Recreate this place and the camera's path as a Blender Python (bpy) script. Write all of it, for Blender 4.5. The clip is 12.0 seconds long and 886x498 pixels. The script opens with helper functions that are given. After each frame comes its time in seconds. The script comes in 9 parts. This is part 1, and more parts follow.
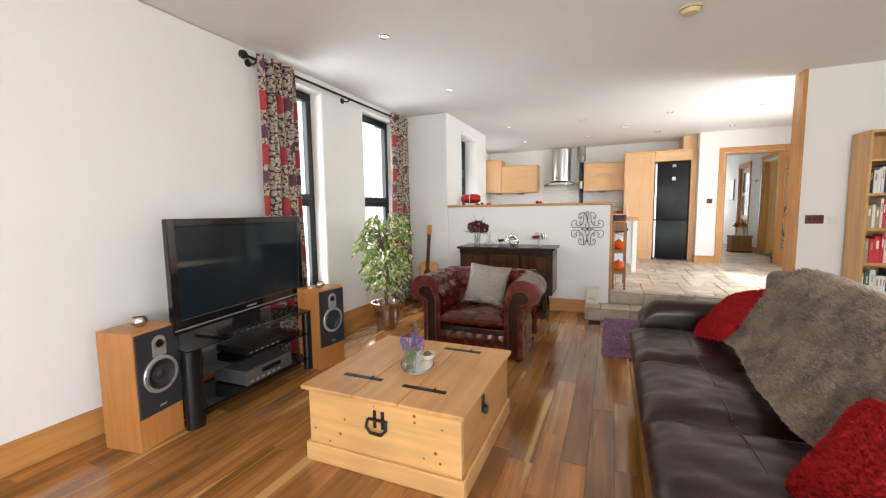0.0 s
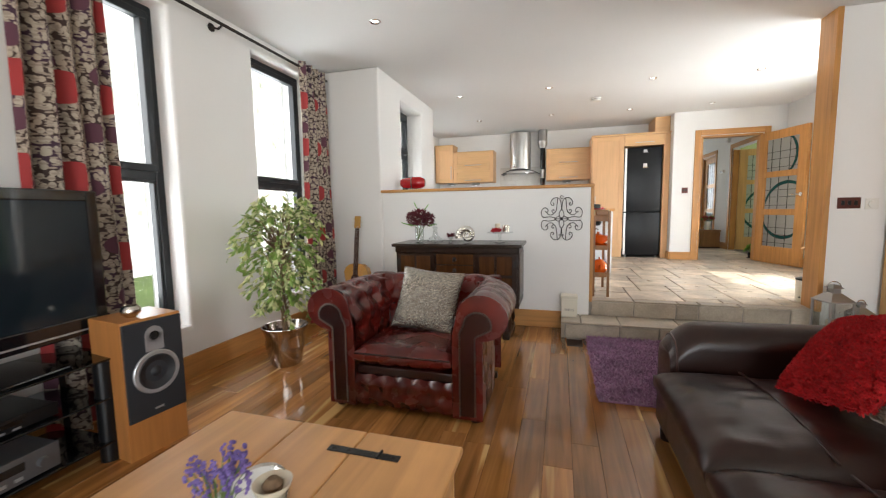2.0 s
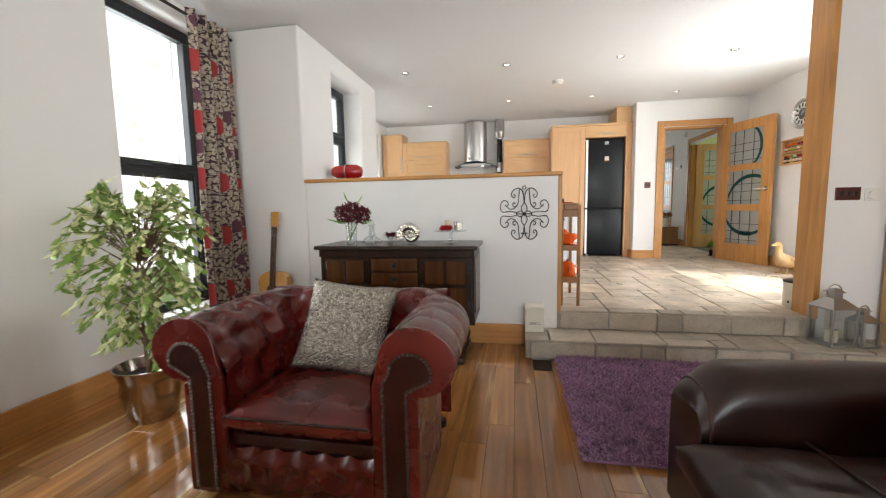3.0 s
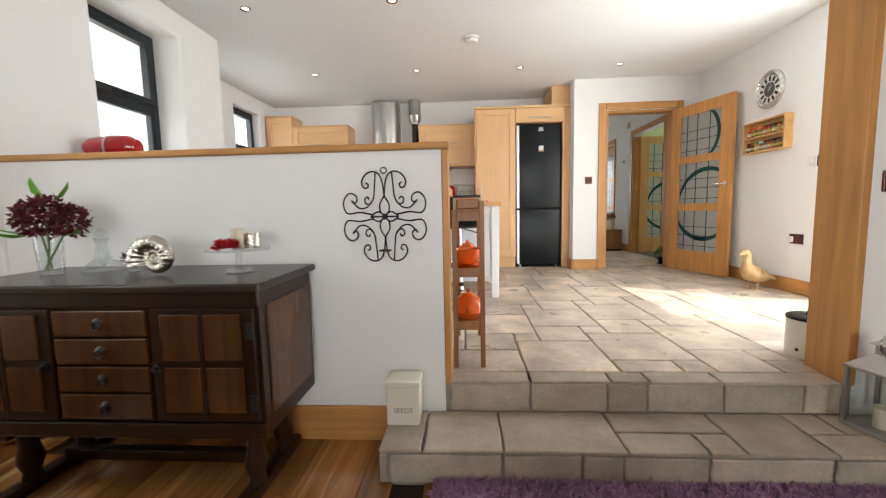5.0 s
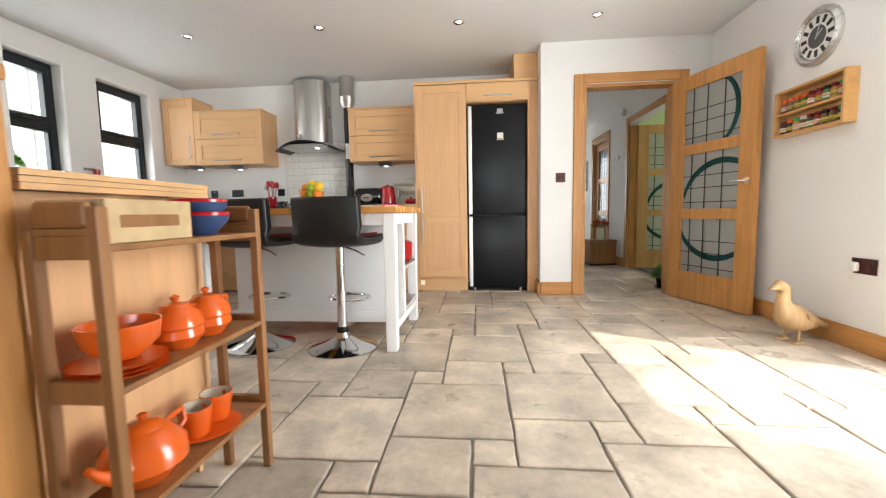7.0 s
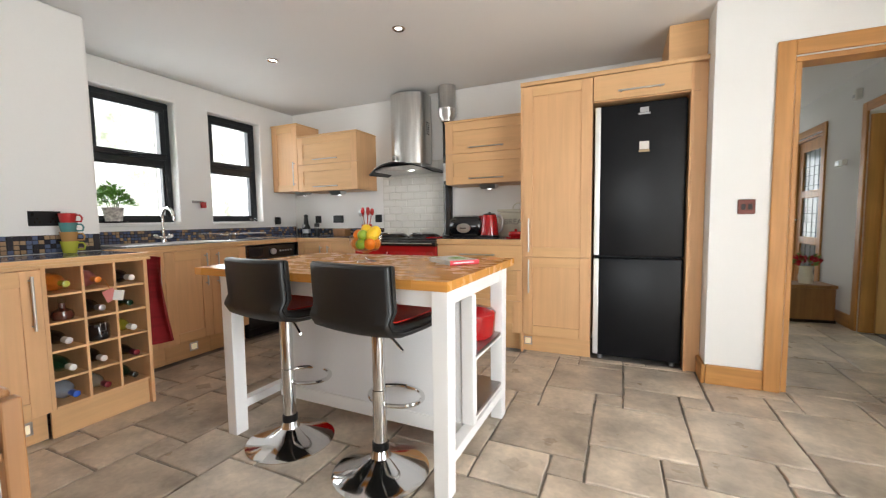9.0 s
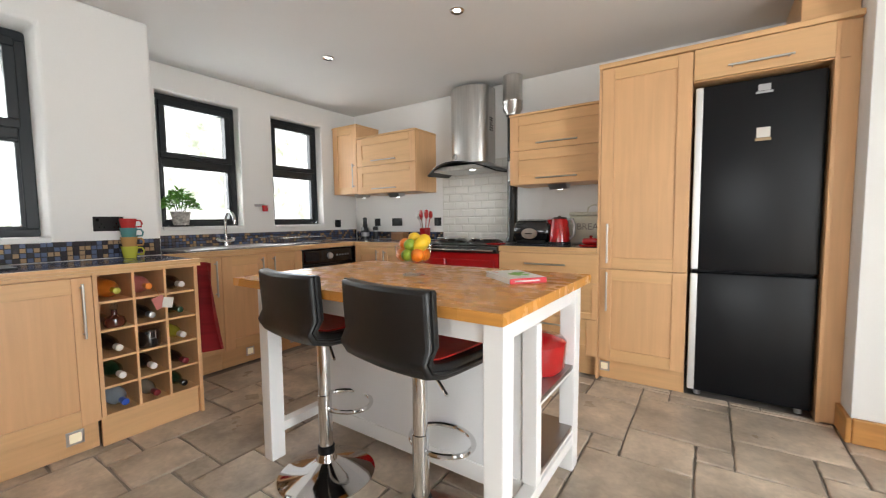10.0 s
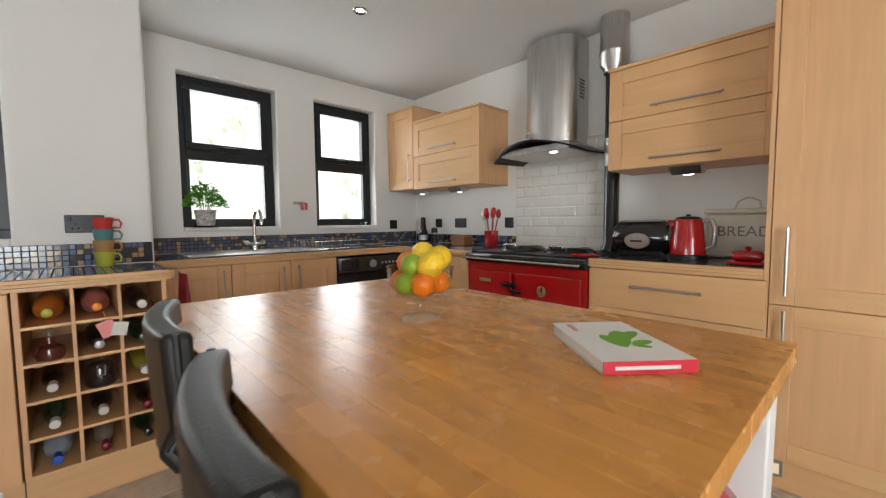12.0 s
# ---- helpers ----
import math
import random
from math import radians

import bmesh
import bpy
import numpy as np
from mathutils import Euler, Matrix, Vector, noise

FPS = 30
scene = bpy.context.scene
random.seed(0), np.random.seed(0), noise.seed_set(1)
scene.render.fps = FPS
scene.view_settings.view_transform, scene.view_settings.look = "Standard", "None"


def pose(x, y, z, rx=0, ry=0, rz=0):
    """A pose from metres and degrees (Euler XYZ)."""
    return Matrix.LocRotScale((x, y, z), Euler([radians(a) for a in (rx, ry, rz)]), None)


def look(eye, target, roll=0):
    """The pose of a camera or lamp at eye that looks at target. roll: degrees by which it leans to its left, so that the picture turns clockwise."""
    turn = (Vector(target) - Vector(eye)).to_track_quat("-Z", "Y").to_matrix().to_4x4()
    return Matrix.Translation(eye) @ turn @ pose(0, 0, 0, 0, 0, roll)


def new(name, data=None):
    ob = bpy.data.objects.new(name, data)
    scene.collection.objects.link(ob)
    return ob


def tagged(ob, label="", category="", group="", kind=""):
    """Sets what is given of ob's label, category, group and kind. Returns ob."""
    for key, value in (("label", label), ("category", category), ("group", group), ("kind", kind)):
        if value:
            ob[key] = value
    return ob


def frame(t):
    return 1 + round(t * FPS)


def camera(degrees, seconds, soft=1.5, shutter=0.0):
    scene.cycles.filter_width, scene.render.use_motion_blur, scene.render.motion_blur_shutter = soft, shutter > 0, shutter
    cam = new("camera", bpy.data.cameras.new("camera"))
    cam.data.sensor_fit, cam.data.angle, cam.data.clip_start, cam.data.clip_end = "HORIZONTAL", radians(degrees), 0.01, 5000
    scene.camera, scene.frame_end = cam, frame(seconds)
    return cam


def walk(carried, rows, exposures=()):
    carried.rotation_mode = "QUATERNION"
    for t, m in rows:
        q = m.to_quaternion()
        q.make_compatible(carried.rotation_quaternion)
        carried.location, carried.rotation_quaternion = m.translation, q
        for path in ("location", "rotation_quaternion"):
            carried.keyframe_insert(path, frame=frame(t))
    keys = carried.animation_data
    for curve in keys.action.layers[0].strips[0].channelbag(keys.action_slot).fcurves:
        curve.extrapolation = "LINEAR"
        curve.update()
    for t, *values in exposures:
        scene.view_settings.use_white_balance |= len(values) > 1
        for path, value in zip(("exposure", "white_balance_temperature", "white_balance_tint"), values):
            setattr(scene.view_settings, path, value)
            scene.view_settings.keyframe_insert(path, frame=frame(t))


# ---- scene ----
cam = camera(96.4, 12.0, soft=1.2, shutter=0.25)
PATH = [
    (0, (0.055, -0.072, 1.293), (-0.723, 1.761, 1.104), -0.8),
    (0.5, (-0.013, 0.174, 1.26), (-0.779, 2.012, 1.069), -0.9),
    (1, (-0.078, 0.513, 1.232), (-0.817, 2.362, 1.039), -0.9),
    (1.5, (-0.159, 0.853, 1.194), (-0.834, 2.726, 1.0), -0.9),
    (2, (-0.222, 1.193, 1.15), (-0.789, 3.101, 0.957), -0.9),
    (2.5, (-0.265, 1.542, 1.13), (-0.729, 3.477, 0.931), -1.0),
    (3, (-0.277, 1.925, 1.104), (-0.639, 3.882, 0.903), -1.0),
    (5, (0.152, 3.345, 1.078), (0.032, 5.332, 0.883), -1.2),
    (5.5, (0.312, 3.678, 1.082), (0.197, 5.666, 0.893), -1.2),
    (6, (0.507, 4.02, 1.093), (0.384, 6.007, 0.903), -1.3),
    (6.5, (0.69, 4.323, 1.088), (0.567, 6.311, 0.902), -1.3),
    (6.7, (0.79, 4.437, 1.087), (0.653, 6.424, 0.905), -1.2),
    (8.3, (1.077, 5.316, 1.242), (0.529, 7.234, 1.087), -0.9),
    (8.5, (1.07, 5.385, 1.269), (0.436, 7.275, 1.117), -0.9),
    (9, (1.011, 5.544, 1.362), (0.189, 7.361, 1.214), -0.8),
    (9.5, (0.967, 5.662, 1.391), (0.01, 7.413, 1.248), -0.7),
    (10, (0.907, 5.847, 1.395), (-0.205, 7.503, 1.252), -0.7),
    (10.5, (0.842, 6.021, 1.393), (-0.409, 7.574, 1.251), -0.6),
    (11, (0.721, 6.236, 1.38), (-0.629, 7.705, 1.238), -0.4),
    (11.5, (0.621, 6.413, 1.381), (-0.786, 7.828, 1.24), -0.4),
    (12, (0.55, 6.646, 1.393), (-0.905, 8.012, 1.258), -0.5),
]
walk(cam, [(t, look(eye, target, roll)) for t, eye, target, roll in PATH],
     [(0, 0.51), (1.5, 0.32), (3.0, 0.29), (5.0, 0.26), (6.5, 0.24), (8.5, 0.21), (9.5, 0.12), (10.5, 0.05), (12, -0.17)])

# ---- light ----
world = bpy.data.worlds.new("daylight")
scene.world = world
world.use_nodes = True
wn = world.node_tree.nodes
sky = wn.new("ShaderNodeTexSky")
sky.sky_type, sky.sun_disc = "NISHITA", False
SUN_AZ, SUN_EL = 118.0, 50.0     # degrees clockwise from +y, and above the horizon
sky.sun_elevation, sky.sun_rotation = radians(SUN_EL), radians(SUN_AZ)
world.node_tree.links.new(sky.outputs[0], wn["Background"].inputs[0])
wn["Background"].inputs[1].default_value = 0.14


def lamp(name, kind, m, energy, colour=(1, 1, 1), **more):
    data = bpy.data.lights.new(name, kind)
    data.energy, data.color = energy, colour
    for key, value in more.items():
        if key == "angle":
            data.angle = value
        if key == "size":
            data.shape, data.size, data.size_y = "RECTANGLE", value[0], value[1]
    ob = new(name, data)
    ob.matrix_world = m
    return ob


away = Vector((math.sin(radians(SUN_AZ)) * math.cos(radians(SUN_EL)), math.cos(radians(SUN_AZ)) * math.cos(radians(SUN_EL)), math.sin(radians(SUN_EL))))
lamp("sun", "SUN", look(away * 20, (0, 0, 0)), 5.0, (1, 0.95, 0.87), angle=radians(0.6))

# ---- plan, in metres; the living room's floor is at 0 ----
K, TOP = 0.29, 2.65
WX, KX = -2.72, -2.68            # west wall of the living room and of the kitchen
PX, PY0, PY1 = -2.06, 5.10, 6.97 # the pier between them
HY = 5.12                        # half wall and east wing
HX = 0.044                        # where the half wall ends
OX = 1.80                        # where the east wing begins
NY, DY, CX = 9.30, 8.50, 1.51    # back wall, door wall, corner beside the fridge
EX = 3.02                        # east wall of the kitchen
LX, SY = 3.2, -2.6               # the living room's unseen sides
W1, W2 = (2.55, 3.31), (4.06, 4.84)
WZ = (0.36, 2.52)
PW = (5.70, 6.45)
KW1, KW2 = (7.22, 7.88), (8.20, 8.80)
KWZ = (1.36, 2.44)
DOOR = (1.90, 2.73, K + 1.97)

# windows' sky light
def skylight(name, x, y, z, w, h, heading, energy):
    return lamp(name, "AREA", pose(x, y, z, 90, 0, heading), energy, (0.93, 0.97, 1), size=(w, h))


skylight("window_light_west_1", WX - 0.32, sum(W1) / 2, 1.5, 0.7, 1.9, -90, 26)
skylight("window_light_west_2", WX - 0.32, sum(W2) / 2, 1.5, 0.7, 1.9, -90, 26)
skylight("window_light_pier", KX - 0.32, sum(PW) / 2, 1.9, 0.7, 1.0, -90, 14)
skylight("window_light_sink_1", KX - 0.32, sum(KW1) / 2, 1.9, 0.6, 1.0, -90, 14)
skylight("window_light_sink_2", KX - 0.32, sum(KW2) / 2, 1.9, 0.6, 1.0, -90, 14)
skylight("window_light_east", EX + 0.32, 5.85, 1.4, 1.2, 2.0, 90, 108)
skylight("window_light_south", 1.2, SY - 0.32, 1.3, 3.4, 2.0, 0, 175)
# added fill lamp at an assumed, unseen opening; brightens the near west wall and floor
skylight("fill_light_living_east", LX + 0.32, -0.9, 1.25, 2.2, 2.0, 90, 45)
# ---- materials ----
MATS = {}


def mat(name, base, rough=0.5, metal=0.0, spread=0.0, grain=(40, 0.0, (1, 1, 1)), blotch=(3, 0.0), bump=(60, 0.0), coat=0.0, rough_var=0.0, sheen=0.0, glow=0.0, trans=0.0, ior=1.45, sub=0.0):
    """A principled surface: base colour with fine grain and broad blotches, relief, and a shift from piece to piece."""
    if name in MATS:
        return MATS[name]
    m = bpy.data.materials.new(name)
    m.use_nodes = True
    n, l = m.node_tree.nodes, m.node_tree.links
    b = n["Principled BSDF"]
    b.inputs["Base Color"].default_value = (*base, 1)
    b.inputs["Roughness"].default_value, b.inputs["Metallic"].default_value = rough, metal
    b.inputs["Coat Weight"].default_value = coat
    b.inputs["Coat Roughness"].default_value = 0.12
    b.inputs["Sheen Weight"].default_value = sheen
    b.inputs["Transmission Weight"].default_value = trans
    b.inputs["IOR"].default_value = ior
    if sub:
        b.inputs["Subsurface Weight"].default_value = sub
        b.inputs["Subsurface Radius"].default_value = (0.02, 0.02, 0.02)
    if glow:
        b.inputs["Emission Color"].default_value = (*base, 1)
        b.inputs["Emission Strength"].default_value = glow
    co = n.new("ShaderNodeTexCoord")
    src = co.outputs["Object"]
    rnd = None
    if spread:
        info = n.new("ShaderNodeObjectInfo")
        rnd = info.outputs["Random"]
        add = n.new("ShaderNodeVectorMath")
        add.operation = "MULTIPLY_ADD"
        comb = n.new("ShaderNodeCombineXYZ")
        for i in range(3):
            l.new(rnd, comb.inputs[i])
        l.new(comb.outputs[0], add.inputs[0])
        add.inputs[1].default_value = (31, 17, 23)
        l.new(src, add.inputs[2])
        src = add.outputs[0]
    factor = None

    def times(a, bb):
        if a is None:
            return bb
        t = n.new("ShaderNodeMath")
        t.operation = "MULTIPLY"
        l.new(a, t.inputs[0])
        l.new(bb, t.inputs[1])
        return t.outputs[0]

    def ramp(sock, amount):
        r = n.new("ShaderNodeMapRange")
        r.inputs[1].default_value, r.inputs[2].default_value = 0.25, 0.75
        r.inputs[3].default_value, r.inputs[4].default_value = 1 - amount, 1 + amount
        l.new(sock, r.inputs[0])
        return r.outputs[0]

    gn = None
    if grain[1]:
        mp = n.new("ShaderNodeMapping")
        mp.inputs["Scale"].default_value = grain[2]
        l.new(src, mp.inputs[0])
        gn = n.new("ShaderNodeTexNoise")
        gn.inputs["Scale"].default_value, gn.inputs["Detail"].default_value, gn.inputs["Distortion"].default_value = grain[0], 5, 0.6
        l.new(mp.outputs[0], gn.inputs[0])
        factor = times(factor, ramp(gn.outputs[0], grain[1]))
    if blotch[1]:
        bn = n.new("ShaderNodeTexNoise")
        bn.inputs["Scale"].default_value, bn.inputs["Detail"].default_value = blotch[0], 3
        l.new(src, bn.inputs[0])
        factor = times(factor, ramp(bn.outputs[0], blotch[1]))
    if rnd is not None:
        r = n.new("ShaderNodeMapRange")
        r.inputs[3].default_value, r.inputs[4].default_value = 1 - spread, 1 + spread
        l.new(rnd, r.inputs[0])
        factor = times(factor, r.outputs[0])
    if factor is not None:
        mul = n.new("ShaderNodeVectorMath")
        mul.operation = "SCALE"
        mul.inputs[0].default_value = base
        l.new(factor, mul.inputs["Scale"])
        l.new(mul.outputs[0], b.inputs["Base Color"])
    if rough_var:
        rn = n.new("ShaderNodeTexNoise")
        rn.inputs["Scale"].default_value, rn.inputs["Detail"].default_value = 7, 4
        l.new(src, rn.inputs[0])
        r = n.new("ShaderNodeMapRange")
        r.inputs[3].default_value, r.inputs[4].default_value = max(0.02, rough - rough_var), rough + rough_var
        l.new(rn.outputs[0], r.inputs[0])
        l.new(r.outputs[0], b.inputs["Roughness"])
    if bump[1]:
        un = n.new("ShaderNodeTexNoise")
        un.inputs["Scale"].default_value, un.inputs["Detail"].default_value = bump[0], 6
        l.new(src, un.inputs[0])
        bp = n.new("ShaderNodeBump")
        bp.inputs["Strength"].default_value, bp.inputs["Distance"].default_value = bump[1], 0.01
        l.new(un.outputs[0], bp.inputs["Height"])
        l.new(bp.outputs[0], b.inputs["Normal"])
    MATS[name] = m
    return m


ALONG_X, ALONG_Y, ALONG_Z = (0.06, 1, 1), (1, 0.06, 1), (1, 1, 0.06)
PLASTER = mat("plaster", (0.80, 0.785, 0.76), 0.85, bump=(9, 0.05), blotch=(1.3, 0.02), grain=(160, 0.012, (1, 1, 1)))
CEILING = mat("ceiling_paint", (0.78, 0.775, 0.765), 0.9, bump=(12, 0.03), blotch=(0.9, 0.02))
SCREED = mat("joint_mortar", (0.30, 0.27, 0.235), 0.9, blotch=(9, 0.2), bump=(150, 0.3))
UNDERLAY = mat("underlay", (0.03, 0.015, 0.008), 0.9)
FLOORWOOD = mat("walnut_floor", (0.34, 0.147, 0.041), 0.11, spread=0.34, grain=(26, 0.38, (1, 0.05, 1)), blotch=(2.2, 0.2), bump=(30, 0.02), rough_var=0.04, coat=0.5)


def sapwood(m, pale):
    """Pale sapwood streaks along the grain, here and there."""
    n, l = m.node_tree.nodes, m.node_tree.links
    b = n["Principled BSDF"]
    old = b.inputs["Base Color"].links[0].from_socket
    src = [x for x in n if x.type == "VECT_MATH" and x.operation == "MULTIPLY_ADD"][0].outputs[0]
    mp, no, rp, mx = n.new("ShaderNodeMapping"), n.new("ShaderNodeTexNoise"), n.new("ShaderNodeMapRange"), n.new("ShaderNodeMix")
    mp.inputs["Scale"].default_value = (1, 0.045, 1)
    no.inputs["Scale"].default_value, no.inputs["Detail"].default_value, no.inputs["Distortion"].default_value = 9, 3, 0.4
    rp.inputs[1].default_value, rp.inputs[2].default_value, rp.inputs[4].default_value = 0.61, 0.66, 0.9
    mx.data_type = "RGBA"
    mx.inputs[7].default_value = (*pale, 1)
    l.new(src, mp.inputs[0]), l.new(mp.outputs[0], no.inputs[0]), l.new(no.outputs[0], rp.inputs[0]), l.new(rp.outputs[0], mx.inputs["Factor"])
    l.new(old, mx.inputs[6]), l.new(mx.outputs[2], b.inputs["Base Color"])


sapwood(FLOORWOOD, (0.60, 0.36, 0.13))
OAK = mat("oak_trim", (0.50, 0.235, 0.068), 0.42, grain=(30, 0.2, ALONG_Z), blotch=(3, 0.1), bump=(60, 0.03))
OAK_H = mat("oak_trim_level", (0.50, 0.235, 0.068), 0.42, grain=(30, 0.2, (0.08, 0.08, 1)), blotch=(3, 0.1), bump=(60, 0.03))
OAKSHELF = mat("pale_oak_shelf", (0.56, 0.32, 0.12), 0.45, grain=(24, 0.16, ALONG_Z), blotch=(3, 0.08))
BEECH = mat("beech_door", (0.69, 0.405, 0.20), 0.42, grain=(34, 0.07, ALONG_Z), blotch=(2.4, 0.05), spread=0.035)
BEECH_H = mat("beech_level", (0.68, 0.41, 0.195), 0.42, grain=(34, 0.07, (0.06, 0.06, 1)), blotch=(2.4, 0.05), spread=0.035)
STONE = mat("flagstone", (0.53, 0.445, 0.35), 0.32, spread=0.14, grain=(34, 0.13, (1, 1, 1)), blotch=(4.4, 0.4), bump=(26, 0.22), rough_var=0.13)
STONE_R = mat("step_stone", (0.38, 0.325, 0.255), 0.42, spread=0.14, grain=(70, 0.12, (1, 1, 1)), blotch=(6, 0.22), bump=(26, 0.3), rough_var=0.1)
ANTHRACITE = mat("anthracite_frame", (0.012, 0.015, 0.018), 0.38, bump=(300, 0.02))
BLACK = mat("black_plastic", (0.006, 0.006, 0.0065), 0.3, ior=1.4)
BLACKGLOSS = mat("black_gloss", (0.006, 0.006, 0.007), 0.06, coat=0.6)
DARKSCREEN = mat("screen_glass", (0.011, 0.017, 0.022), 0.05, ior=1.38)
BLACKGLASS = mat("smoked_glass", (0.005, 0.0055, 0.006), 0.04, coat=0.2)
CHROME = mat("chrome", (0.72, 0.72, 0.72), 0.08, 1.0)
STEEL = mat("brushed_steel", (0.56, 0.55, 0.53), 0.3, 1.0, grain=(60, 0.12, (1, 1, 0.04)))
DULLSTEEL = mat("dull_steel", (0.42, 0.41, 0.4), 0.38, 1.0)
SILVER = mat("silver_plastic", (0.45, 0.45, 0.46), 0.34, 0.6)
SILVERLEAF = mat("silvered_glass", (0.66, 0.62, 0.55), 0.22, 1.0, grain=(40, 0.3, (1, 1, 1)), bump=(70, 0.4))
IRON = mat("wrought_iron", (0.03, 0.024, 0.02), 0.5, 0.5, bump=(90, 0.2))
DARKMETAL = mat("blackened_metal", (0.035, 0.032, 0.03), 0.42, 0.7, bump=(120, 0.2))
WHITEPAINT = mat("white_paint", (0.80, 0.79, 0.77), 0.42, bump=(20, 0.02), blotch=(3, 0.02))
WHITEPLASTIC = mat("white_plastic", (0.75, 0.73, 0.68), 0.4)
CREAM = mat("cream_enamel", (0.72, 0.68, 0.56), 0.3, bump=(20, 0.02))
YELLOWED = mat("yellowed_plastic", (0.62, 0.50, 0.27), 0.45)
PINE = mat("waxed_pine", (0.56, 0.295, 0.11), 0.4, spread=0.06, grain=(17, 0.17, (1, 0.07, 1)), blotch=(2.6, 0.13), bump=(40, 0.03))
PINE_X = mat("waxed_pine_side", (0.63, 0.36, 0.14), 0.42, grain=(17, 0.17, (0.07, 1, 1)), blotch=(2.6, 0.13), bump=(40, 0.03))
KNOT = mat("pine_knot", (0.22, 0.085, 0.022), 0.45)
CHERRY = mat("cherry_veneer", (0.47, 0.195, 0.055), 0.36, grain=(32, 0.16, ALONG_Z), blotch=(3, 0.08))
DARKOAK = mat("dark_oak", (0.021, 0.0085, 0.004), 0.3, ior=1.35, grain=(30, 0.4, ALONG_Z), blotch=(4, 0.3), bump=(60, 0.05))
DARKOAKPANEL = mat("dark_oak_panel", (0.07, 0.027, 0.009), 0.24, ior=1.4, grain=(22, 0.4, ALONG_Z), blotch=(4, 0.3), bump=(60, 0.04))
DARKOAKTOP = mat("dark_oak_top", (0.03, 0.019, 0.014), 0.26, ior=1.38, grain=(30, 0.35, ALONG_X), blotch=(4, 0.25))
TROLLEYWOOD = mat("stained_wood", (0.27, 0.125, 0.045), 0.42, grain=(26, 0.25, ALONG_Z), blotch=(4, 0.15))
BUTCHER = mat("butcher_block", (0.60, 0.27, 0.06), 0.27, spread=0.08, grain=(26, 0.16, (0.06, 1, 1)), blotch=(3, 0.07), rough_var=0.06)
LEATHER = mat("brown_leather", (0.021, 0.0075, 0.0055), 0.31, blotch=(3.5, 0.55), bump=(210, 0.12), rough_var=0.07, coat=0.12)
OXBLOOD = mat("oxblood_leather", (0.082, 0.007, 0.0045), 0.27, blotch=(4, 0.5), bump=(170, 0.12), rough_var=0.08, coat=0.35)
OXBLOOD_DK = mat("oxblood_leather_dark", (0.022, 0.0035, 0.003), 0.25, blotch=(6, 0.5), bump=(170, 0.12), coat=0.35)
BLACKLEATHER = mat("black_leatherette", (0.008, 0.008, 0.008), 0.4, bump=(260, 0.12), blotch=(6, 0.2))
REDLEATHER = mat("red_leatherette", (0.42, 0.018, 0.012), 0.34, bump=(260, 0.1))
BRASSNAIL = mat("antique_nail", (0.13, 0.105, 0.085), 0.35, 0.9)
REDWOOL = mat("red_shag", (0.50, 0.010, 0.014), 0.9, grain=(90, 0.45, (1, 1, 1)), bump=(110, 0.9), spread=0.05)
FURTHROW = mat("taupe_fur", (0.30, 0.23, 0.165), 0.85, grain=(55, 0.4, (1, 1, 1)), blotch=(9, 0.6), bump=(70, 0.8), sheen=0.6)
PURPLE = mat("purple_shag", (0.30, 0.15, 0.26), 0.9, blotch=(8, 0.3), sheen=0.4, spread=0.2)
SEQUIN = mat("silver_sequins", (0.30, 0.265, 0.22), 0.26, 0.85, grain=(90, 0.8, (1, 1, 1)), bump=(140, 1.0))
LEAF = mat("ficus_leaf", (0.17, 0.27, 0.05), 0.42, spread=0.3, blotch=(9, 0.3), trans=0.0, sub=0.1)
LEAF_V = mat("ficus_leaf_pale", (0.55, 0.57, 0.28), 0.42, blotch=(30, 0.3))
BARK = mat("bark", (0.16, 0.10, 0.055), 0.8, grain=(60, 0.3, ALONG_Z), bump=(80, 0.4))
SOIL = mat("soil", (0.03, 0.02, 0.014), 0.95, bump=(60, 0.8))
GREENLEAF = mat("basil_leaf", (0.14, 0.38, 0.028), 0.42, blotch=(30, 0.3), sub=0.1)
DARKRED = mat("dark_red_petal", (0.10, 0.006, 0.014), 0.6, blotch=(40, 0.4), sub=0.1)
REDPETAL = mat("red_petal", (0.40, 0.012, 0.02), 0.55, blotch=(40, 0.3), sub=0.1)
LAVENDER = mat("lavender_bloom", (0.16, 0.11, 0.32), 0.7, blotch=(60, 0.3))
STEM = mat("green_stem", (0.12, 0.19, 0.05), 0.6)
GUITAR = mat("guitar_spruce", (0.60, 0.31, 0.075), 0.22, grain=(60, 0.1, ALONG_Z), coat=0.4)
ROSEWOOD = mat("rosewood", (0.07, 0.03, 0.016), 0.35, grain=(50, 0.3, ALONG_Z))
ORANGE = mat("orange_glaze", (0.72, 0.115, 0.012), 0.16, coat=0.5, blotch=(7, 0.12))
CREAMGLAZE = mat("cream_glaze", (0.62, 0.55, 0.42), 0.25)
REDENAMEL = mat("red_enamel", (0.40, 0.008, 0.010), 0.12, coat=0.6)
BREAD = mat("bread_bin_enamel", (0.60, 0.575, 0.47), 0.3)
TILEWHITE = mat("white_tile", (0.78, 0.76, 0.71), 0.22, coat=0.2, spread=0.02)
GROUT = mat("pale_grout", (0.66, 0.635, 0.58), 0.9)
MOSAIC = mat("dark_mosaic", (0.065, 0.06, 0.075), 0.12, coat=0.5, spread=0.5)
MOSAIC_B = mat("blue_mosaic", (0.10, 0.13, 0.22), 0.12, coat=0.5, spread=0.4)
MOSAIC_C = mat("copper_mosaic", (0.30, 0.20, 0.12), 0.14, coat=0.5, spread=0.4)
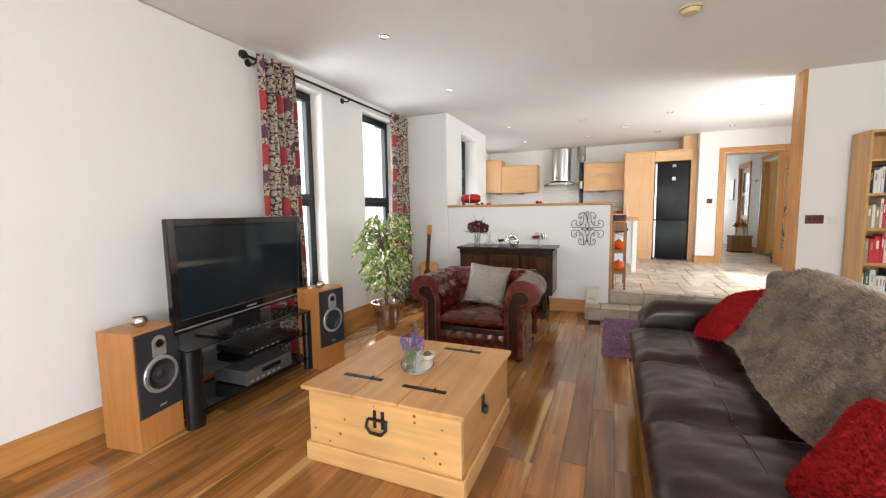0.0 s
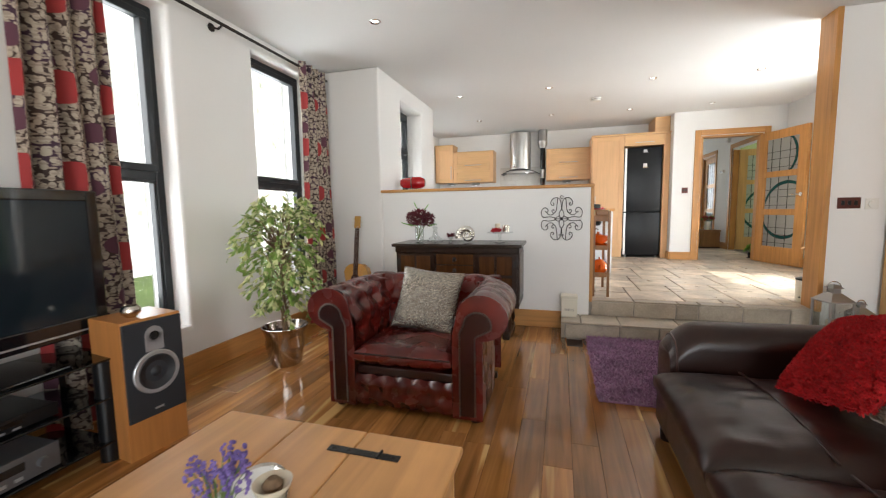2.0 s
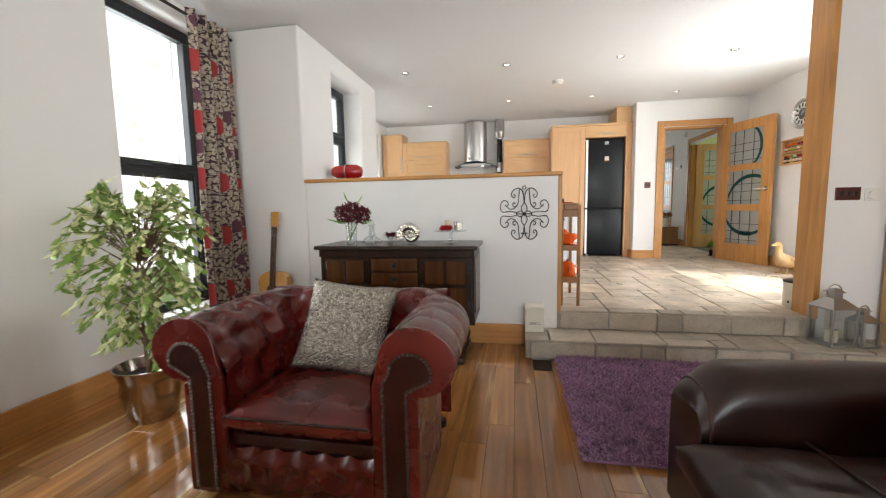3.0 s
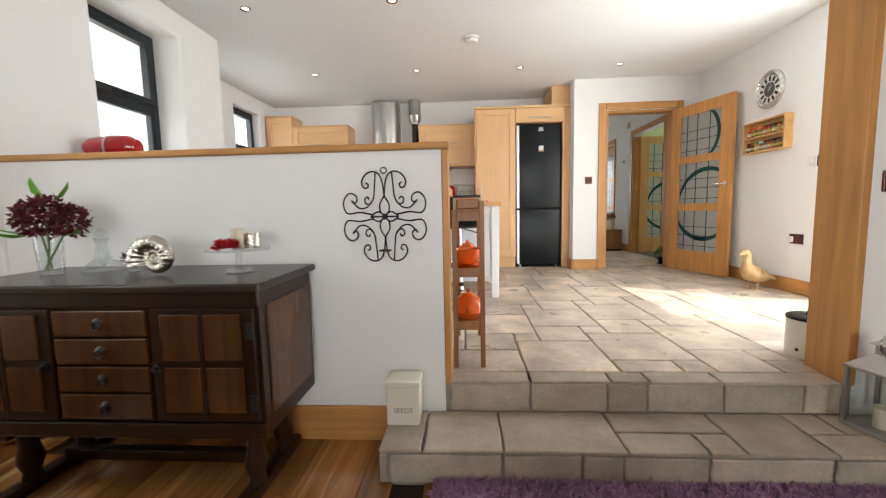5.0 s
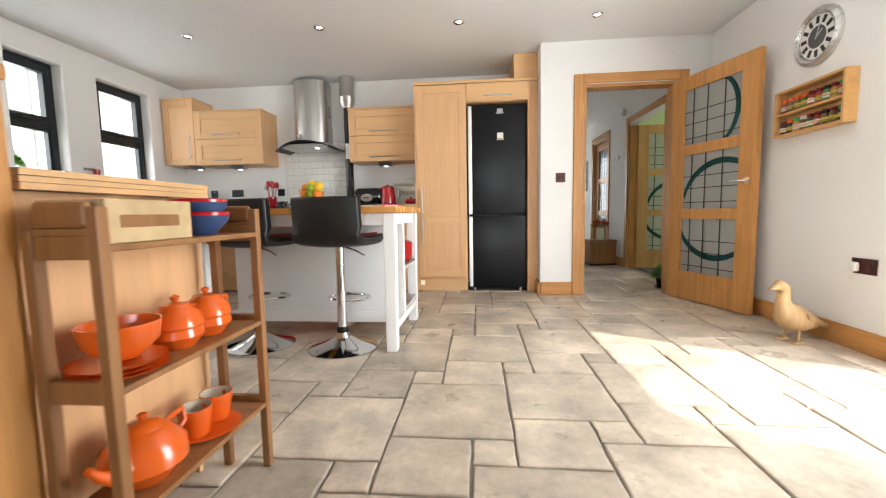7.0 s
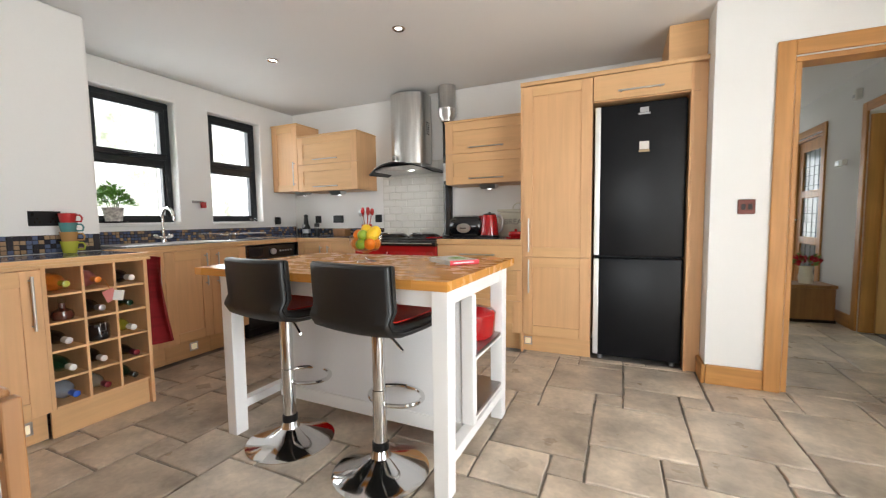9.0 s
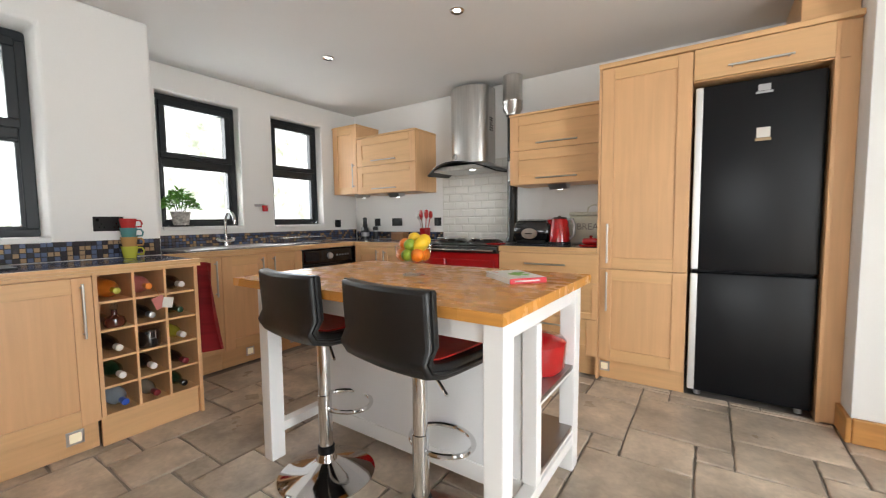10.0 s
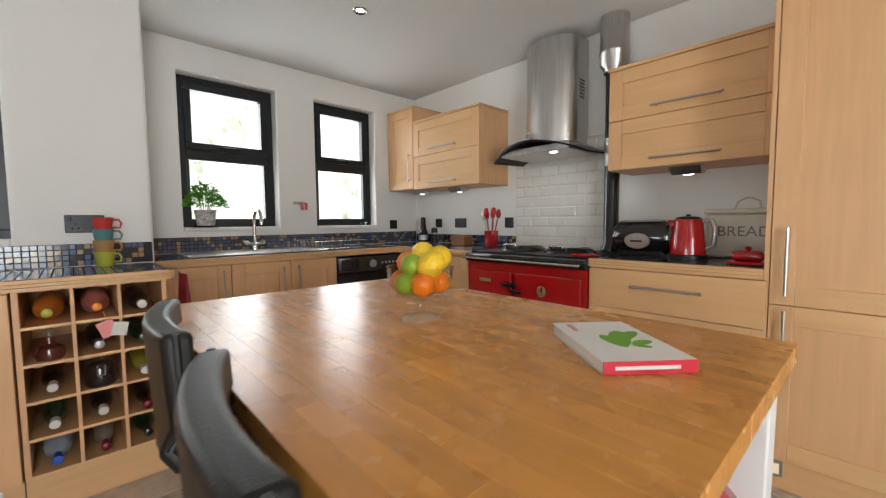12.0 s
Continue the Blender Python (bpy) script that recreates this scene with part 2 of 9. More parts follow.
DARKGROUT = mat("dark_grout", (0.018, 0.017, 0.018), 0.8)
LEMON = mat("lemon_peel", (0.80, 0.52, 0.025), 0.4, bump=(140, 0.25), blotch=(14, 0.08))
LIME = mat("lime_peel", (0.24, 0.36, 0.022), 0.36, bump=(140, 0.2), blotch=(14, 0.2))
CITRUS = mat("orange_peel", (0.82, 0.20, 0.01), 0.4, bump=(140, 0.25), blotch=(14, 0.08))
PAPER = mat("book_pages", (0.74, 0.71, 0.64), 0.7)
BOOKWHITE = mat("white_cover", (0.78, 0.77, 0.73), 0.3, blotch=(8, 0.03))
BOOKRED = mat("red_cover", (0.62, 0.03, 0.05), 0.35)
BOOKBLUE = mat("blue_cover", (0.03, 0.06, 0.15), 0.4)
BOOKBLACK = mat("black_cover", (0.015, 0.015, 0.018), 0.4)
BOOKTAN = mat("tan_cover", (0.40, 0.28, 0.15), 0.5)
BOOKGREEN = mat("green_cover", (0.04, 0.13, 0.08), 0.5)
DUCKWOOD = mat("carved_bamboo", (0.50, 0.32, 0.15), 0.5, grain=(30, 0.2, ALONG_Z), blotch=(9, 0.15))
GREENWALL = mat("green_paint", (0.44, 0.50, 0.24), 0.85)
LABELGREY = mat("worn_lettering", (0.22, 0.20, 0.18), 0.6)
LEAD = mat("lead_came", (0.03, 0.03, 0.032), 0.45, 0.6)
DIFFUSER = mat("lamp_glow", (1.0, 0.85, 0.6), 0.4, glow=0.25)
DIFFUSER_S = mat("spot_glow", (1.0, 0.97, 0.92), 0.2, glow=4.0)
DIFFUSER_C = mat("cool_lamp_glow", (0.95, 0.98, 1.0), 0.4, glow=7.0)
PATHPAPER = mat("kraft_packet", (0.50, 0.36, 0.19), 0.6, grain=(20, 0.15, (1, 1, 1)))
TARTAN = mat("red_tartan", (0.30, 0.015, 0.02), 0.85, grain=(18, 0.4, (0.05, 0.05, 1)), bump=(200, 0.3))
BOTTLEGREEN = mat("bottle_green", (0.012, 0.045, 0.018), 0.06, coat=0.6)
BOTTLEDARK = mat("bottle_dark", (0.012, 0.008, 0.008), 0.06, coat=0.6)
FOIL_R = mat("wine_foil", (0.16, 0.012, 0.02), 0.35, 0.4)
FOIL_W = mat("white_label", (0.66, 0.63, 0.58), 0.5)
FOIL_O = mat("orange_foil", (0.70, 0.22, 0.03), 0.3, 0.2)
FOIL_P = mat("pink_foil", (0.62, 0.22, 0.20), 0.3, 0.2)
FOIL_Y = mat("olive_oil", (0.42, 0.40, 0.05), 0.1, coat=0.5)
FOIL_B = mat("water_bottle", (0.35, 0.42, 0.50), 0.1, coat=0.5)
BLUECAP = mat("blue_cap", (0.02, 0.08, 0.42), 0.4)
MUG_R, MUG_T, MUG_G, MUG_Y = mat("mug_red", (0.45, 0.03, 0.03), 0.25), mat("mug_teal", (0.08, 0.22, 0.22), 0.25), mat("mug_olive", (0.40, 0.22, 0.08), 0.25), mat("mug_lime", (0.45, 0.46, 0.06), 0.25)


def glass(name, tint=(1, 1, 1), clear=0.9, rough=0.0, haze=0.0):
    m = bpy.data.materials.new(name)
    m.use_nodes = True
    n, l = m.node_tree.nodes, m.node_tree.links
    n.remove(n["Principled BSDF"])
    t, g, x, f = n.new("ShaderNodeBsdfTransparent"), n.new("ShaderNodeBsdfGlossy"), n.new("ShaderNodeMixShader"), n.new("ShaderNodeLayerWeight")
    f.inputs[0].default_value = 0.5
    pw, ma = n.new("ShaderNodeMath"), n.new("ShaderNodeMath")
    pw.operation, ma.operation = "POWER", "MULTIPLY_ADD"
    pw.inputs[1].default_value, ma.inputs[1].default_value, ma.inputs[2].default_value = 3.0, 0.75, 0.045
    l.new(f.outputs["Facing"], pw.inputs[0]), l.new(pw.outputs[0], ma.inputs[0])
    t.inputs[0].default_value = (*[c * clear for c in tint], 1)
    g.inputs["Roughness"].default_value = rough
    l.new(ma.outputs[0], x.inputs[0]), l.new(t.outputs[0], x.inputs[1]), l.new(g.outputs[0], x.inputs[2])
    if haze:
        d, x2 = n.new("ShaderNodeBsdfTranslucent"), n.new("ShaderNodeMixShader")
        d2, x3 = n.new("ShaderNodeBsdfDiffuse"), n.new("ShaderNodeMixShader")
        d.inputs[0].default_value = d2.inputs[0].default_value = (*tint, 1)
        x3.inputs[0].default_value, x2.inputs[0].default_value = 0.5, haze
        l.new(d.outputs[0], x3.inputs[1]), l.new(d2.outputs[0], x3.inputs[2])
        l.new(x.outputs[0], x2.inputs[1]), l.new(x3.outputs[0], x2.inputs[2])
        x = x2
    l.new(x.outputs[0], n["Material Output"].inputs[0])
    return m


PANE = glass("window_glass", (1, 1, 1), 0.96)
CLEAR = glass("clear_glass", (0.97, 0.985, 0.98), 0.98, 0.02)
LEADPANE = glass("leaded_pane", (0.82, 0.83, 0.80), 0.88, 0.12, 0.42)
TEALPANE = glass("teal_pane", (0.06, 0.27, 0.26), 0.9, 0.1, 0.35)
SMOKE = glass("smoked_shelf", (0.10, 0.10, 0.11), 0.8, 0.02)


def curtain_cloth():
    """Dark cloth with cream leaf sprays and large red dots."""
    m = bpy.data.materials.new("floral_curtain")
    m.use_nodes = True
    n, l = m.node_tree.nodes, m.node_tree.links
    b = n["Principled BSDF"]
    b.inputs["Roughness"].default_value = 0.85
    uv = n.new("ShaderNodeUVMap")
    mp = n.new("ShaderNodeMapping")
    mp.inputs["Scale"].default_value = (1, 1, 1)
    l.new(uv.outputs[0], mp.inputs[0])

    def voro(scale, stretch, rand, feature="F1"):
        mm = n.new("ShaderNodeMapping")
        mm.inputs["Scale"].default_value = (*stretch, 1)
        l.new(uv.outputs[0], mm.inputs[0])
        v = n.new("ShaderNodeTexVoronoi")
        v.voronoi_dimensions, v.feature = "2D", feature
        v.inputs["Scale"].default_value, v.inputs["Randomness"].default_value = scale, rand
        l.new(mm.outputs[0], v.inputs["Vector"])
        return v.outputs["Distance"]

    def step(sock, edge, below=True):
        s = n.new("ShaderNodeMath")
        s.operation = "LESS_THAN" if below else "GREATER_THAN"
        l.new(sock, s.inputs[0])
        s.inputs[1].default_value = edge
        return s.outputs[0]

    def mix(fac, a, bb):
        x = n.new("ShaderNodeMix")
        x.data_type = "RGBA"
        l.new(fac, x.inputs["Factor"])
        for sock, val in ((x.inputs[6], a), (x.inputs[7], bb)):
            if isinstance(val, tuple):
                sock.default_value = (*val, 1)
            else:
                l.new(val, sock)
        return x.outputs[2]

    ground = mix(step(voro(5.1, (1, 0.8), 1.0), 0.33), (0.05, 0.028, 0.022), (0.052, 0.022, 0.04))
    leaves = step(voro(56, (1.0, 0.5), 0.9), 0.41)
    leaves2 = step(voro(62, (0.5, 1.0), 0.9), 0.31)
    c = mix(leaves, ground, (0.44, 0.37, 0.29))
    c = mix(leaves2, c, (0.33, 0.27, 0.215))
    c = mix(step(voro(3.3, (1.15, 1), 0.5), 0.17), c, (0.10, 0.035, 0.055))
    c = mix(step(voro(2.3, (1.15, 1), 0.05), 0.19), c, (0.34, 0.035, 0.035))
    l.new(c, b.inputs["Base Color"])
    return m


CURTAIN = curtain_cloth()


# ---- building helpers ----
def thing(name, x, y, z, rz=0, label="", category="", group="", kind=""):
    ob = new(name)
    ob.empty_display_size = 0.1
    ob.matrix_world = pose(x, y, z, 0, 0, rz)
    return tagged(ob, label, category, group, kind)


def link(name, me, material, parent=None, label="", at=None):
    ob = new(name, me)
    if material is not None and not me.materials:
        me.materials.append(material)
    if parent is not None:
        ob.parent = parent
    if at is not None:
        ob.matrix_basis = at
    if label:
        ob["label"] = label
    return ob


def part(name, bm, material, parent=None, label="", at=None, smooth=False, angle=40):
    me = bpy.data.meshes.new(name)
    bmesh.ops.recalc_face_normals(bm, faces=bm.faces)
    if smooth:
        lim = radians(angle)
        for f in bm.faces:
            f.smooth = True
        for e in bm.edges:
            if len(e.link_faces) != 2 or e.calc_face_angle(9) > lim:
                e.smooth = False
    bm.to_mesh(me)
    bm.free()
    return link(name, me, material, parent, label, at)


def box(bm, lo, hi, bevel=0.0, seg=2, m=None):
    """A bevelled box between two corners, added to bm."""
    c = [(a + b) / 2 for a, b in zip(lo, hi)]
    s = [max(1e-4, abs(b - a)) for a, b in zip(lo, hi)]
    mm = Matrix.Translation(c) @ Matrix.Diagonal((*s, 1))
    if m is not None:
        mm = m @ mm
    vs = bmesh.ops.create_cube(bm, size=1, matrix=mm)["verts"]
    if bevel:
        es = list({e for v in vs for e in v.link_edges})
        bmesh.ops.bevel(bm, geom=es, offset=min(bevel, min(s) * 0.45), segments=seg, profile=0.5, affect="EDGES")


def slab(name, lo, hi, material, parent=None, bevel=0.003, label="", seg=2, at=None):
    bm = bmesh.new()
    box(bm, lo, hi, bevel, seg)
    return part(name, bm, material, parent, label, at, smooth=bevel > 0.008)


def lathe(bm, prof, seg=32, m=None, close=False):
    """Turn a profile of (radius, height) round z."""
    rings = []
    m = m or Matrix()
    for r, z in prof:
        if r < 1e-5:
            rings.append([bm.verts.new(m @ Vector((0, 0, z)))])
        else:
            rings.append([bm.verts.new(m @ Vector((r * math.cos(2 * math.pi * i / seg), r * math.sin(2 * math.pi * i / seg), z))) for i in range(seg)])
    for a, b in zip(rings, rings[1:]):
        for i in range(seg):
            j = (i + 1) % seg
            q = [a[i % len(a)], a[j % len(a)], b[j % len(b)], b[i % len(b)]]
            u = []
            for v in q:
                if v not in u:
                    u.append(v)
            if len(u) > 2:
                bm.faces.new(u)
    return rings


def turned(name, prof, material, parent=None, at=None, seg=32, label=""):
    bm = bmesh.new()
    lathe(bm, prof, seg)
    return part(name, bm, material, parent, label, at, smooth=True)


def tube(bm, pts, r, seg=8, closed=False):
    """A round bar along points; r may be a number or a list."""
    pts = [Vector(p) for p in pts]
    n = len(pts)
    rings, side = [], None
    for i, p in enumerate(pts):
        a, b = pts[i - 1] if (i or closed) else p, pts[(i + 1) % n] if (i < n - 1 or closed) else p
        d = (b - a).normalized()
        if side is None:
            side = d.orthogonal().normalized()
        side = (side - d * side.dot(d)).normalized()
        up = d.cross(side)
        rr = r[i] if isinstance(r, (list, tuple)) else r
        rings.append([bm.verts.new(p + (side * math.cos(2 * math.pi * k / seg) + up * math.sin(2 * math.pi * k / seg)) * rr) for k in range(seg)])
    for i in range(n if closed else n - 1):
        a, b = rings[i], rings[(i + 1) % n]
        for k in range(seg):
            bm.faces.new((a[k], a[(k + 1) % seg], b[(k + 1) % seg], b[k]))
    if not closed:
        bm.faces.new(rings[0][::-1])
        bm.faces.new(rings[-1])


def rod(name, pts, r, material, parent=None, label="", seg=8, closed=False, at=None):
    bm = bmesh.new()
    tube(bm, pts, r, seg, closed)
    return part(name, bm, material, parent, label, at, smooth=True, angle=60)


def grid(bm, nu, nv, f, uvs=False):
    """A sheet of quads through f(u, v)."""
    vs = [[bm.verts.new(f(i / nu, j / nv)) for j in range(nv + 1)] for i in range(nu + 1)]
    lay = bm.loops.layers.uv.verify() if uvs else None
    for i in range(nu):
        for j in range(nv):
            fc = bm.faces.new((vs[i][j], vs[i + 1][j], vs[i + 1][j + 1], vs[i][j + 1]))
            if uvs:
                for lp, (a, b) in zip(fc.loops, ((i, j), (i + 1, j), (i + 1, j + 1), (i, j + 1))):
                    lp[lay].uv = (a / nu, b / nv)
    return vs


def wall_bm(axis, at, thick, a0, a1, z0, z1, holes=()):
    """A wall with thickness from at to at + thick across axis ('x' or 'y'), with holes (a0, a1, z0, z1) cut through."""
    us = sorted({a0, a1, *[h[0] for h in holes], *[h[1] for h in holes]})
    zs = sorted({z0, z1, *[h[2] for h in holes], *[h[3] for h in holes]})
    us, zs = [u for u in us if a0 <= u <= a1], [z for z in zs if z0 <= z <= z1]
    solid = [[not any(h[0] < (us[i] + us[i + 1]) / 2 < h[1] and h[2] < (zs[j] + zs[j + 1]) / 2 < h[3] for h in holes) for j in range(len(zs) - 1)] for i in range(len(us) - 1)]
    bm = bmesh.new()
    vs = {}

    def v(i, j, k):
        if (i, j, k) not in vs:
            d = at + thick * k
            vs[i, j, k] = bm.verts.new((d, us[i], zs[j]) if axis == "x" else (us[i], d, zs[j]))
        return vs[i, j, k]

    def s(i, j):
        return 0 <= i < len(us) - 1 and 0 <= j < len(zs) - 1 and solid[i][j]

    for i in range(len(us) - 1):
        for j in range(len(zs) - 1):
            if not solid[i][j]:
                continue
            for k in (0, 1):
                bm.faces.new((v(i, j, k), v(i + 1, j, k), v(i + 1, j + 1, k), v(i, j + 1, k)))
            for di, dj, p, q in ((-1, 0, (i, j), (i, j + 1)), (1, 0, (i + 1, j), (i + 1, j + 1)), (0, -1, (i, j), (i + 1, j)), (0, 1, (i, j + 1), (i + 1, j + 1))):
                if not s(i + di, j + dj):
                    bm.faces.new((v(*p, 0), v(*q, 0), v(*q, 1), v(*p, 1)))
    return bm


def wall(name, axis, at, thick, a0, a1, z0, z1, holes=(), material=None, round_edges=0.0):
    ob = part(name, wall_bm(axis, at, thick, a0, a1, z0, z1, holes), material or PLASTER)
    if round_edges:
        mod = ob.modifiers.new("soft_corners", "BEVEL")
        mod.width, mod.segments, mod.limit_method, mod.angle_limit = round_edges, 3, "ANGLE", radians(60)
    return tagged(ob, kind="structure")


def label_text(name, text, size, m, material, parent=None, depth=0.0006, align="CENTER"):
    """Raised lettering as a mesh, upright in its own x and z."""
    cu = bpy.data.curves.new(name, "FONT")
    cu.body, cu.size, cu.align_x, cu.align_y, cu.extrude = text, size, align, "CENTER", depth
    tmp = bpy.data.objects.new(name + "_tmp", cu)
    scene.collection.objects.link(tmp)
    bpy.context.view_layer.update()
    me = bpy.data.meshes.new_from_object(tmp.evaluated_get(bpy.context.evaluated_depsgraph_get()))
    bpy.data.objects.remove(tmp)
    me.name = name
    return link(name, me, material, parent, at=m)


# ---- the large structure ----
T = 0.34
wall("wall_west", "x", WX, -T, SY - T, PY0 - 0.02, -0.2, TOP, [(*W1, *WZ), (*W2, *WZ)], round_edges=0.02)
wall("wall_pier", "x", PX, KX - T - PX, PY0, PY1, -0.2, TOP, [(*PW, 1.32, 2.46)], round_edges=0.02)
wall("wall_kitchen_west", "x", KX, -T, PY1 + 0.002, NY + T, -0.2, TOP, [(*KW1, *KWZ), (*KW2, *KWZ)], round_edges=0.012)
wall("wall_north", "y", NY, T, KX, CX + 0.1, 0, TOP)
wall("wall_door", "y", DY, 0.14, CX, EX + 0.2, 0, TOP, [(*DOOR[:2], 0, DOOR[2])])
wall("wall_fridge_return", "x", CX, 0.14, DY + 0.142, NY - 0.002, 0, TOP)
wall("wall_east", "x", EX, 0.2, HY + 0.2, DY - 0.002, 0, TOP, [(5.36, 6.56, K + 0.03, 2.4)])
wall("wall_wing", "y", HY, 0.18, OX + 0.03, LX, 0, TOP)
wall("half_wall", "y", HY, 0.14, PX + 0.002, HX, 0, 1.345)
# the opening here is assumed, cut for the added fill lamp
wall("wall_living_east", "x", LX, 0.2, SY, HY - 0.002, -0.2, TOP, [(-2.1, 0.3, 0.05, 2.3)])
wall("wall_living_south", "y", SY, -0.2, WX + 0.002, LX + 0.2, -0.2, TOP, [(-0.6, 3.0, 0.05, 2.3)])
bm = bmesh.new()
box(bm, (WX - T, SY - 0.2, TOP + 0.002), (EX + 0.2, NY + T, TOP + 0.2))
box(bm, (EX + 0.202, SY - 0.2, TOP + 0.002), (LX + 0.2, HY + 0.18, TOP + 0.2))
tagged(part("ceiling", bm, CEILING), kind="structure")
bm = bmesh.new()
box(bm, (WX - T, SY - 0.2, -0.3), (LX + 0.2, HY, -0.016))
tagged(part("floor_living", bm, UNDERLAY), kind="structure")
bm = bmesh.new()
box(bm, (KX - T, HY + 0.002, -0.3), (EX + 0.2, NY + T, K - 0.012))
tagged(part("floor_kitchen", bm, SCREED), kind="structure")
ground = bmesh.new()
bmesh.ops.create_grid(ground, x_segments=2, y_segments=2, size=900, matrix=Matrix.Translation((0, 0, -0.35)))
tagged(part("ground", ground, mat("meadow", (0.09, 0.14, 0.035), 0.9, blotch=(0.5, 0.3), bump=(8, 0.5))), kind="structure")


def window(name, x, y0, y1, z0, z1, mid, sill):
    """An anthracite casement above a fixed light, set in its opening, with a white sill board."""
    w = tagged(new(name), "dark grey framed window with a top-hung casement", kind="structure")
    d = 0.07

    def bars(a0, a1, b0, b1, t, depth, off):
        bm = bmesh.new()
        for lo, hi in (((a0, b0), (a1, b0 + t)), ((a0, b1 - t), (a1, b1)), ((a0, b0 + t), (a0 + t, b1 - t)), ((a1 - t, b0 + t), (a1, b1 - t))):
            box(bm, (x - depth / 2 + off, lo[0], lo[1]), (x + depth / 2 + off, hi[0], hi[1]), 0.004, 1)
        return bm

    part("window_frame", bars(y0, y1, z0, z1, 0.055, d, 0), ANTHRACITE, w)
    part("casement", bars(y0 + 0.045, y1 - 0.045, mid, z1 - 0.045, 0.048, 0.06, 0.022), ANTHRACITE, w)
    slab("mid_rail", (x - 0.034, y0 + 0.055, mid - 0.055), (x + 0.03, y1 - 0.055, mid + 0.004), ANTHRACITE, w, 0.004)
    part("lower_bead", bars(y0 + 0.05, y1 - 0.05, z0 + 0.05, mid - 0.05, 0.022, 0.05, 0.0), ANTHRACITE, w)
    for nm, a, b in (("upper_pane", mid + 0.04, z1 - 0.085), ("lower_pane", z0 + 0.06, mid - 0.06)):
        p = slab(nm, (x - 0.004, y0 + 0.06, a), (x + 0.004, y1 - 0.06, b), PANE, w, 0)
        p.visible_shadow = False
    h = rod("handle", [(x + 0.055, (y0 + y1) / 2 - 0.06, mid + 0.025), (x + 0.075, (y0 + y1) / 2 - 0.05, mid + 0.025), (x + 0.08, (y0 + y1) / 2 + 0.07, mid + 0.022)], 0.008, BLACK, w)
    slab("window_sill", (x + 0.036, y0 + 0.002, z0 - 0.02), (sill, y1 - 0.002, z0 + 0.012), WHITEPAINT, w, 0.006)
    return w


window("window_1", WX - 0.17, *W1, *WZ, 1.44, WX + 0.012)
window("window_2", WX - 0.17, *W2, *WZ, 1.44, WX + 0.012)
window("window_3", -2.31, *PW, 1.32, 2.46, 1.93, PX + 0.01)
window("window_4", KX - 0.13, *KW1, *KWZ, 1.93, KX + 0.012)
window("window_5", KX - 0.13, *KW2, *KWZ, 1.93, KX + 0.012)

# glazed doors that the daylight comes through, on the sides that are not looked at
# the living room's east door is assumed, made to go with its fill lamp
for nm, lo, hi, n_bars in (("glazed_door_east", (EX + 0.09, 5.36, K + 0.03), (EX + 0.13, 6.56, 2.4), 0), ("glazed_door_south", (-0.6, SY - 0.12, 0.05), (3.0, SY - 0.08, 2.3), 3), ("glazed_door_living", (LX + 0.08, -2.1, 0.05), (LX + 0.12, 0.3, 2.3), 2)):
    g = tagged(new(nm), "dark grey framed glazed door", kind="structure")
    bm = bmesh.new()
    along = 1 if hi[1] - lo[1] > hi[0] - lo[0] else 0
    for i in range(n_bars + 2):
        p = lo[along] + (hi[along] - lo[along] - 0.05) * i / (n_bars + 1)
        a, b = list(lo), list(hi)
        a[along], b[along] = p, p + 0.05
        box(bm, a, b)
    part("frame", bm, ANTHRACITE, g)

# oak skirting, caps and linings
def board(name, lo, hi, material=OAK_H, label="", bevel=0.006):
    return tagged(slab(name, lo, hi, material, None, bevel), label, kind="structure")


board("baseboard_west", (WX, SY, 0.0), (WX + 0.02, PY0 - 0.022, 0.165))
board("baseboard_pier", (WX + 0.022, PY0 - 0.022, 0.0), (PX, PY0, 0.165))
board("baseboard_half_wall", (PX + 0.002, HY - 0.022, 0.0), (-0.205, HY, 0.165))
board("baseboard_wing", (2.62, HY - 0.022, 0.0), (LX, HY, 0.165))
board("baseboard_east", (EX - 0.02, 6.66, K), (EX, DY - 0.024, K + 0.125))
board("baseboard_door_wall", (CX + 0.002, DY - 0.022, K), (DOOR[0] - 0.092, DY, K + 0.125))
board("baseboard_return", (CX - 0.022, DY - 0.022, K), (CX, 8.735, K + 0.125))
board("half_wall_cap", (PX - 0.01, HY - 0.022, 1.346), (HX + 0.032, HY + 0.162, 1.376), OAK_H, "oak cap along the half wall", 0.008)
board("half_wall_lining", (HX + 0.002, HY - 0.004, K - 0.02), (HX + 0.03, HY + 0.15, 1.345), OAK, "oak lining on the end of the half wall", 0.004)
board("wing_lining", (OX - 0.01, HY - 0.02, K - 0.01), (OX + 0.028, HY + 0.2, TOP), OAK, "full-height oak lining on the end of the wall", 0.004)

# door frame between kitchen and hall
dx0, dx1, dz = DOOR
board("architrave_left", (dx0 - 0.09, DY - 0.02, K), (dx0 - 0.005, DY, dz + 0.09), OAK)
board("architrave_right", (dx1 + 0.005, DY - 0.02, K), (dx1 + 0.09, DY, dz + 0.09), OAK)
board("architrave_head", (dx0 - 0.005, DY - 0.02, dz + 0.005), (dx1 + 0.005, DY, dz + 0.09), OAK_H)
board("door_lining_left", (dx0, DY + 0.001, K), (dx0 + 0.03, DY + 0.139, dz - 0.03), OAK)
board("door_lining_right", (dx1 - 0.03, DY + 0.001, K), (dx1, DY + 0.139, dz - 0.03), OAK)
board("door_lining_head", (dx0, DY + 0.001, dz - 0.03), (dx1, DY + 0.139, dz), OAK_H)


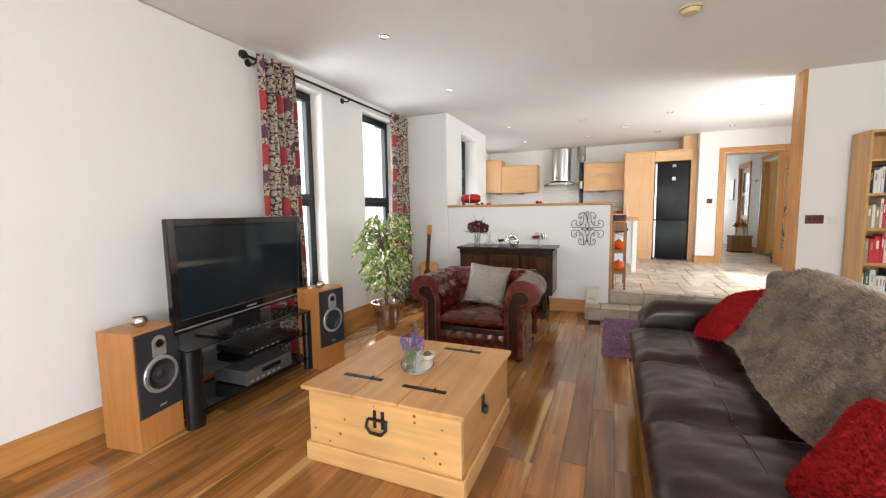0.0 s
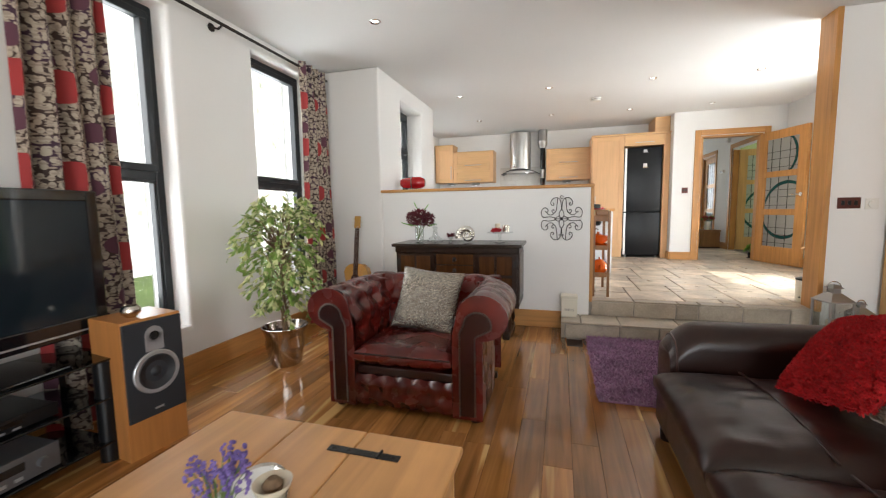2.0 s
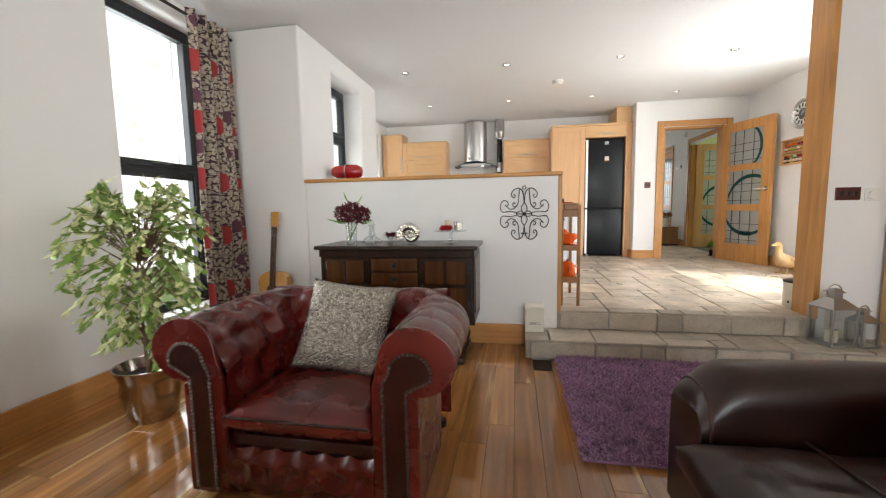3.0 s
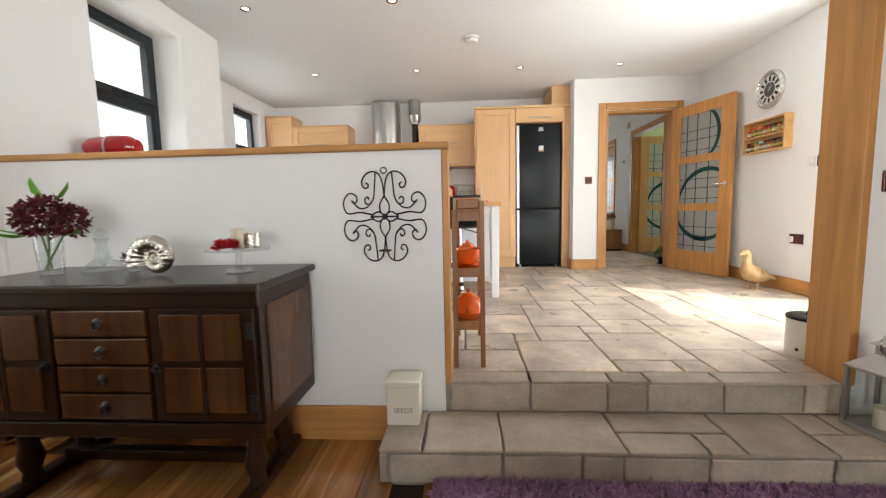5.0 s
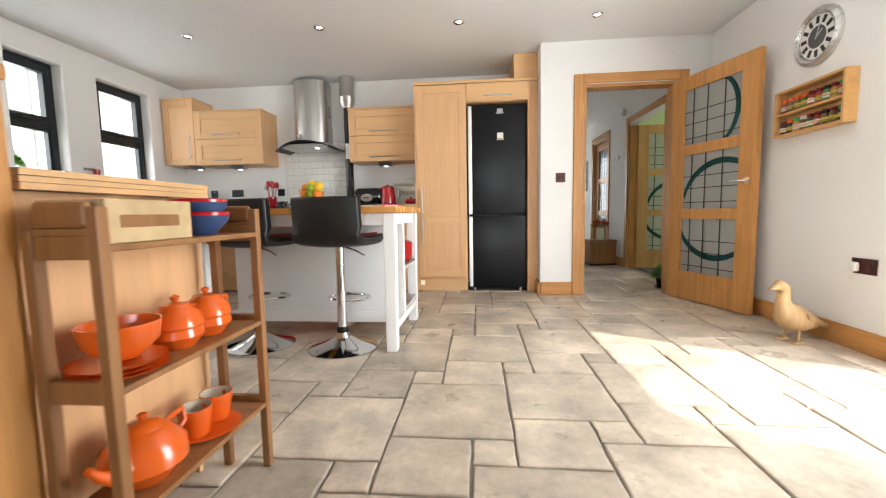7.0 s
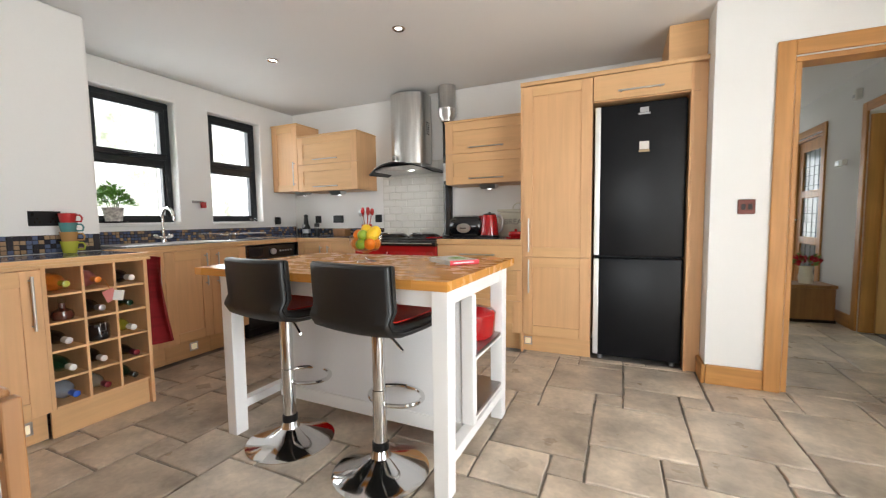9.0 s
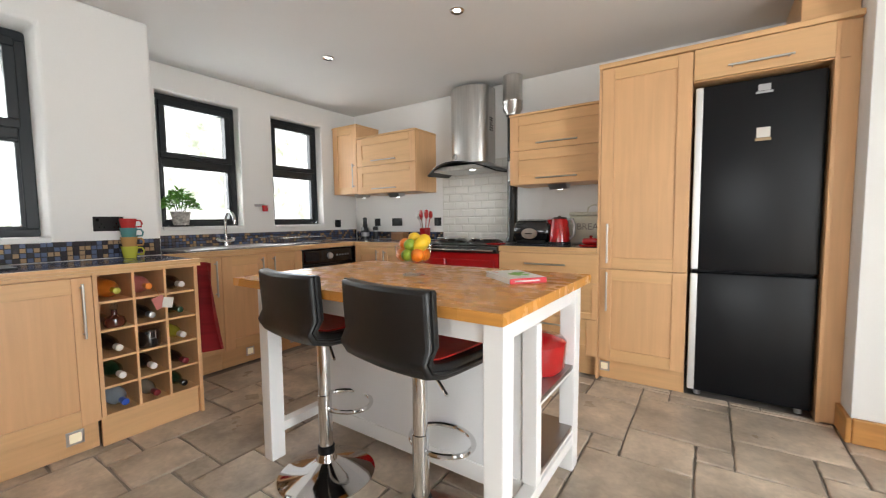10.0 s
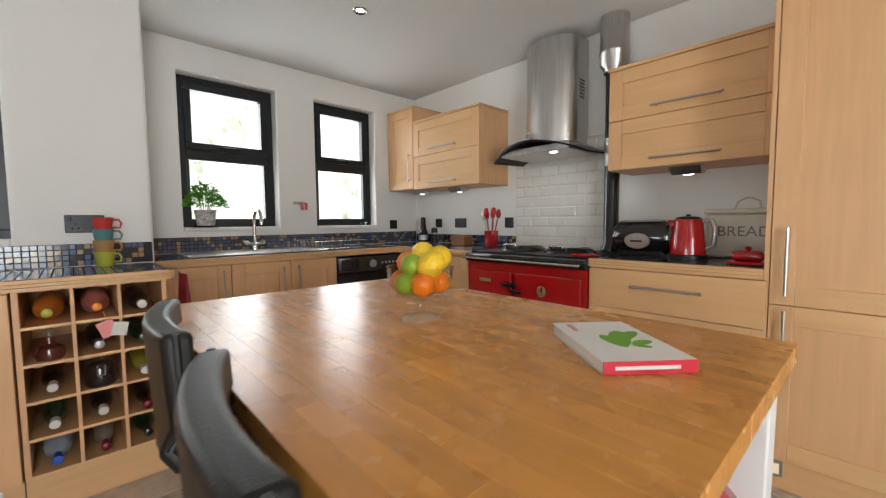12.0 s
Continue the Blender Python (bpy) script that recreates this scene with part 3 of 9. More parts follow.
def arc_pts(cx, cz, r, a0, a1, n=18):
    return [(cx + r * math.cos(radians(a0 + (a1 - a0) * i / n)), 0, cz + r * math.sin(radians(a0 + (a1 - a0) * i / n))) for i in range(n + 1)]


def glazed_leaf(name, m, width, height, wood, label):
    """A door leaf with three leaded lights; hinged at x = 0, in its own x and z."""
    d = tagged(new(name), label, kind="structure")
    d.matrix_world = m
    t, st, top, bot = 0.022, 0.135, 0.12, 0.25
    gap, n = 0.085, 3
    each = (height - top - bot - gap * (n - 1)) / n
    slab("hinge_stile", (0, -t, 0), (st, t, height), wood, d, 0.002)
    slab("lock_stile", (width - st, -t, 0), (width, t, height), wood, d, 0.002)
    slab("bottom_rail", (st, -t, 0), (width - st, t, bot), wood, d, 0.002)
    slab("top_rail", (st, -t, height - top), (width - st, t, height), wood, d, 0.002)
    for i in range(n):
        z0 = bot + i * (each + gap)
        z1 = z0 + each
        if i:
            slab("cross_rail", (st, -t, z0 - gap), (width - st, t, z0), wood, d, 0.002)
        p = slab("pane", (st, -0.004, z0), (width - st, 0.004, z1), LEADPANE, d, 0)
        p.visible_shadow = False
        bm = bmesh.new()
        w = width - 2 * st
        for f in (0.16, 0.42, 0.72):
            box(bm, (st + w * f - 0.004, -0.007, z0), (st + w * f + 0.004, 0.007, z1))
        for f in (0.12, 0.38, 0.6):
            box(bm, (st, -0.0065, z0 + each * f - 0.003), (width - st, 0.0065, z0 + each * f + 0.003))
        cx, cz, r = ((st + w * 0.35, z0 + each * 0.5, w * 0.62), (st + w * 0.7, z0 + each * 0.05, w * 0.72), (st + w * 0.6, z1 + each * 0.08, w * 0.72))[2 - i]
        a0, a1 = ((-70, 75), (45, 165), (-165, -40))[2 - i]
        outer, inner = arc_pts(cx, cz, r, a0, a1), arc_pts(cx + r * 0.12 * math.cos(radians((a0 + a1) / 2 + 180)), cz + r * 0.12 * math.sin(radians((a0 + a1) / 2 + 180)), r, a0, a1)

        def inside(p):
            return Vector((min(max(p[0], st), width - st), 0, min(max(p[2], z0), z1)))
        tube(bm, [inside(p) for p in outer], 0.005, 5)
        tube(bm, [inside(p) for p in inner], 0.005, 5)
        part("lead_cames", bm, LEAD, d)
        bt = bmesh.new()
        for (p, q), (r2, s2) in zip(zip(outer, outer[1:]), zip(inner, inner[1:])):
            vs = [bt.verts.new(inside(v) + Vector((0, -0.0052, 0))) for v in (p, q, s2, r2)]
            bt.faces.new(vs)
        bmesh.ops.solidify(bt, geom=bt.faces[:], thickness=0.0104)
        part("teal_glass_sweep", bt, TEALPANE, d)
    for side in (-1, 1):
        turned("handle_rose", [(0, 0), (0.026, 0), (0.026, 0.008), (0, 0.008)], CHROME, d, Matrix.Translation((width - 0.055, side * t, 1.0)) @ pose(0, 0, 0, -90 * side, 0, 0), 20)
        rod("door_handle", [(width - 0.055, side * t, 1.0), (width - 0.055, side * (t + 0.045), 1.0), (width - 0.07, side * (t + 0.05), 1.0), (width - 0.18, side * (t + 0.05), 1.002)], 0.009, CHROME, d)
    for z in (0.25, 1.0, height - 0.25):
        rod("hinge", [(0.0, t + 0.005, z - 0.05), (0.0, t + 0.005, z + 0.05)], 0.008, STEEL, d)
    return d


glazed_leaf("door_1", pose(dx1 - 0.035, DY - 0.03, K + 0.008, 0, 0, -73), 0.80, 1.93, OAK, "open oak door with three leaded glass panels")


# bright garden seen through the west windows
def garden_glow():
    m = bpy.data.materials.new("bright_garden")
    m.use_nodes = True
    n, l = m.node_tree.nodes, m.node_tree.links
    n.remove(n["Principled BSDF"])
    e, co, no, rp = n.new("ShaderNodeEmission"), n.new("ShaderNodeTexCoord"), n.new("ShaderNodeTexNoise"), n.new("ShaderNodeValToRGB")
    no.inputs["Scale"].default_value, no.inputs["Detail"].default_value, no.inputs["Roughness"].default_value = 1.6, 9, 0.75
    rp.color_ramp.elements[0].position, rp.color_ramp.elements[0].color = 0.36, (0.42, 0.47, 0.33, 1)
    rp.color_ramp.elements[1].position, rp.color_ramp.elements[1].color = 0.56, (1, 1, 1, 1)
    e.inputs[1].default_value = 2.0
    l.new(co.outputs["Object"], no.inputs[0]), l.new(no.outputs[0], rp.inputs[0]), l.new(rp.outputs[0], e.inputs[0]), l.new(e.outputs[0], n["Material Output"].inputs[0])
    return m


bm = bmesh.new()
grid(bm, 1, 1, lambda u, v: (-10.0, -12 + 36 * u, -0.34 + 9.0 * v))
tagged(part("backdrop", bm, garden_glow()), "bright overexposed garden beyond the windows", kind="structure")


# ================= living room =================
def rods_at(parent, pts, r, h, material, name="leg", taper=1.0):
    for x, y in pts:
        turned(name, [(0, 0), (r * taper, 0), (r, h), (0, h)], material, parent, Matrix.Translation((x, y, 0)), 14)


# trunk used as a coffee table
tr = thing("pine_blanket_chest", -0.955, 1.90, 0, 0, "waxed pine blanket chest with black iron straps on the floorboards", "chest")
bw, bd = 0.425, 0.415
slab("front_board", (-bw, -bd, 0.07), (bw, -bd + 0.025, 0.385), PINE_X, tr, 0.003)
slab("back_board", (-bw, bd - 0.025, 0.07), (bw, bd, 0.385), PINE_X, tr, 0.003)
slab("side_board", (-bw, -bd + 0.026, 0.07), (-bw + 0.025, bd - 0.026, 0.385), PINE, tr, 0.002)
slab("side_board", (bw - 0.025, -bd + 0.026, 0.07), (bw, bd - 0.026, 0.385), PINE, tr, 0.002)
for nm, lo, hi in (("front_plinth", (-bw - 0.018, -bd - 0.018, 0), (bw + 0.018, -bd, 0.1)), ("back_plinth", (-bw - 0.018, bd, 0), (bw + 0.018, bd + 0.018, 0.1)), ("side_plinth", (-bw - 0.018, -bd, 0), (-bw, bd, 0.1)), ("side_plinth", (bw, -bd, 0), (bw + 0.018, bd, 0.1))):
    slab(nm, lo, hi, PINE_X, tr, 0.008)
cuts = [-0.455, -0.135, 0.118, 0.45]
for i, (a, b) in enumerate(zip(cuts, cuts[1:])):
    slab("lid_board", (a + 0.0015, -0.445, 0.386), (b - 0.0015, 0.44, 0.41), PINE, tr, 0.006)
for cx, cy in ((-0.2, -0.245), (0.17, -0.262), (0.16, 0.325)):
    st = slab("iron_strap", (cx - 0.12, cy - 0.014, 0.4095), (cx + 0.12, cy + 0.014, 0.4135), DARKMETAL, tr, 0.001)
    for dx in (-0.1, -0.05, 0.05, 0.1):
        turned("rivet", [(0.007, 0), (0.005, 0.003), (0, 0.004)], DARKMETAL, st, Matrix.Translation((cx + dx, cy, 0.4135)), 8)
    rod("knuckle", [(cx + 0.055, cy - 0.018, 0.416), (cx + 0.055, cy + 0.018, 0.416)], 0.005, DARKMETAL, st)
hd = rod("handle", [(-0.05, -bd - 0.022, 0.3), (-0.055, -bd - 0.03, 0.265), (-0.03, -bd - 0.03, 0.238), (0.03, -bd - 0.03, 0.238), (0.055, -bd - 0.03, 0.265), (0.05, -bd - 0.022, 0.3)], 0.008, IRON, tr, "black iron drop handle")
for sx in (-0.022, 0.022):
    slab("handle_plate", (sx - 0.009, -bd - 0.007, 0.25), (sx + 0.009, -bd, 0.34), IRON, hd, 0.003)
slab("bar", (-0.055, -bd - 0.02, 0.292), (0.055, -bd - 0.008, 0.304), IRON, hd, 0.004)
hs = slab("hasp", (bw, -0.125, 0.27), (bw + 0.008, -0.09, 0.4), DARKMETAL, tr, 0.003, "black iron hasp")
turned("padlock", [(0, 0), (0.02, 0), (0.024, 0.012), (0.02, 0.022), (0, 0.022)], DARKMETAL, hs, Matrix.Translation((bw + 0.006, -0.107, 0.285)) @ pose(0, 0, 0, 0, 90, 0), 16)
rng = random.Random(5)
for k in range(12):
    r = rng.uniform(0.004, 0.009)
    turned("knot", [(0, 0.0006), (r * 0.6, 0.0006), (r, 0)], KNOT, tr, Matrix.Translation((rng.uniform(-0.4, 0.4), -bd - 0.0002, rng.uniform(0.12, 0.37))) @ pose(0, 0, 0, 90, 0, 0), 10)

# tray with lavender and candle bowl
ty = thing("mirror_tray", -0.965, 1.93, 0.411, 24, "oval mirrored tray with a pale rim on the pine chest", "tray")
bm = bmesh.new()
lathe(bm, [(0, 0), (0.15, 0), (0.16, 0.008), (0.155, 0.014), (0.147, 0.009), (0, 0.009)], 40, Matrix.Diagonal((0.62, 1.15, 1, 1)))
part("rim", bm, SILVERLEAF, ty, smooth=True)
bm = bmesh.new()
lathe(bm, [(0, 0.0095), (0.144, 0.0095), (0.144, 0.0105), (0, 0.0105)], 40, Matrix.Diagonal((0.62, 1.15, 1, 1)))
part("mirror", bm, mat("mirror", (0.86, 0.87, 0.86), 0.03, 1.0), ty)


def vase_glass(parent, prof, seg=24, at=None):
    p = turned("glass", prof, CLEAR, parent, at, seg)
    p.visible_shadow = False
    return p


lv = thing("lavender_glass", -0.975, 1.86, 0.4225, 0, "small glass holding sprigs of purple lavender", "flowers")
vase_glass(lv, [(0, 0), (0.026, 0), (0.03, 0.005), (0.034, 0.075), (0.031, 0.075), (0.027, 0.008), (0, 0.008)])
bs, bb = bmesh.new(), bmesh.new()
for k in range(34):
    a, s = rng.uniform(0, 6.28), rng.uniform(0.25, 1)
    top = Vector((0.075 * s * math.cos(a), 0.075 * s * math.sin(a), rng.uniform(0.1, 0.16)))
    tube(bs, [(0.01 * math.cos(a), 0.01 * math.sin(a), 0.012), top * 0.6 + Vector((0, 0, 0.02)), top], 0.0012, 4)
    for q in range(6):
        c = top + Vector((rng.gauss(0, 0.004), rng.gauss(0, 0.004), q * 0.007 - 0.012))
        bmesh.ops.create_icosphere(bb, subdivisions=1, radius=rng.uniform(0.004, 0.007), matrix=Matrix.Translation(c))
part("stems", bs, STEM, lv)
part("blooms", bb, LAVENDER, lv)
cb = thing("shell_bowl", -0.93, 1.99, 0.4225, 0, "small pale shell dish beside the lavender", "dish")
turned("dish", [(0, 0), (0.025, 0), (0.045, 0.02), (0.05, 0.035), (0.044, 0.033), (0.022, 0.006), (0, 0.006)], CREAMGLAZE, cb)
turned("candle", [(0, 0.006), (0.022, 0.006), (0.026, 0.03), (0.012, 0.045), (0, 0.045)], BARK, cb)

# television and its stand
ts = thing("television_stand", -2.42, 1.97, 0, 0, "black glass three-tier television stand with rounded columns", "tv stand")
bm = bmesh.new()
for nm, z, w, d in (("top_shelf", 0.485, 0.56, 0.21), ("middle_shelf", 0.3, 0.5, 0.2), ("bottom_shelf", 0.09, 0.5, 0.2)):
    slab(nm, (-d, -w, z), (d, w, z + 0.01), BLACKGLASS, ts, 0.003)
for y in (-0.5, 0.5):
    bm = bmesh.new()
    lathe(bm, [(0, 0), (0.058, 0), (0.058, 0.482), (0, 0.482)], 28, Matrix.Translation((0.16, y, 0)) @ Matrix.Diagonal((0.75, 1, 1, 1)))
    part("column", bm, BLACK, ts, smooth=True)
    slab("rear_post", (-0.2, y - 0.02, 0), (-0.17, y + 0.02, 0.482), BLACK, ts, 0.004)
bmc = bmesh.new()
for k in range(4):
    tube(bmc, [(-0.16 + 0.03 * k, -0.44 + 0.05 * k, 0.45), (-0.13, -0.46 + 0.08 * k, 0.25), (-0.1 - 0.02 * k, -0.42, 0.1), (-0.15, -0.35, 0.02)], 0.004, 5)
tagged(part("cables", bmc, BLACK), "black cables hanging behind the television stand", "cables").matrix_world = pose(-2.42, 1.97, 0)

tv = thing("television", -2.36, 1.99, 0.496, 6.0, "large black flat television with a glossy bezel", "television")
hw_, z0, z1 = 0.60, 0.09, 0.775
bm = bmesh.new()
for lo, hi in (((-0.02, -hw_, z0), (0.02, -hw_ + 0.05, z1)), ((-0.02, hw_ - 0.05, z0), (0.02, hw_, z1)), ((-0.02, -hw_ + 0.05, z1 - 0.05), (0.02, hw_ - 0.05, z1)), ((-0.02, -hw_ + 0.05, z0), (0.02, hw_ - 0.05, z0 + 0.085))):
    box(bm, lo, hi, 0.006)
part("bezel", bm, BLACKGLOSS, tv)
slab("screen", (-0.01, -hw_ + 0.05, z0 + 0.085), (0.013, hw_ - 0.05, z1 - 0.05), DARKSCREEN, tv, 0)
slab("back_case", (-0.09, -hw_ + 0.06, z0 + 0.06), (-0.0205, hw_ - 0.06, z1 - 0.06), BLACK, tv, 0.03)
slab("silver_strip", (0.0195, -hw_, z0 + 0.022), (0.0235, hw_, z0 + 0.03), SILVER, tv, 0.001)
slab("maker_plate", (0.0205, -0.045, z0 + 0.045), (0.022, 0.045, z0 + 0.056), SILVER, tv, 0)
slab("neck", (-0.05, -0.12, 0.01), (-0.015, 0.12, z0 + 0.08), BLACK, tv, 0.006)
slab("foot", (-0.16, -0.33, 0), (0.15, 0.33, 0.014), BLACKGLOSS, tv, 0.006)


def player(name, x, y, z, w, d, h, material, label, knob):
    p = thing(name, x, y, z, 2, label, "hi-fi")
    slab("case", (-d / 2, -w / 2, 0.008), (d / 2, w / 2, h), material, p, 0.004)
    slab("fascia", (d / 2, -w / 2 - 0.002, 0.006), (d / 2 + 0.012, w / 2 + 0.002, h + 0.001), material, p, 0.003)
    slab("display", (d / 2 + 0.011, -0.08, h * 0.5), (d / 2 + 0.0135, 0.1, h * 0.8), BLACKGLOSS, p, 0)
    for k in range(6):
        slab("button", (d / 2 + 0.011, -w / 2 + 0.03 + 0.05 * k, h * 0.2), (d / 2 + 0.016, -w / 2 + 0.055 + 0.05 * k, h * 0.32), SILVER, p, 0.001)
    if knob:
        turned("volume_knob", [(0, 0), (0.02, 0), (0.018, 0.02), (0, 0.02)], material, p, Matrix.Translation((d / 2 + 0.012, w / 2 - 0.06, h * 0.5)) @ pose(0, 0, 0, 0, 90, 0), 20)
    for sx in (-1, 1):
        for sy in (-1, 1):
            turned("foot", [(0, 0), (0.014, 0), (0.014, 0.009), (0, 0.009)], BLACK, p, Matrix.Translation((sx * d * 0.38, sy * w * 0.42, 0)), 10)


player("amplifier", -2.40, 2.03, 0.1, 0.43, 0.3, 0.11, mat("amplifier_grey", (0.13, 0.13, 0.135), 0.36, 0.5), "silver hi-fi amplifier on the bottom glass shelf", True)
player("disc_player", -2.40, 2.05, 0.31, 0.43, 0.27, 0.06, BLACK, "slim black disc player on the middle glass shelf", False)
player("set_top_box", -2.26, 1.83, 0.51, 0.3, 0.1, 0.03, BLACK, "slim black set-top box under the television", False)


def speaker(x, y, rz):
    s = thing("loudspeaker", x, y, 0, rz, "cherry-veneered floor loudspeaker with a dark baffle", "loudspeaker", "loudspeakers beside the television")
    d, w, h = 0.255, 0.268, 0.665
    slab("cabinet", (-d, -w / 2, 0), (0, w / 2, h), CHERRY, s, 0.003)
    slab("baffle", (0, -w / 2 + 0.003, 0.185), (0.012, w / 2 - 0.003, h - 0.012), mat("slate_baffle", (0.022, 0.024, 0.028), 0.6, bump=(200, 0.05)), s, 0.004)
    turn = pose(0, 0, 0, 0, 90, 0)
    wf = turned("woofer_ring", [(0.078, 0), (0.104, 0), (0.104, 0.007), (0.1, 0.011), (0.084, 0.009), (0.078, 0.002)], SILVER, s, Matrix.Translation((0.012, 0, 0.4)) @ turn, 44)
    bm = bmesh.new()
    lathe(bm, [(0.086, 0.007), (0.08, 0.013), (0.073, 0.007), (0.03, -0.006), (0.028, -0.002), (0.015, 0.008), (0, 0.011)], 40)
    part("cone", bm, mat("cone_paper", (0.02, 0.02, 0.022), 0.5), wf, smooth=True)
    plate = bmesh.new()
    box(plate, (0.0125, -0.04, 0.505), (0.0185, 0.04, 0.585), 0)
    lathe(plate, [(0, 0), (0.04, 0), (0.04, 0.006), (0, 0.006)], 28, Matrix.Translation((0.0125, 0, 0.583)) @ turn)
    tp = part("tweeter_plate", plate, SILVER, s)
    turned("tweeter", [(0.022, 0.0), (0.02, 0.004), (0.012, 0.002), (0.01, 0.006), (0, 0.009)], BLACK, tp, Matrix.Translation((0.0185, 0, 0.578)) @ turn, 24)
    slab("badge", (0.0125, -0.02, 0.215), (0.0135, 0.02, 0.225), SILVER, s, 0)
    for dy, dz in ((-0.12, 0.2), (0.12, 0.2), (-0.12, 0.63), (0.12, 0.63)):
        turned("screw", [(0, 0), (0.004, 0), (0.003, 0.002), (0, 0.002)], BLACK, s, Matrix.Translation((0.012, dy, dz)) @ turn, 8)
    return s


speaker(-2.288, 1.297, 9.0)
speaker(-2.10, 2.575, -8.0)
for x, y in ((-2.40, 1.28), (-2.19, 2.55)):
    c = thing("silver_tealight_holder", x, y, 0.665, 0, "round hammered silver tealight holder on a loudspeaker", "candle holder", "silver tealight holders")
    turned("bowl", [(0, 0), (0.02, 0), (0.041, 0.022), (0.042, 0.038), (0.032, 0.056), (0.029, 0.055), (0.037, 0.036), (0.018, 0.006), (0, 0.006)], SILVERLEAF, c, None, 28)

# curtain pole and curtains
cp = thing("curtain_pole", WX + 0.1, 2.3, 2.535, 0, "black metal curtain pole on the plastered wall", "curtain pole")
rod("pole", [(0, 0.02, 0), (0, 2.72, 0)], 0.012, IRON, cp, seg=12)
turned("finial", [(0, 0), (0.02, 0.004), (0.034, 0.03), (0.028, 0.058), (0, 0.072)], IRON, cp, Matrix.Translation((0, 0.03, 0)) @ pose(0, 0, 0, 90, 0, 0), 18)
for y in (0.12, 1.36, 2.66):
    b = rod("bracket", [(-0.1, y, -0.01), (-0.03, y, -0.03), (0, y, -0.012)], 0.008, IRON, cp)
    turned("wall_plate", [(0, 0), (0.03, 0), (0.03, 0.008), (0, 0.008)], IRON, b, Matrix.Translation((-0.1, y, -0.01)) @ pose(0, 0, 0, 0, 90, 0), 16)


def curtain(y0, y1, waves, seed, spread):
    c = thing("curtain", WX + 0.1, y0, 0, 0, "floral eyelet curtain in dark brown, cream and red", "curtain", "curtains on the black pole")
    r = random.Random(seed)
    ph = [r.uniform(-0.3, 0.3) for _ in range(4)]
    w = y1 - y0

    def f(u, v):
        z = 0.04 + 2.545 * v
        sway = spread * (1 - v) * (u - 0.2)
        a = 2 * math.pi * waves * u + ph[0] + 0.35 * math.sin(3 * v + ph[1])
        amp = 0.05 + 0.014 * math.sin(7 * u + ph[2])
        return (amp * math.sin(a) + 0.01 * math.sin(9 * v + 6 * u), w * u + sway + 0.012 * math.sin(2 * a), z)
    bm = bmesh.new()
    grid(bm, 110, 30, f, True)
    lay = bm.loops.layers.uv.verify()
    for fc in bm.faces:
        for lp in fc.loops:
            lp[lay].uv = (lp[lay].uv[0] * w * 1.9, lp[lay].uv[1] * 2.545)
    ob = part("cloth", bm, CURTAIN, c, smooth=True, angle=180)
    sol = ob.modifiers.new("thickness", "SOLIDIFY")
    sol.thickness = 0.003
    for k in range(waves * 2):
        u = (k + 0.5) / (waves * 2)
        bm = bmesh.new()
        tube(bm, [(0.022 * math.cos(t), 0, 0.022 * math.sin(t)) for t in [2 * math.pi * i / 16 for i in range(16)]], 0.003, 5, True)
        part("eyelet", bm, DULLSTEEL, c, at=Matrix.Translation((0, w * u, 2.535)))


curtain(2.42, 2.84, 4, 3, 0.05)
curtain(4.56, 5.0, 4, 8, 0.06)

# ficus in a metal pot
fx = thing("potted_fig_tree", -2.23, 3.68, 0, 0, "variegated weeping fig in a shiny metal pot on the floor", "plant")
turned("pot", [(0, 0), (0.1, 0), (0.115, 0.02), (0.145, 0.16), (0.14, 0.22), (0.15, 0.25), (0.165, 0.285), (0.17, 0.3), (0.16, 0.3), (0.135, 0.24), (0, 0.24)], mat("pewter_pot", (0.42, 0.37, 0.33), 0.16, 1.0, bump=(20, 0.1)), fx, None, 40)
turned("soil", [(0.135, 0.243), (0.05, 0.255), (0, 0.25)], SOIL, fx, None, 24)
rng = random.Random(11)
tb, leafm, leafv, twig = bmesh.new(), bmesh.new(), bmesh.new(), bmesh.new()
for k in range(3):
    a = k * 2.1
    tube(tb, [(0.015 * math.cos(a + 9 * t), 0.015 * math.sin(a + 9 * t), 0.24 + 0.62 * t) for t in [i / 12 for i in range(13)]], [0.009 - 0.0004 * i for i in range(13)], 6)
part("trunk", tb, BARK, fx, smooth=True)


def leaf(bm, at, d, size, roll):
    d = d.normalized()
    s = d.cross(Vector((0, 0, 1)))
    s = (s if s.length > 0.05 else Vector((1, 0, 0))).normalized()
    s = (Matrix.Rotation(roll, 3, d) @ s)
    n = d.cross(s)
    c = [at, at + d * size * 0.35 + s * size * 0.24 + n * size * 0.05, at + d * size * 0.75 + s * size * 0.16, at + d * size - n * size * 0.1, at + d * size * 0.75 - s * size * 0.16, at + d * size * 0.35 - s * size * 0.24 + n * size * 0.05, at + d * size * 0.5 - n * size * 0.03]
    v = [bm.verts.new(p) for p in c]
    for a, b in ((0, 1), (1, 2), (2, 3), (3, 4), (4, 5), (5, 0)):
        bm.faces.new((v[a], v[b], v[6]))


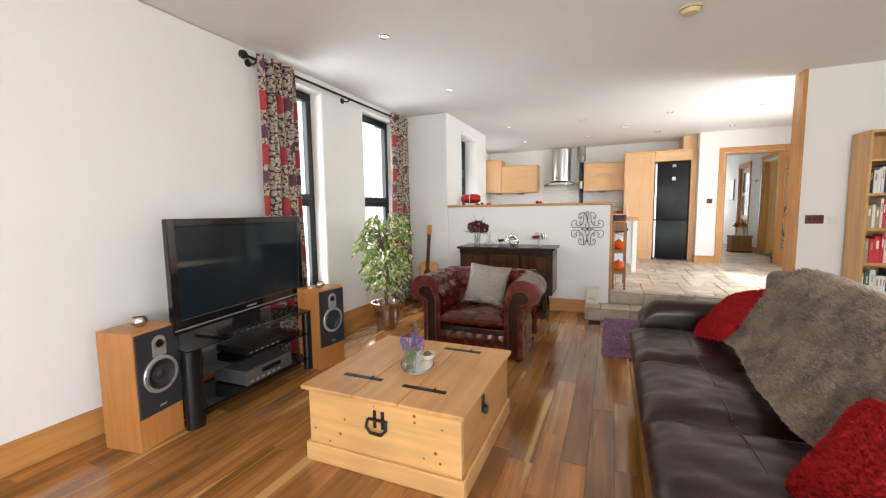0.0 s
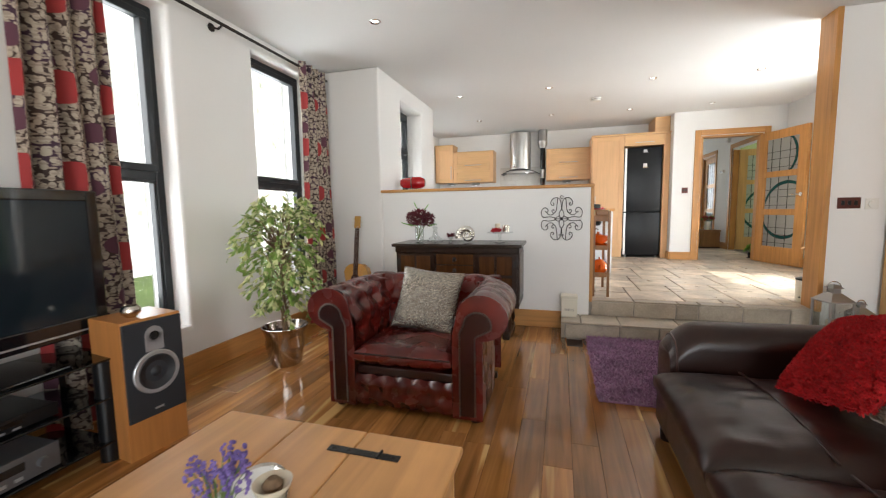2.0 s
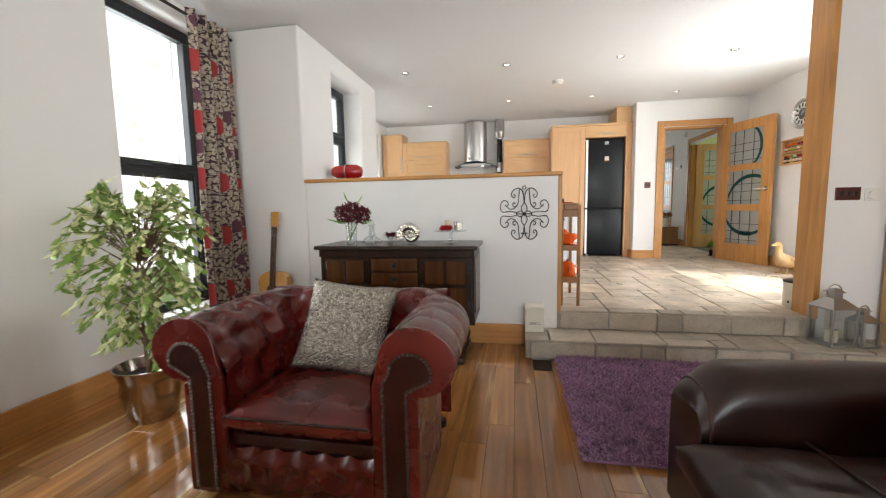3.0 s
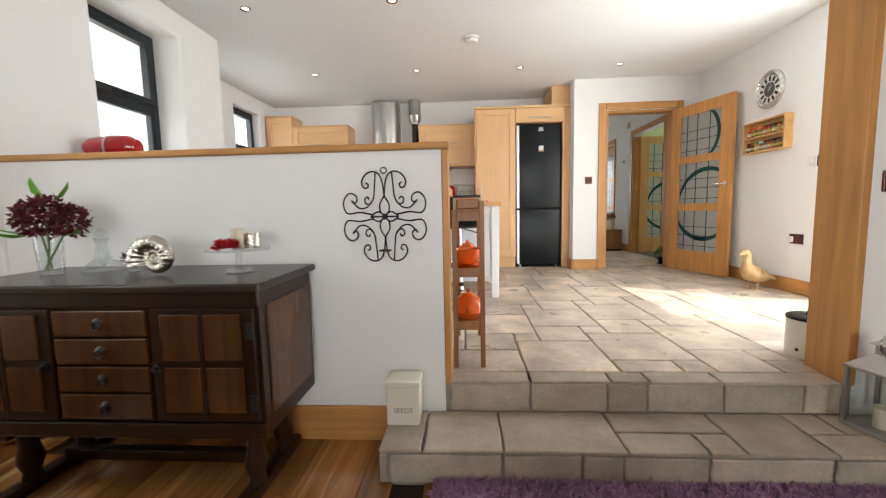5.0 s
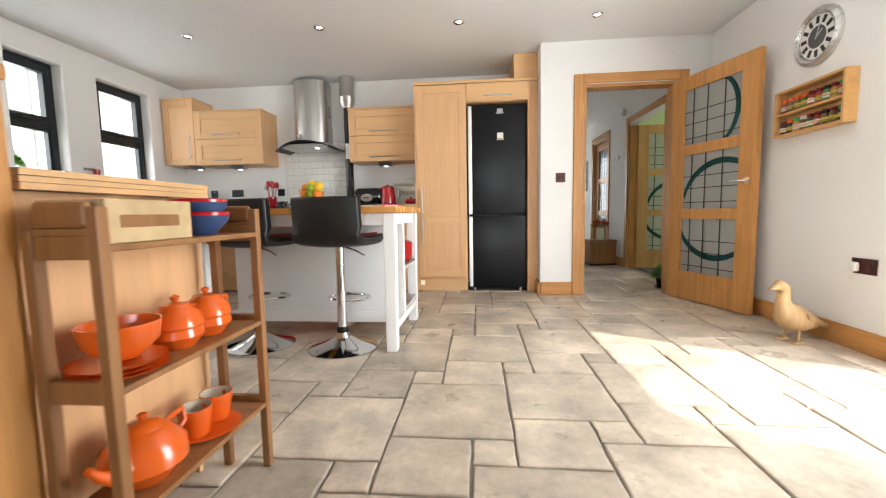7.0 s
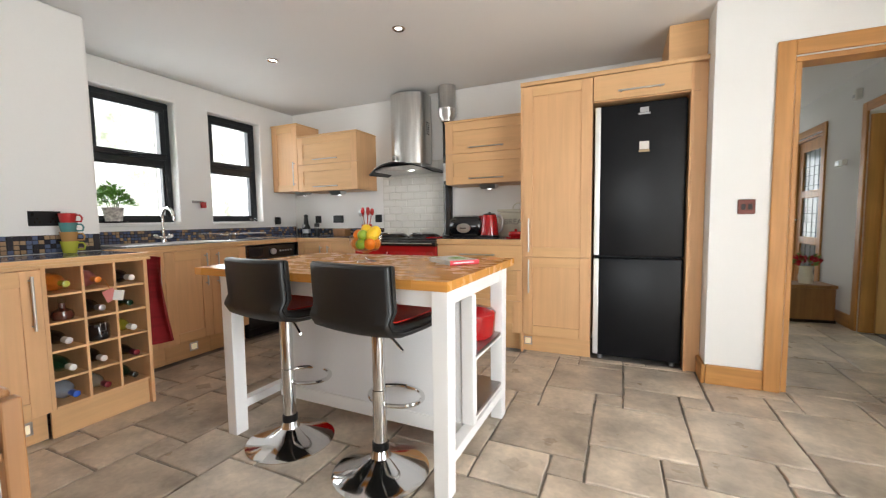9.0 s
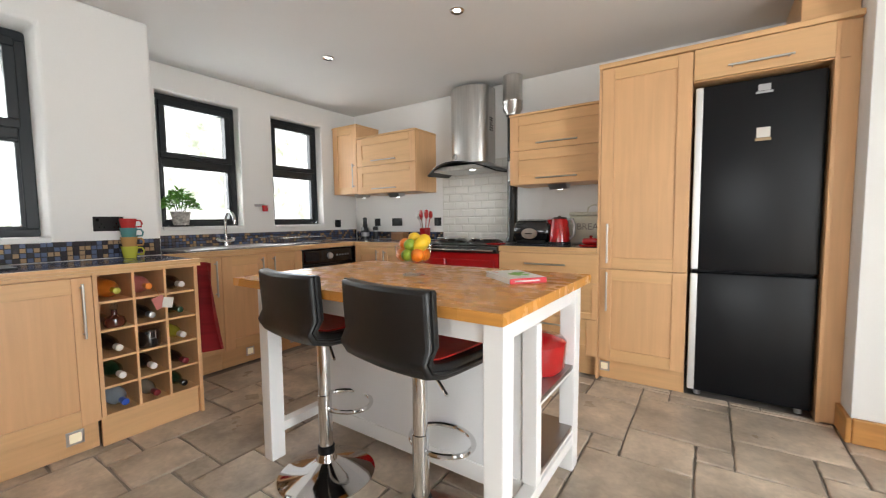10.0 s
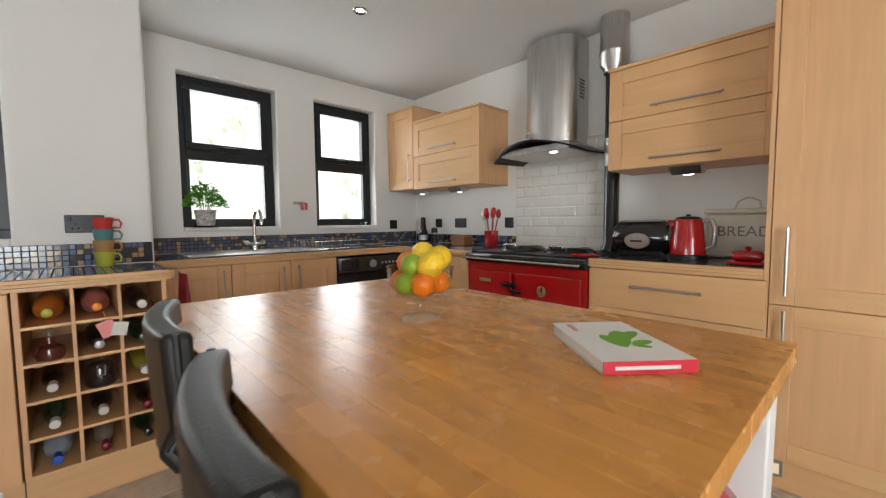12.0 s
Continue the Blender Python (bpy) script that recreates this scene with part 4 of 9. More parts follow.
for k in range(150):
    z = 0.36 + 0.86 * (k / 150) ** 0.85
    a = rng.uniform(0, 6.283)
    reach = 0.265 * math.sin(math.pi * min(1, (1.36 - z) / 1.05)) ** 0.7 * rng.uniform(0.45, 1.08) + 0.03
    base = Vector((0.02 * math.cos(a), 0.02 * math.sin(a), min(z, 0.86)))
    tip = Vector((reach * math.cos(a), reach * math.sin(a), z + rng.uniform(-0.02, 0.12)))
    mid = (base + tip) / 2 + Vector((0, 0, 0.08))
    droop = tip + Vector((0.06 * math.cos(a), 0.06 * math.sin(a), -0.07))
    pts = [base, mid, tip, droop]
    tube(twig, pts, [0.003, 0.0022, 0.0014, 0.0008], 4)
    for q in range(15):
        t = rng.uniform(0.3, 1) * 3
        i = min(2, int(t))
        p = pts[i].lerp(pts[i + 1], t - i)
        d = (pts[i + 1] - pts[i]).normalized() + Vector((rng.gauss(0, 0.7), rng.gauss(0, 0.7), rng.uniform(-1.0, 0.1)))
        leaf(leafv if rng.random() < 0.42 else leafm, p, d, rng.uniform(0.04, 0.066), rng.uniform(-0.9, 0.9))
tagged(part("twig_growth", twig, BARK, fx), kind="stuff")
tagged(part("green_leaves", leafm, LEAF, fx), kind="stuff")
tagged(part("pale_leaves", leafv, LEAF_V, fx, "cream-edged leaves"), kind="stuff")

# guitar leaning on the pier
gt = thing("acoustic_guitar", -2.30, 4.90, 0.02, 0, "amber acoustic guitar on a stand against the wall", "guitar")
prof = [(0, 0.0), (0.1, 0.008), (0.16, 0.05), (0.183, 0.12), (0.172, 0.19), (0.135, 0.25), (0.118, 0.29), (0.13, 0.35), (0.14, 0.39), (0.122, 0.44), (0.07, 0.478), (0, 0.485)]
lean = pose(0, 0, 0.1, -9, 0, 0)
bm = bmesh.new()
loop = [(x, z) for x, z in prof] + [(-x, z) for x, z in reversed(prof[1:-1])]
fr = [bm.verts.new(lean @ Vector((x, -0.045, z))) for x, z in loop]
bk = [bm.verts.new(lean @ Vector((x, 0.045, z))) for x, z in loop]
bm.faces.new(fr)
bm.faces.new(bk[::-1])
for i in range(len(loop)):
    j = (i + 1) % len(loop)
    bm.faces.new((fr[i], bk[i], bk[j], fr[j]))
bd_ = part("body", bm, GUITAR, gt)
bv = bd_.modifiers.new("edge", "BEVEL")
bv.width, bv.segments = 0.004, 2
turned("sound_hole", [(0, 0), (0.045, 0), (0.052, 0.001), (0.052, 0.0014), (0, 0.0014)], ROSEWOOD, gt, lean @ Matrix.Translation((0, -0.0462, 0.32)) @ pose(0, 0, 0, 90, 0, 0), 30)
bm = bmesh.new()
box(bm, (-0.025, -0.058, 0.36), (0.025, -0.044, 0.86), 0.003, 1, lean)
part("fretboard", bm, ROSEWOOD, gt)
bm = bmesh.new()
box(bm, (-0.035, -0.054, 0.862), (0.035, -0.036, 0.99), 0.006, 2, lean)
hdst = part("headstock", bm, GUITAR, gt)
for sx in (-1, 1):
    for k in range(3):
        rod("tuning_peg", [lean @ Vector((sx * 0.034, -0.045, 0.89 + 0.035 * k)), lean @ Vector((sx * 0.058, -0.045, 0.89 + 0.035 * k))], 0.006, CREAM, hdst, seg=6)
bm = bmesh.new()
box(bm, (-0.07, -0.056, 0.15), (0.07, -0.045, 0.175), 0.003, 1, lean)
part("bridge", bm, ROSEWOOD, gt)
bm = bmesh.new()
for k in range(6):
    tube(bm, [lean @ Vector((-0.02 + 0.008 * k, -0.06, 0.165)), lean @ Vector((-0.017 + 0.007 * k, -0.06, 0.88))], 0.0006, 3)
part("strings", bm, SILVER, gt)
bm = bmesh.new()
for sx in (-1, 1):
    tube(bm, [(sx * 0.13, -0.13, -0.02), (sx * 0.09, -0.06, 0.1), (sx * 0.05, 0.03, 0.3)], 0.008, 6)
    tube(bm, [(sx * 0.09, -0.09, 0.1), (sx * 0.09, 0.06, 0.09)], 0.007, 6)
tube(bm, [(0, 0.17, -0.02), (0, 0.06, 0.3), (0, 0.06, 0.55)], 0.008, 6)
part("stand", bm, BLACK, gt)


# ---- chesterfield armchair ----
def tuft(u, v, nu, nv):
    """Depth of diamond buttoning at u, v (0..1)."""
    best = 9
    for j in range(-1, nv + 2):
        off = 0.5 if j % 2 else 0.0
        for i in range(-1, nu + 2):
            du, dv = (u * nu - i - off), (v * nv - j)
            best = min(best, du * du + dv * dv)
    return max(0.0, 1 - math.sqrt(best) * 1.45) ** 1.6


ch = thing("chesterfield_armchair", -1.065, 3.175, 0, 0, "oxblood leather buttoned armchair with rolled arms on floorboards", "armchair")
ch.scale = (0.98, 0.80, 0.97)
AW, AD = 0.475, 0.86   # half width of the base, depth


def roll_arm(side):
    sec = []
    for k in range(13):          # inner face, up from the seat
        sec.append((0.30, 0.34 + 0.24 * k / 12))
    cx, cz, rr = 0.455, 0.605, 0.122
    for k in range(27):
        a = radians(172 - 262 * k / 26)
        sec.append((cx + rr * math.cos(a) * (1.18 if math.cos(a) > 0 else 1.0), cz + rr * math.sin(a)))
    for k in range(1, 8):
        sec.append((AW - 0.012, 0.46 - 0.43 * k / 7))
    n = len(sec)
    bm = bmesh.new()

    def f(u, v):
        i = min(n - 2, int(u * (n - 1)))
        t = u * (n - 1) - i
        x, z = sec[i][0] * (1 - t) + sec[i + 1][0] * t, sec[i][1] * (1 - t) + sec[i + 1][1] * t
        bulge = 0.0
        if u < 0.42:
            d = tuft(v * 0.97, u / 0.42, 4, 3)
            bulge = 0.012 - 0.034 * d
        elif u < 0.78:
            bulge = 0.008 * abs(math.sin(v * math.pi * 4.5)) ** 0.5 * (0.78 - u) / 0.36
        dx, dz = x - cx, z - cz
        if u < 0.3:
            x -= bulge
        else:
            ln = math.hypot(dx, dz) or 1
            x, z = x + dx / ln * bulge, z + dz / ln * bulge
        if x > 0.36:
            x -= 0.10 * max(0.0, (v - 0.65) / 0.35) ** 2
        return (side * x, 0.02 + (AD - 0.08) * v, z)
    grid(bm, 84, 60, f)
    part("arm", bm, OXBLOOD, ch, smooth=True, angle=180)
    # scrolled front facing
    bm = bmesh.new()
    loop = [(0.30, 0.025), (0.30, 0.5)] + [(cx + (rr + 0.006) * math.cos(radians(165 - 255 * k / 24)) * (1.18 if math.cos(radians(165 - 255 * k / 24)) > 0 else 1), cz + (rr + 0.006) * math.sin(radians(165 - 255 * k / 24))) for k in range(25)] + [(AW - 0.005, 0.47), (AW - 0.005, 0.025)]
    a = [bm.verts.new((side * x, 0.0, z)) for x, z in loop]
    b = [bm.verts.new((side * x, 0.024, z)) for x, z in loop]
    bm.faces.new(a)
    bm.faces.new(b[::-1])
    for i in range(len(loop)):
        j = (i + 1) % len(loop)
        bm.faces.new((a[i], b[i], b[j], a[j]))
    fc = part("arm_facing", bm, OXBLOOD, ch)
    m = fc.modifiers.new("edge", "BEVEL")
    m.width, m.segments, m.limit_method = 0.012, 3, "ANGLE"
    # padded scroll and studs
    bm = bmesh.new()
    scroll = [(0.345, 0.05), (0.345, 0.52)] + [(cx - 0.01 + 0.075 * math.cos(radians(180 - 200 * k / 16)), 0.57 + 0.07 * math.sin(radians(180 - 200 * k / 16))) for k in range(17)] + [(0.43, 0.5), (0.43, 0.05)]
    a = [bm.verts.new((side * x, -0.012, z)) for x, z in scroll]
    b = [bm.verts.new((side * x, 0.002, z)) for x, z in scroll]
    bm.faces.new(a)
    for i in range(len(scroll)):
        j = (i + 1) % len(scroll)
        bm.faces.new((a[i], b[i], b[j], a[j]))
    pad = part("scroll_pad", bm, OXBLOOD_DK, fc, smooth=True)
    bm = bmesh.new()
    pts = [Vector((x, 0, z)) for x, z in scroll]
    acc = 0
    for p, q in zip(pts, pts[1:]):
        d = (q - p).length
        k = acc
        while k < d:
            c = p.lerp(q, k / d)
            bmesh.ops.create_icosphere(bm, subdivisions=1, radius=0.0075, matrix=Matrix.Translation((side * c.x, -0.013, c.z)))
            k += 0.0155
        acc = k - d
    part("stud_trim", bm, BRASSNAIL, fc, "row of antique studs")


roll_arm(-1)
roll_arm(1)
bm = bmesh.new()


def back_f(u, v):
    # inside face, over the roll, down the outside
    n = 40
    s = u
    if s < 0.5:
        t = s / 0.5
        y, z = 0.64 + 0.05 * t, 0.34 + 0.27 * t
        d = tuft(v, t, 5, 3)
        y += -0.012 + 0.035 * d
    elif s < 0.85:
        a = radians(175 - 235 * (s - 0.5) / 0.35)
        rr = 0.105 + 0.009 * abs(math.sin(v * math.pi * 5.5)) ** 0.5
        y, z = 0.795 + rr * math.cos(a), 0.625 + rr * math.sin(a)
    else:
        t = (s - 0.85) / 0.15
        y, z = 0.845, 0.53 - 0.47 * t
    return ((v - 0.5) * 0.94, y, z)


grid(bm, 70, 90, back_f)
part("backrest", bm, OXBLOOD, ch, smooth=True, angle=180)
bm = bmesh.new()
for j in range(3):
    for i in range(6):
        off = 0.5 if j % 2 else 0
        v, t = (i + off) / 5, (j + 0.0) / 3 + 0.02
        if 0.05 < v < 0.95 and t > 0.2:
            bmesh.ops.create_icosphere(bm, subdivisions=1, radius=0.011, matrix=Matrix.Translation(((v - 0.5) * 0.94, 0.66 + 0.05 * t, 0.34 + 0.27 * t)))
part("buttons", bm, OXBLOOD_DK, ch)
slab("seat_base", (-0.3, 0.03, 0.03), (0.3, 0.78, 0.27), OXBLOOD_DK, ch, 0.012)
bm = bmesh.new()


def cushion_top(bm, x0, x1, y0, y1, z0, z1, nx=26, ny=26, puff=0.02):
    def f(u, v, up):
        e = min(1, 9 * min(u, 1 - u)) ** 0.5 * min(1, 9 * min(v, 1 - v)) ** 0.5
        zc, h = (z0 + z1) / 2, (z1 - z0) / 2
        return (x0 + (x1 - x0) * u, y0 + (y1 - y0) * v, zc + up * (h * (0.25 + 0.75 * e) + puff * math.sin(math.pi * u) * math.sin(math.pi * v) * (1 if up > 0 else 0)))
    a = grid(bm, nx, ny, lambda u, v: f(u, v, 1))
    b = grid(bm, nx, ny, lambda u, v: f(u, v, -1))
    for i in range(nx):
        bm.faces.new((a[i][0], b[i][0], b[i + 1][0], a[i + 1][0]))
        bm.faces.new((a[i][ny], a[i + 1][ny], b[i + 1][ny], b[i][ny]))
    for j in range(ny):
        bm.faces.new((a[0][j], a[0][j + 1], b[0][j + 1], b[0][j]))
        bm.faces.new((a[nx][j], b[nx][j], b[nx][j + 1], a[nx][j + 1]))


cushion_top(bm, -0.298, 0.298, -0.02, 0.66, 0.275, 0.40, puff=0.022)
part("seat_cushion", bm, OXBLOOD, ch, smooth=True, angle=70)
rod("cushion_piping", [(-0.29, -0.02, 0.355), (0.29, -0.02, 0.355)], 0.006, OXBLOOD_DK, ch)
bm = bmesh.new()
grid(bm, 70, 16, lambda u, v: ((u - 0.5) * 0.6, 0.004 + 0.03 * tuft(u, v, 6, 2) - 0.012 * math.sin(math.pi * v), 0.035 + 0.185 * v))
part("front_border", bm, OXBLOOD, ch, smooth=True, angle=180)
for x, y in ((-0.42, 0.06), (0.42, 0.06), (-0.42, 0.8), (0.42, 0.8)):
    turned("foot", [(0, 0), (0.028, 0), (0.032, 0.01), (0.03, 0.04), (0, 0.04)], DARKOAK, ch, Matrix.Translation((x, y, 0)), 16)


def pillow(name, m, s, h, material, label, edge, shag=0, seed=1):
    p = thing(name, 0, 0, 0, 0, label, "cushion")
    p.matrix_world = m
    bm = bmesh.new()
    n = 30
    r = random.Random(seed)

    def f(u, v, up):
        a, b = 2 * u - 1, 2 * v - 1
        pinch = 1 - 0.07 * (1 - a * a) - 0.0
        pinch2 = 1 - 0.07 * (1 - b * b)
        w = max(0.0, (1 - a ** 4) * (1 - b ** 4)) ** 0.75
        wob = 0.012 * noise.noise(Vector((a * 2.3, b * 2.3, seed + up)))
        return (a * s * pinch2, b * s * pinch, up * (h * w) + wob * w)
    grid(bm, n, n, lambda u, v: f(u, v, 1))
    grid(bm, n, n, lambda u, v: f(u, v, -1))
    bmesh.ops.remove_doubles(bm, verts=bm.verts, dist=0.0008)
    part("cover", bm, material, p, smooth=True, angle=180)
    if shag:
        bm = bmesh.new()
        for k in range(shag):
            u, v, up = r.random(), r.random(), 1 if r.random() < 0.8 else -1
            c = Vector(f(u, v, up))
            for q in range(2):
                d = Vector((r.gauss(0, 1), r.gauss(0, 1), up * 1.1)).normalized()
                sd = d.orthogonal().normalized() * 0.0032
                e = c + d * r.uniform(0.008, 0.016)
                bm.faces.new([bm.verts.new(x) for x in (c - sd, c + sd, e + sd * 0.7, e - sd * 0.7)])
        tagged(part("shag_pile", bm, material, p), kind="stuff")
    return p


pillow("sequin_cushion", pose(-1.03, 3.56, 0.585, 60, 0, 6) @ pose(0, 0, 0, 0, 0, -7), 0.208, 0.06, SEQUIN, "silver sequinned cushion on the leather armchair", 0, seed=4)

# ---- leather sofa ----
so = thing("leather_sofa", 0.70, 2.02, 0, 0, "dark brown leather three-seat sofa with low rounded arms", "sofa")
slab("base", (-0.43, -1.0, 0.05), (0.46, 1.2, 0.27), LEATHER, so, 0.03, seg=4)


def sofa_arm(y0, y1, front):
    bm = bmesh.new()

    def f(u, v):
        # along x by u, across the arm by v
        x = front + (0.5 - front) * u
        a = math.pi * v
        yc, w = (y0 + y1) / 2, (y1 - y0) / 2
        top = 0.60 + 0.03 * u - 0.10 * max(0, 1 - u * 7) ** 2
        if v < 0.25:
            y, z = y0, 0.06 + (top - 0.1 - 0.06) * v / 0.25
        elif v > 0.75:
            y, z = y1, 0.06 + (top - 0.1 - 0.06) * (1 - v) / 0.25
        else:
            b = math.pi * (v - 0.25) / 0.5
            y, z = yc - w * math.cos(b), top - 0.1 + 0.1 * math.sin(b)
        return (x, y, z + 0.004 * noise.noise(Vector((x * 4, y * 4, z * 4))))
    vs = grid(bm, 40, 40, f)
    cap = [vs[0][j] for j in range(41)]
    bm.faces.new(cap)
    bm.faces.new([vs[40][j] for j in range(41)][::-1])
    o = part("arm", bm, LEATHER, so, smooth=True, angle=50)
    m = o.modifiers.new("edge", "BEVEL")
    m.width, m.segments, m.limit_method, m.angle_limit = 0.03, 4, "ANGLE", radians(50)
    edge = [f(0.03, k / 30) for k in range(31)]
    rod("arm_piping", edge, 0.005, mat("leather_piping", (0.05, 0.018, 0.013), 0.4), so)


sofa_arm(1.15, 1.39, -0.43)
sofa_arm(-1.2, -0.95, -0.52)
for k in range(3):
    y0 = -0.945 + 0.70 * k
    bm = bmesh.new()
    cushion_top(bm, -0.5, 0.24, y0, y0 + 0.695, 0.275, 0.425, 34, 34, 0.03)
    for v in bm.verts:
        if v.co.z > 0.36:
            v.co.z += 0.011 * noise.noise(Vector((v.co.x * 5, v.co.y * 9 + k, 0.3))) + 0.005 * noise.noise(Vector((v.co.x * 16, v.co.y * 22, k)))
    sc = part("seat_cushion", bm, LEATHER, so, smooth=True, angle=70)
    rod("cushion_seam", [(-0.17, y0 + 0.02 + 0.655 * i / 12, 0.427 + 0.028 * math.sin(math.pi * (0.02 + 0.655 * i / 12) / 0.695)) for i in range(13)], 0.004, LEATHER, sc)
for k in range(3):
    y0 = -0.945 + 0.70 * k
    bm = bmesh.new()
    cushion_top(bm, -0.26, 0.22, y0, y0 + 0.695, -0.06, 0.06, 26, 26, 0.03)
    bmesh.ops.transform(bm, matrix=pose(0.40, 0, 0.62, 0, -63, 0), verts=bm.verts)
    part("back_cushion", bm, LEATHER, so, smooth=True, angle=70)
slab("back", (0.3, -0.95, 0.27), (0.47, 1.15, 0.88), LEATHER, so, 0.06, seg=4)
for x in (-0.4, 0.4):
    for y in (-1.1, 1.28):
        turned("foot", [(0, 0), (0.03, 0), (0.035, 0.055), (0, 0.055)], DARKOAK, so, Matrix.Translation((x, y, 0)), 14)

# fur throw over the sofa's back
th = thing("fur_throw", 0, 0, 0, 0, "taupe faux-fur throw draped over the sofa back", "throw")


def throw_f(u, v, lift=0.0):
    # u from the seat over the top and down behind; v along the sofa
    y = 1.08 + 1.58 * v + 0.03 * math.sin(7 * u)
    s = u + 0.04 * math.sin(9 * v)  * (1 - u)
    s = max(0.0, s)
    path = [(0.69, 0.475), (0.775, 0.56), (0.855, 0.72), (0.93, 0.87), (1.02, 0.935), (1.16, 0.905), (1.215, 0.6)]
    t = s * (len(path) - 1)
    i = min(len(path) - 2, int(t))
    x = path[i][0] + (path[i + 1][0] - path[i][0]) * (t - i)
    z = path[i][1] + (path[i + 1][1] - path[i][1]) * (t - i)
    w = 0.012 * noise.noise(Vector((x * 5, y * 4, z * 5)))
    return (x - 0.012 + w - lift * 0.5, y, z + 0.02 + w + lift)


bm = bmesh.new()
grid(bm, 60, 90, throw_f)
o = part("cloth", bm, FURTHROW, th, smooth=True, angle=180)
sol = o.modifiers.new("thickness", "SOLIDIFY")
sol.thickness = 0.012
bm = bmesh.new()
rng = random.Random(21)
for k in range(16000):
    u, v = rng.random() * 0.75, rng.random()
    c = Vector(throw_f(u, v))
    d = Vector((-0.5 + rng.gauss(0, 0.35), rng.gauss(0, 0.6), 0.25 + rng.gauss(0, 0.45))).normalized()
    sd = d.orthogonal().normalized() * 0.0048
    e = c + Vector((-0.006, 0, 0.006)) + d * rng.uniform(0.01, 0.02)
    bm.faces.new([bm.verts.new(x) for x in (c - sd, c + sd, e)])
tagged(part("fur_pile", bm, FURTHROW, th), kind="stuff")
pillow("red_cushion", pose(0.755, 2.86, 0.615, 0, -48, -8) @ pose(0, 0, 0, 0, 0, 24), 0.205, 0.07, REDWOOL, "bright red shaggy cushion on the leather sofa", 0, 9000, 2)
pillow("red_cushion", pose(0.765, 1.27, 0.60, 0, -42, 8) @ pose(0, 0, 0, 0, 0, 22), 0.215, 0.075, REDWOOL, "bright red shaggy cushion against the fur throw", 0, 9000, 3)

# shaggy rug
rg = thing("shaggy_rug", 0.72, 4.22, 0, 0, "purple shaggy rug on the floor before the steps", "rug")
slab("backing", (-0.71, -0.6, 0.002), (1.03, 0.6, 0.012), PURPLE, rg, 0.003)
bm = bmesh.new()
rng = random.Random(31)
for k in range(42000):
    c = Vector((rng.uniform(-0.71, 1.03), rng.uniform(-0.6, 0.6), 0.01))
    d = Vector((rng.gauss(0, 0.5), rng.gauss(0, 0.5), 1)).normalized()
    h = rng.uniform(0.026, 0.052)
    s = Vector((rng.gauss(0, 1), rng.gauss(0, 1), 0)).normalized() * 0.0048
    m_ = c + d * h * 0.6
    e = m_ + (d + Vector((rng.gauss(0, 0.8), rng.gauss(0, 0.8), -0.3))).normalized() * h * 0.5
    v = [bm.verts.new(x) for x in (c - s, c + s, m_ + s, m_ - s, e)]
    bm.faces.new(v[:4])
    bm.faces.new((v[3], v[2], v[4]))
tagged(part("shag", bm, PURPLE, rg), kind="stuff")

# ---- sideboard ----
sb = thing("oak_sideboard", -1.135, 4.852, 0, 0, "dark carved oak sideboard with panelled doors against the wall", "sideboard")
sb.scale = (0.93, 1.12, 0.988)
slab("top", (-0.645, -0.235, 0.83), (0.645, 0.215, 0.86), DARKOAKTOP, sb, 0.008)
slab("carcass", (-0.615, -0.19, 0.29), (0.615, 0.205, 0.828), DARKOAK, sb, 0.004)
slab("frieze", (-0.62, -0.205, 0.775), (0.62, -0.19, 0.828), DARKOAK, sb, 0.006)
slab("bottom_rail", (-0.62, -0.205, 0.29), (0.62, -0.19, 0.35), DARKOAK, sb, 0.006)
for sx in (-1, 1):
    sp = slab("side_panel", (sx * 0.615, -0.15, 0.36), (sx * 0.621, 0.17, 0.77), DARKOAKPANEL, sb, 0.003)
    x0, x1 = (0.2, 0.6) if sx > 0 else (-0.6, -0.2)
    dr = slab("door", (x0, -0.207, 0.36), (x1, -0.19, 0.768), DARKOAK, sb, 0.003)
    for i in range(2):
        for j in range(2):
            a, b = x0 + 0.045 + i * 0.165, 0.395 + j * 0.19
            slab("panel", (a, -0.2135, b), (a + 0.145, -0.207, b + 0.165), DARKOAKPANEL, dr, 0.006)
    slab("muntin", (x0 + 0.193, -0.214, 0.37), (x0 + 0.207, -0.2072, 0.758), DARKOAK, dr, 0.004)
    kx = x0 + 0.025 if sx > 0 else x1 - 0.025
    turned("pull", [(0, 0), (0.018, 0), (0.014, 0.012), (0.008, 0.014), (0.01, 0.024), (0, 0.026)], DARKMETAL, dr, Matrix.Translation((kx, -0.207, 0.56)) @ pose(0, 0, 0, 90, 0, 0), 14)
    hx = x1 - 0.018 if sx > 0 else x0 + 0.018
    for z in (0.43, 0.69):
        slab("hinge", (hx - 0.014, -0.2105, z - 0.03), (hx + 0.014, -0.207, z + 0.03), DARKMETAL, dr, 0.002)
for k in range(4):
    z = 0.365 + 0.102 * k
    dw = slab("drawer", (-0.185, -0.209, z), (0.185, -0.19, z + 0.094), DARKOAKPANEL, sb, 0.005)
    bm = bmesh.new()
    tube(bm, [(0.016 * math.cos(a), -0.216, z + 0.04 + 0.016 * math.sin(a)) for a in [2 * math.pi * i / 14 for i in range(14)]], 0.003, 5, True)
    part("ring_pull", bm, DARKMETAL, dw)
    turned("pull_plate", [(0, 0), (0.02, 0), (0.012, 0.006), (0, 0.008)], DARKMETAL, dw, Matrix.Translation((0, -0.209, z + 0.05)) @ pose(0, 0, 0, 90, 0, 0), 10)
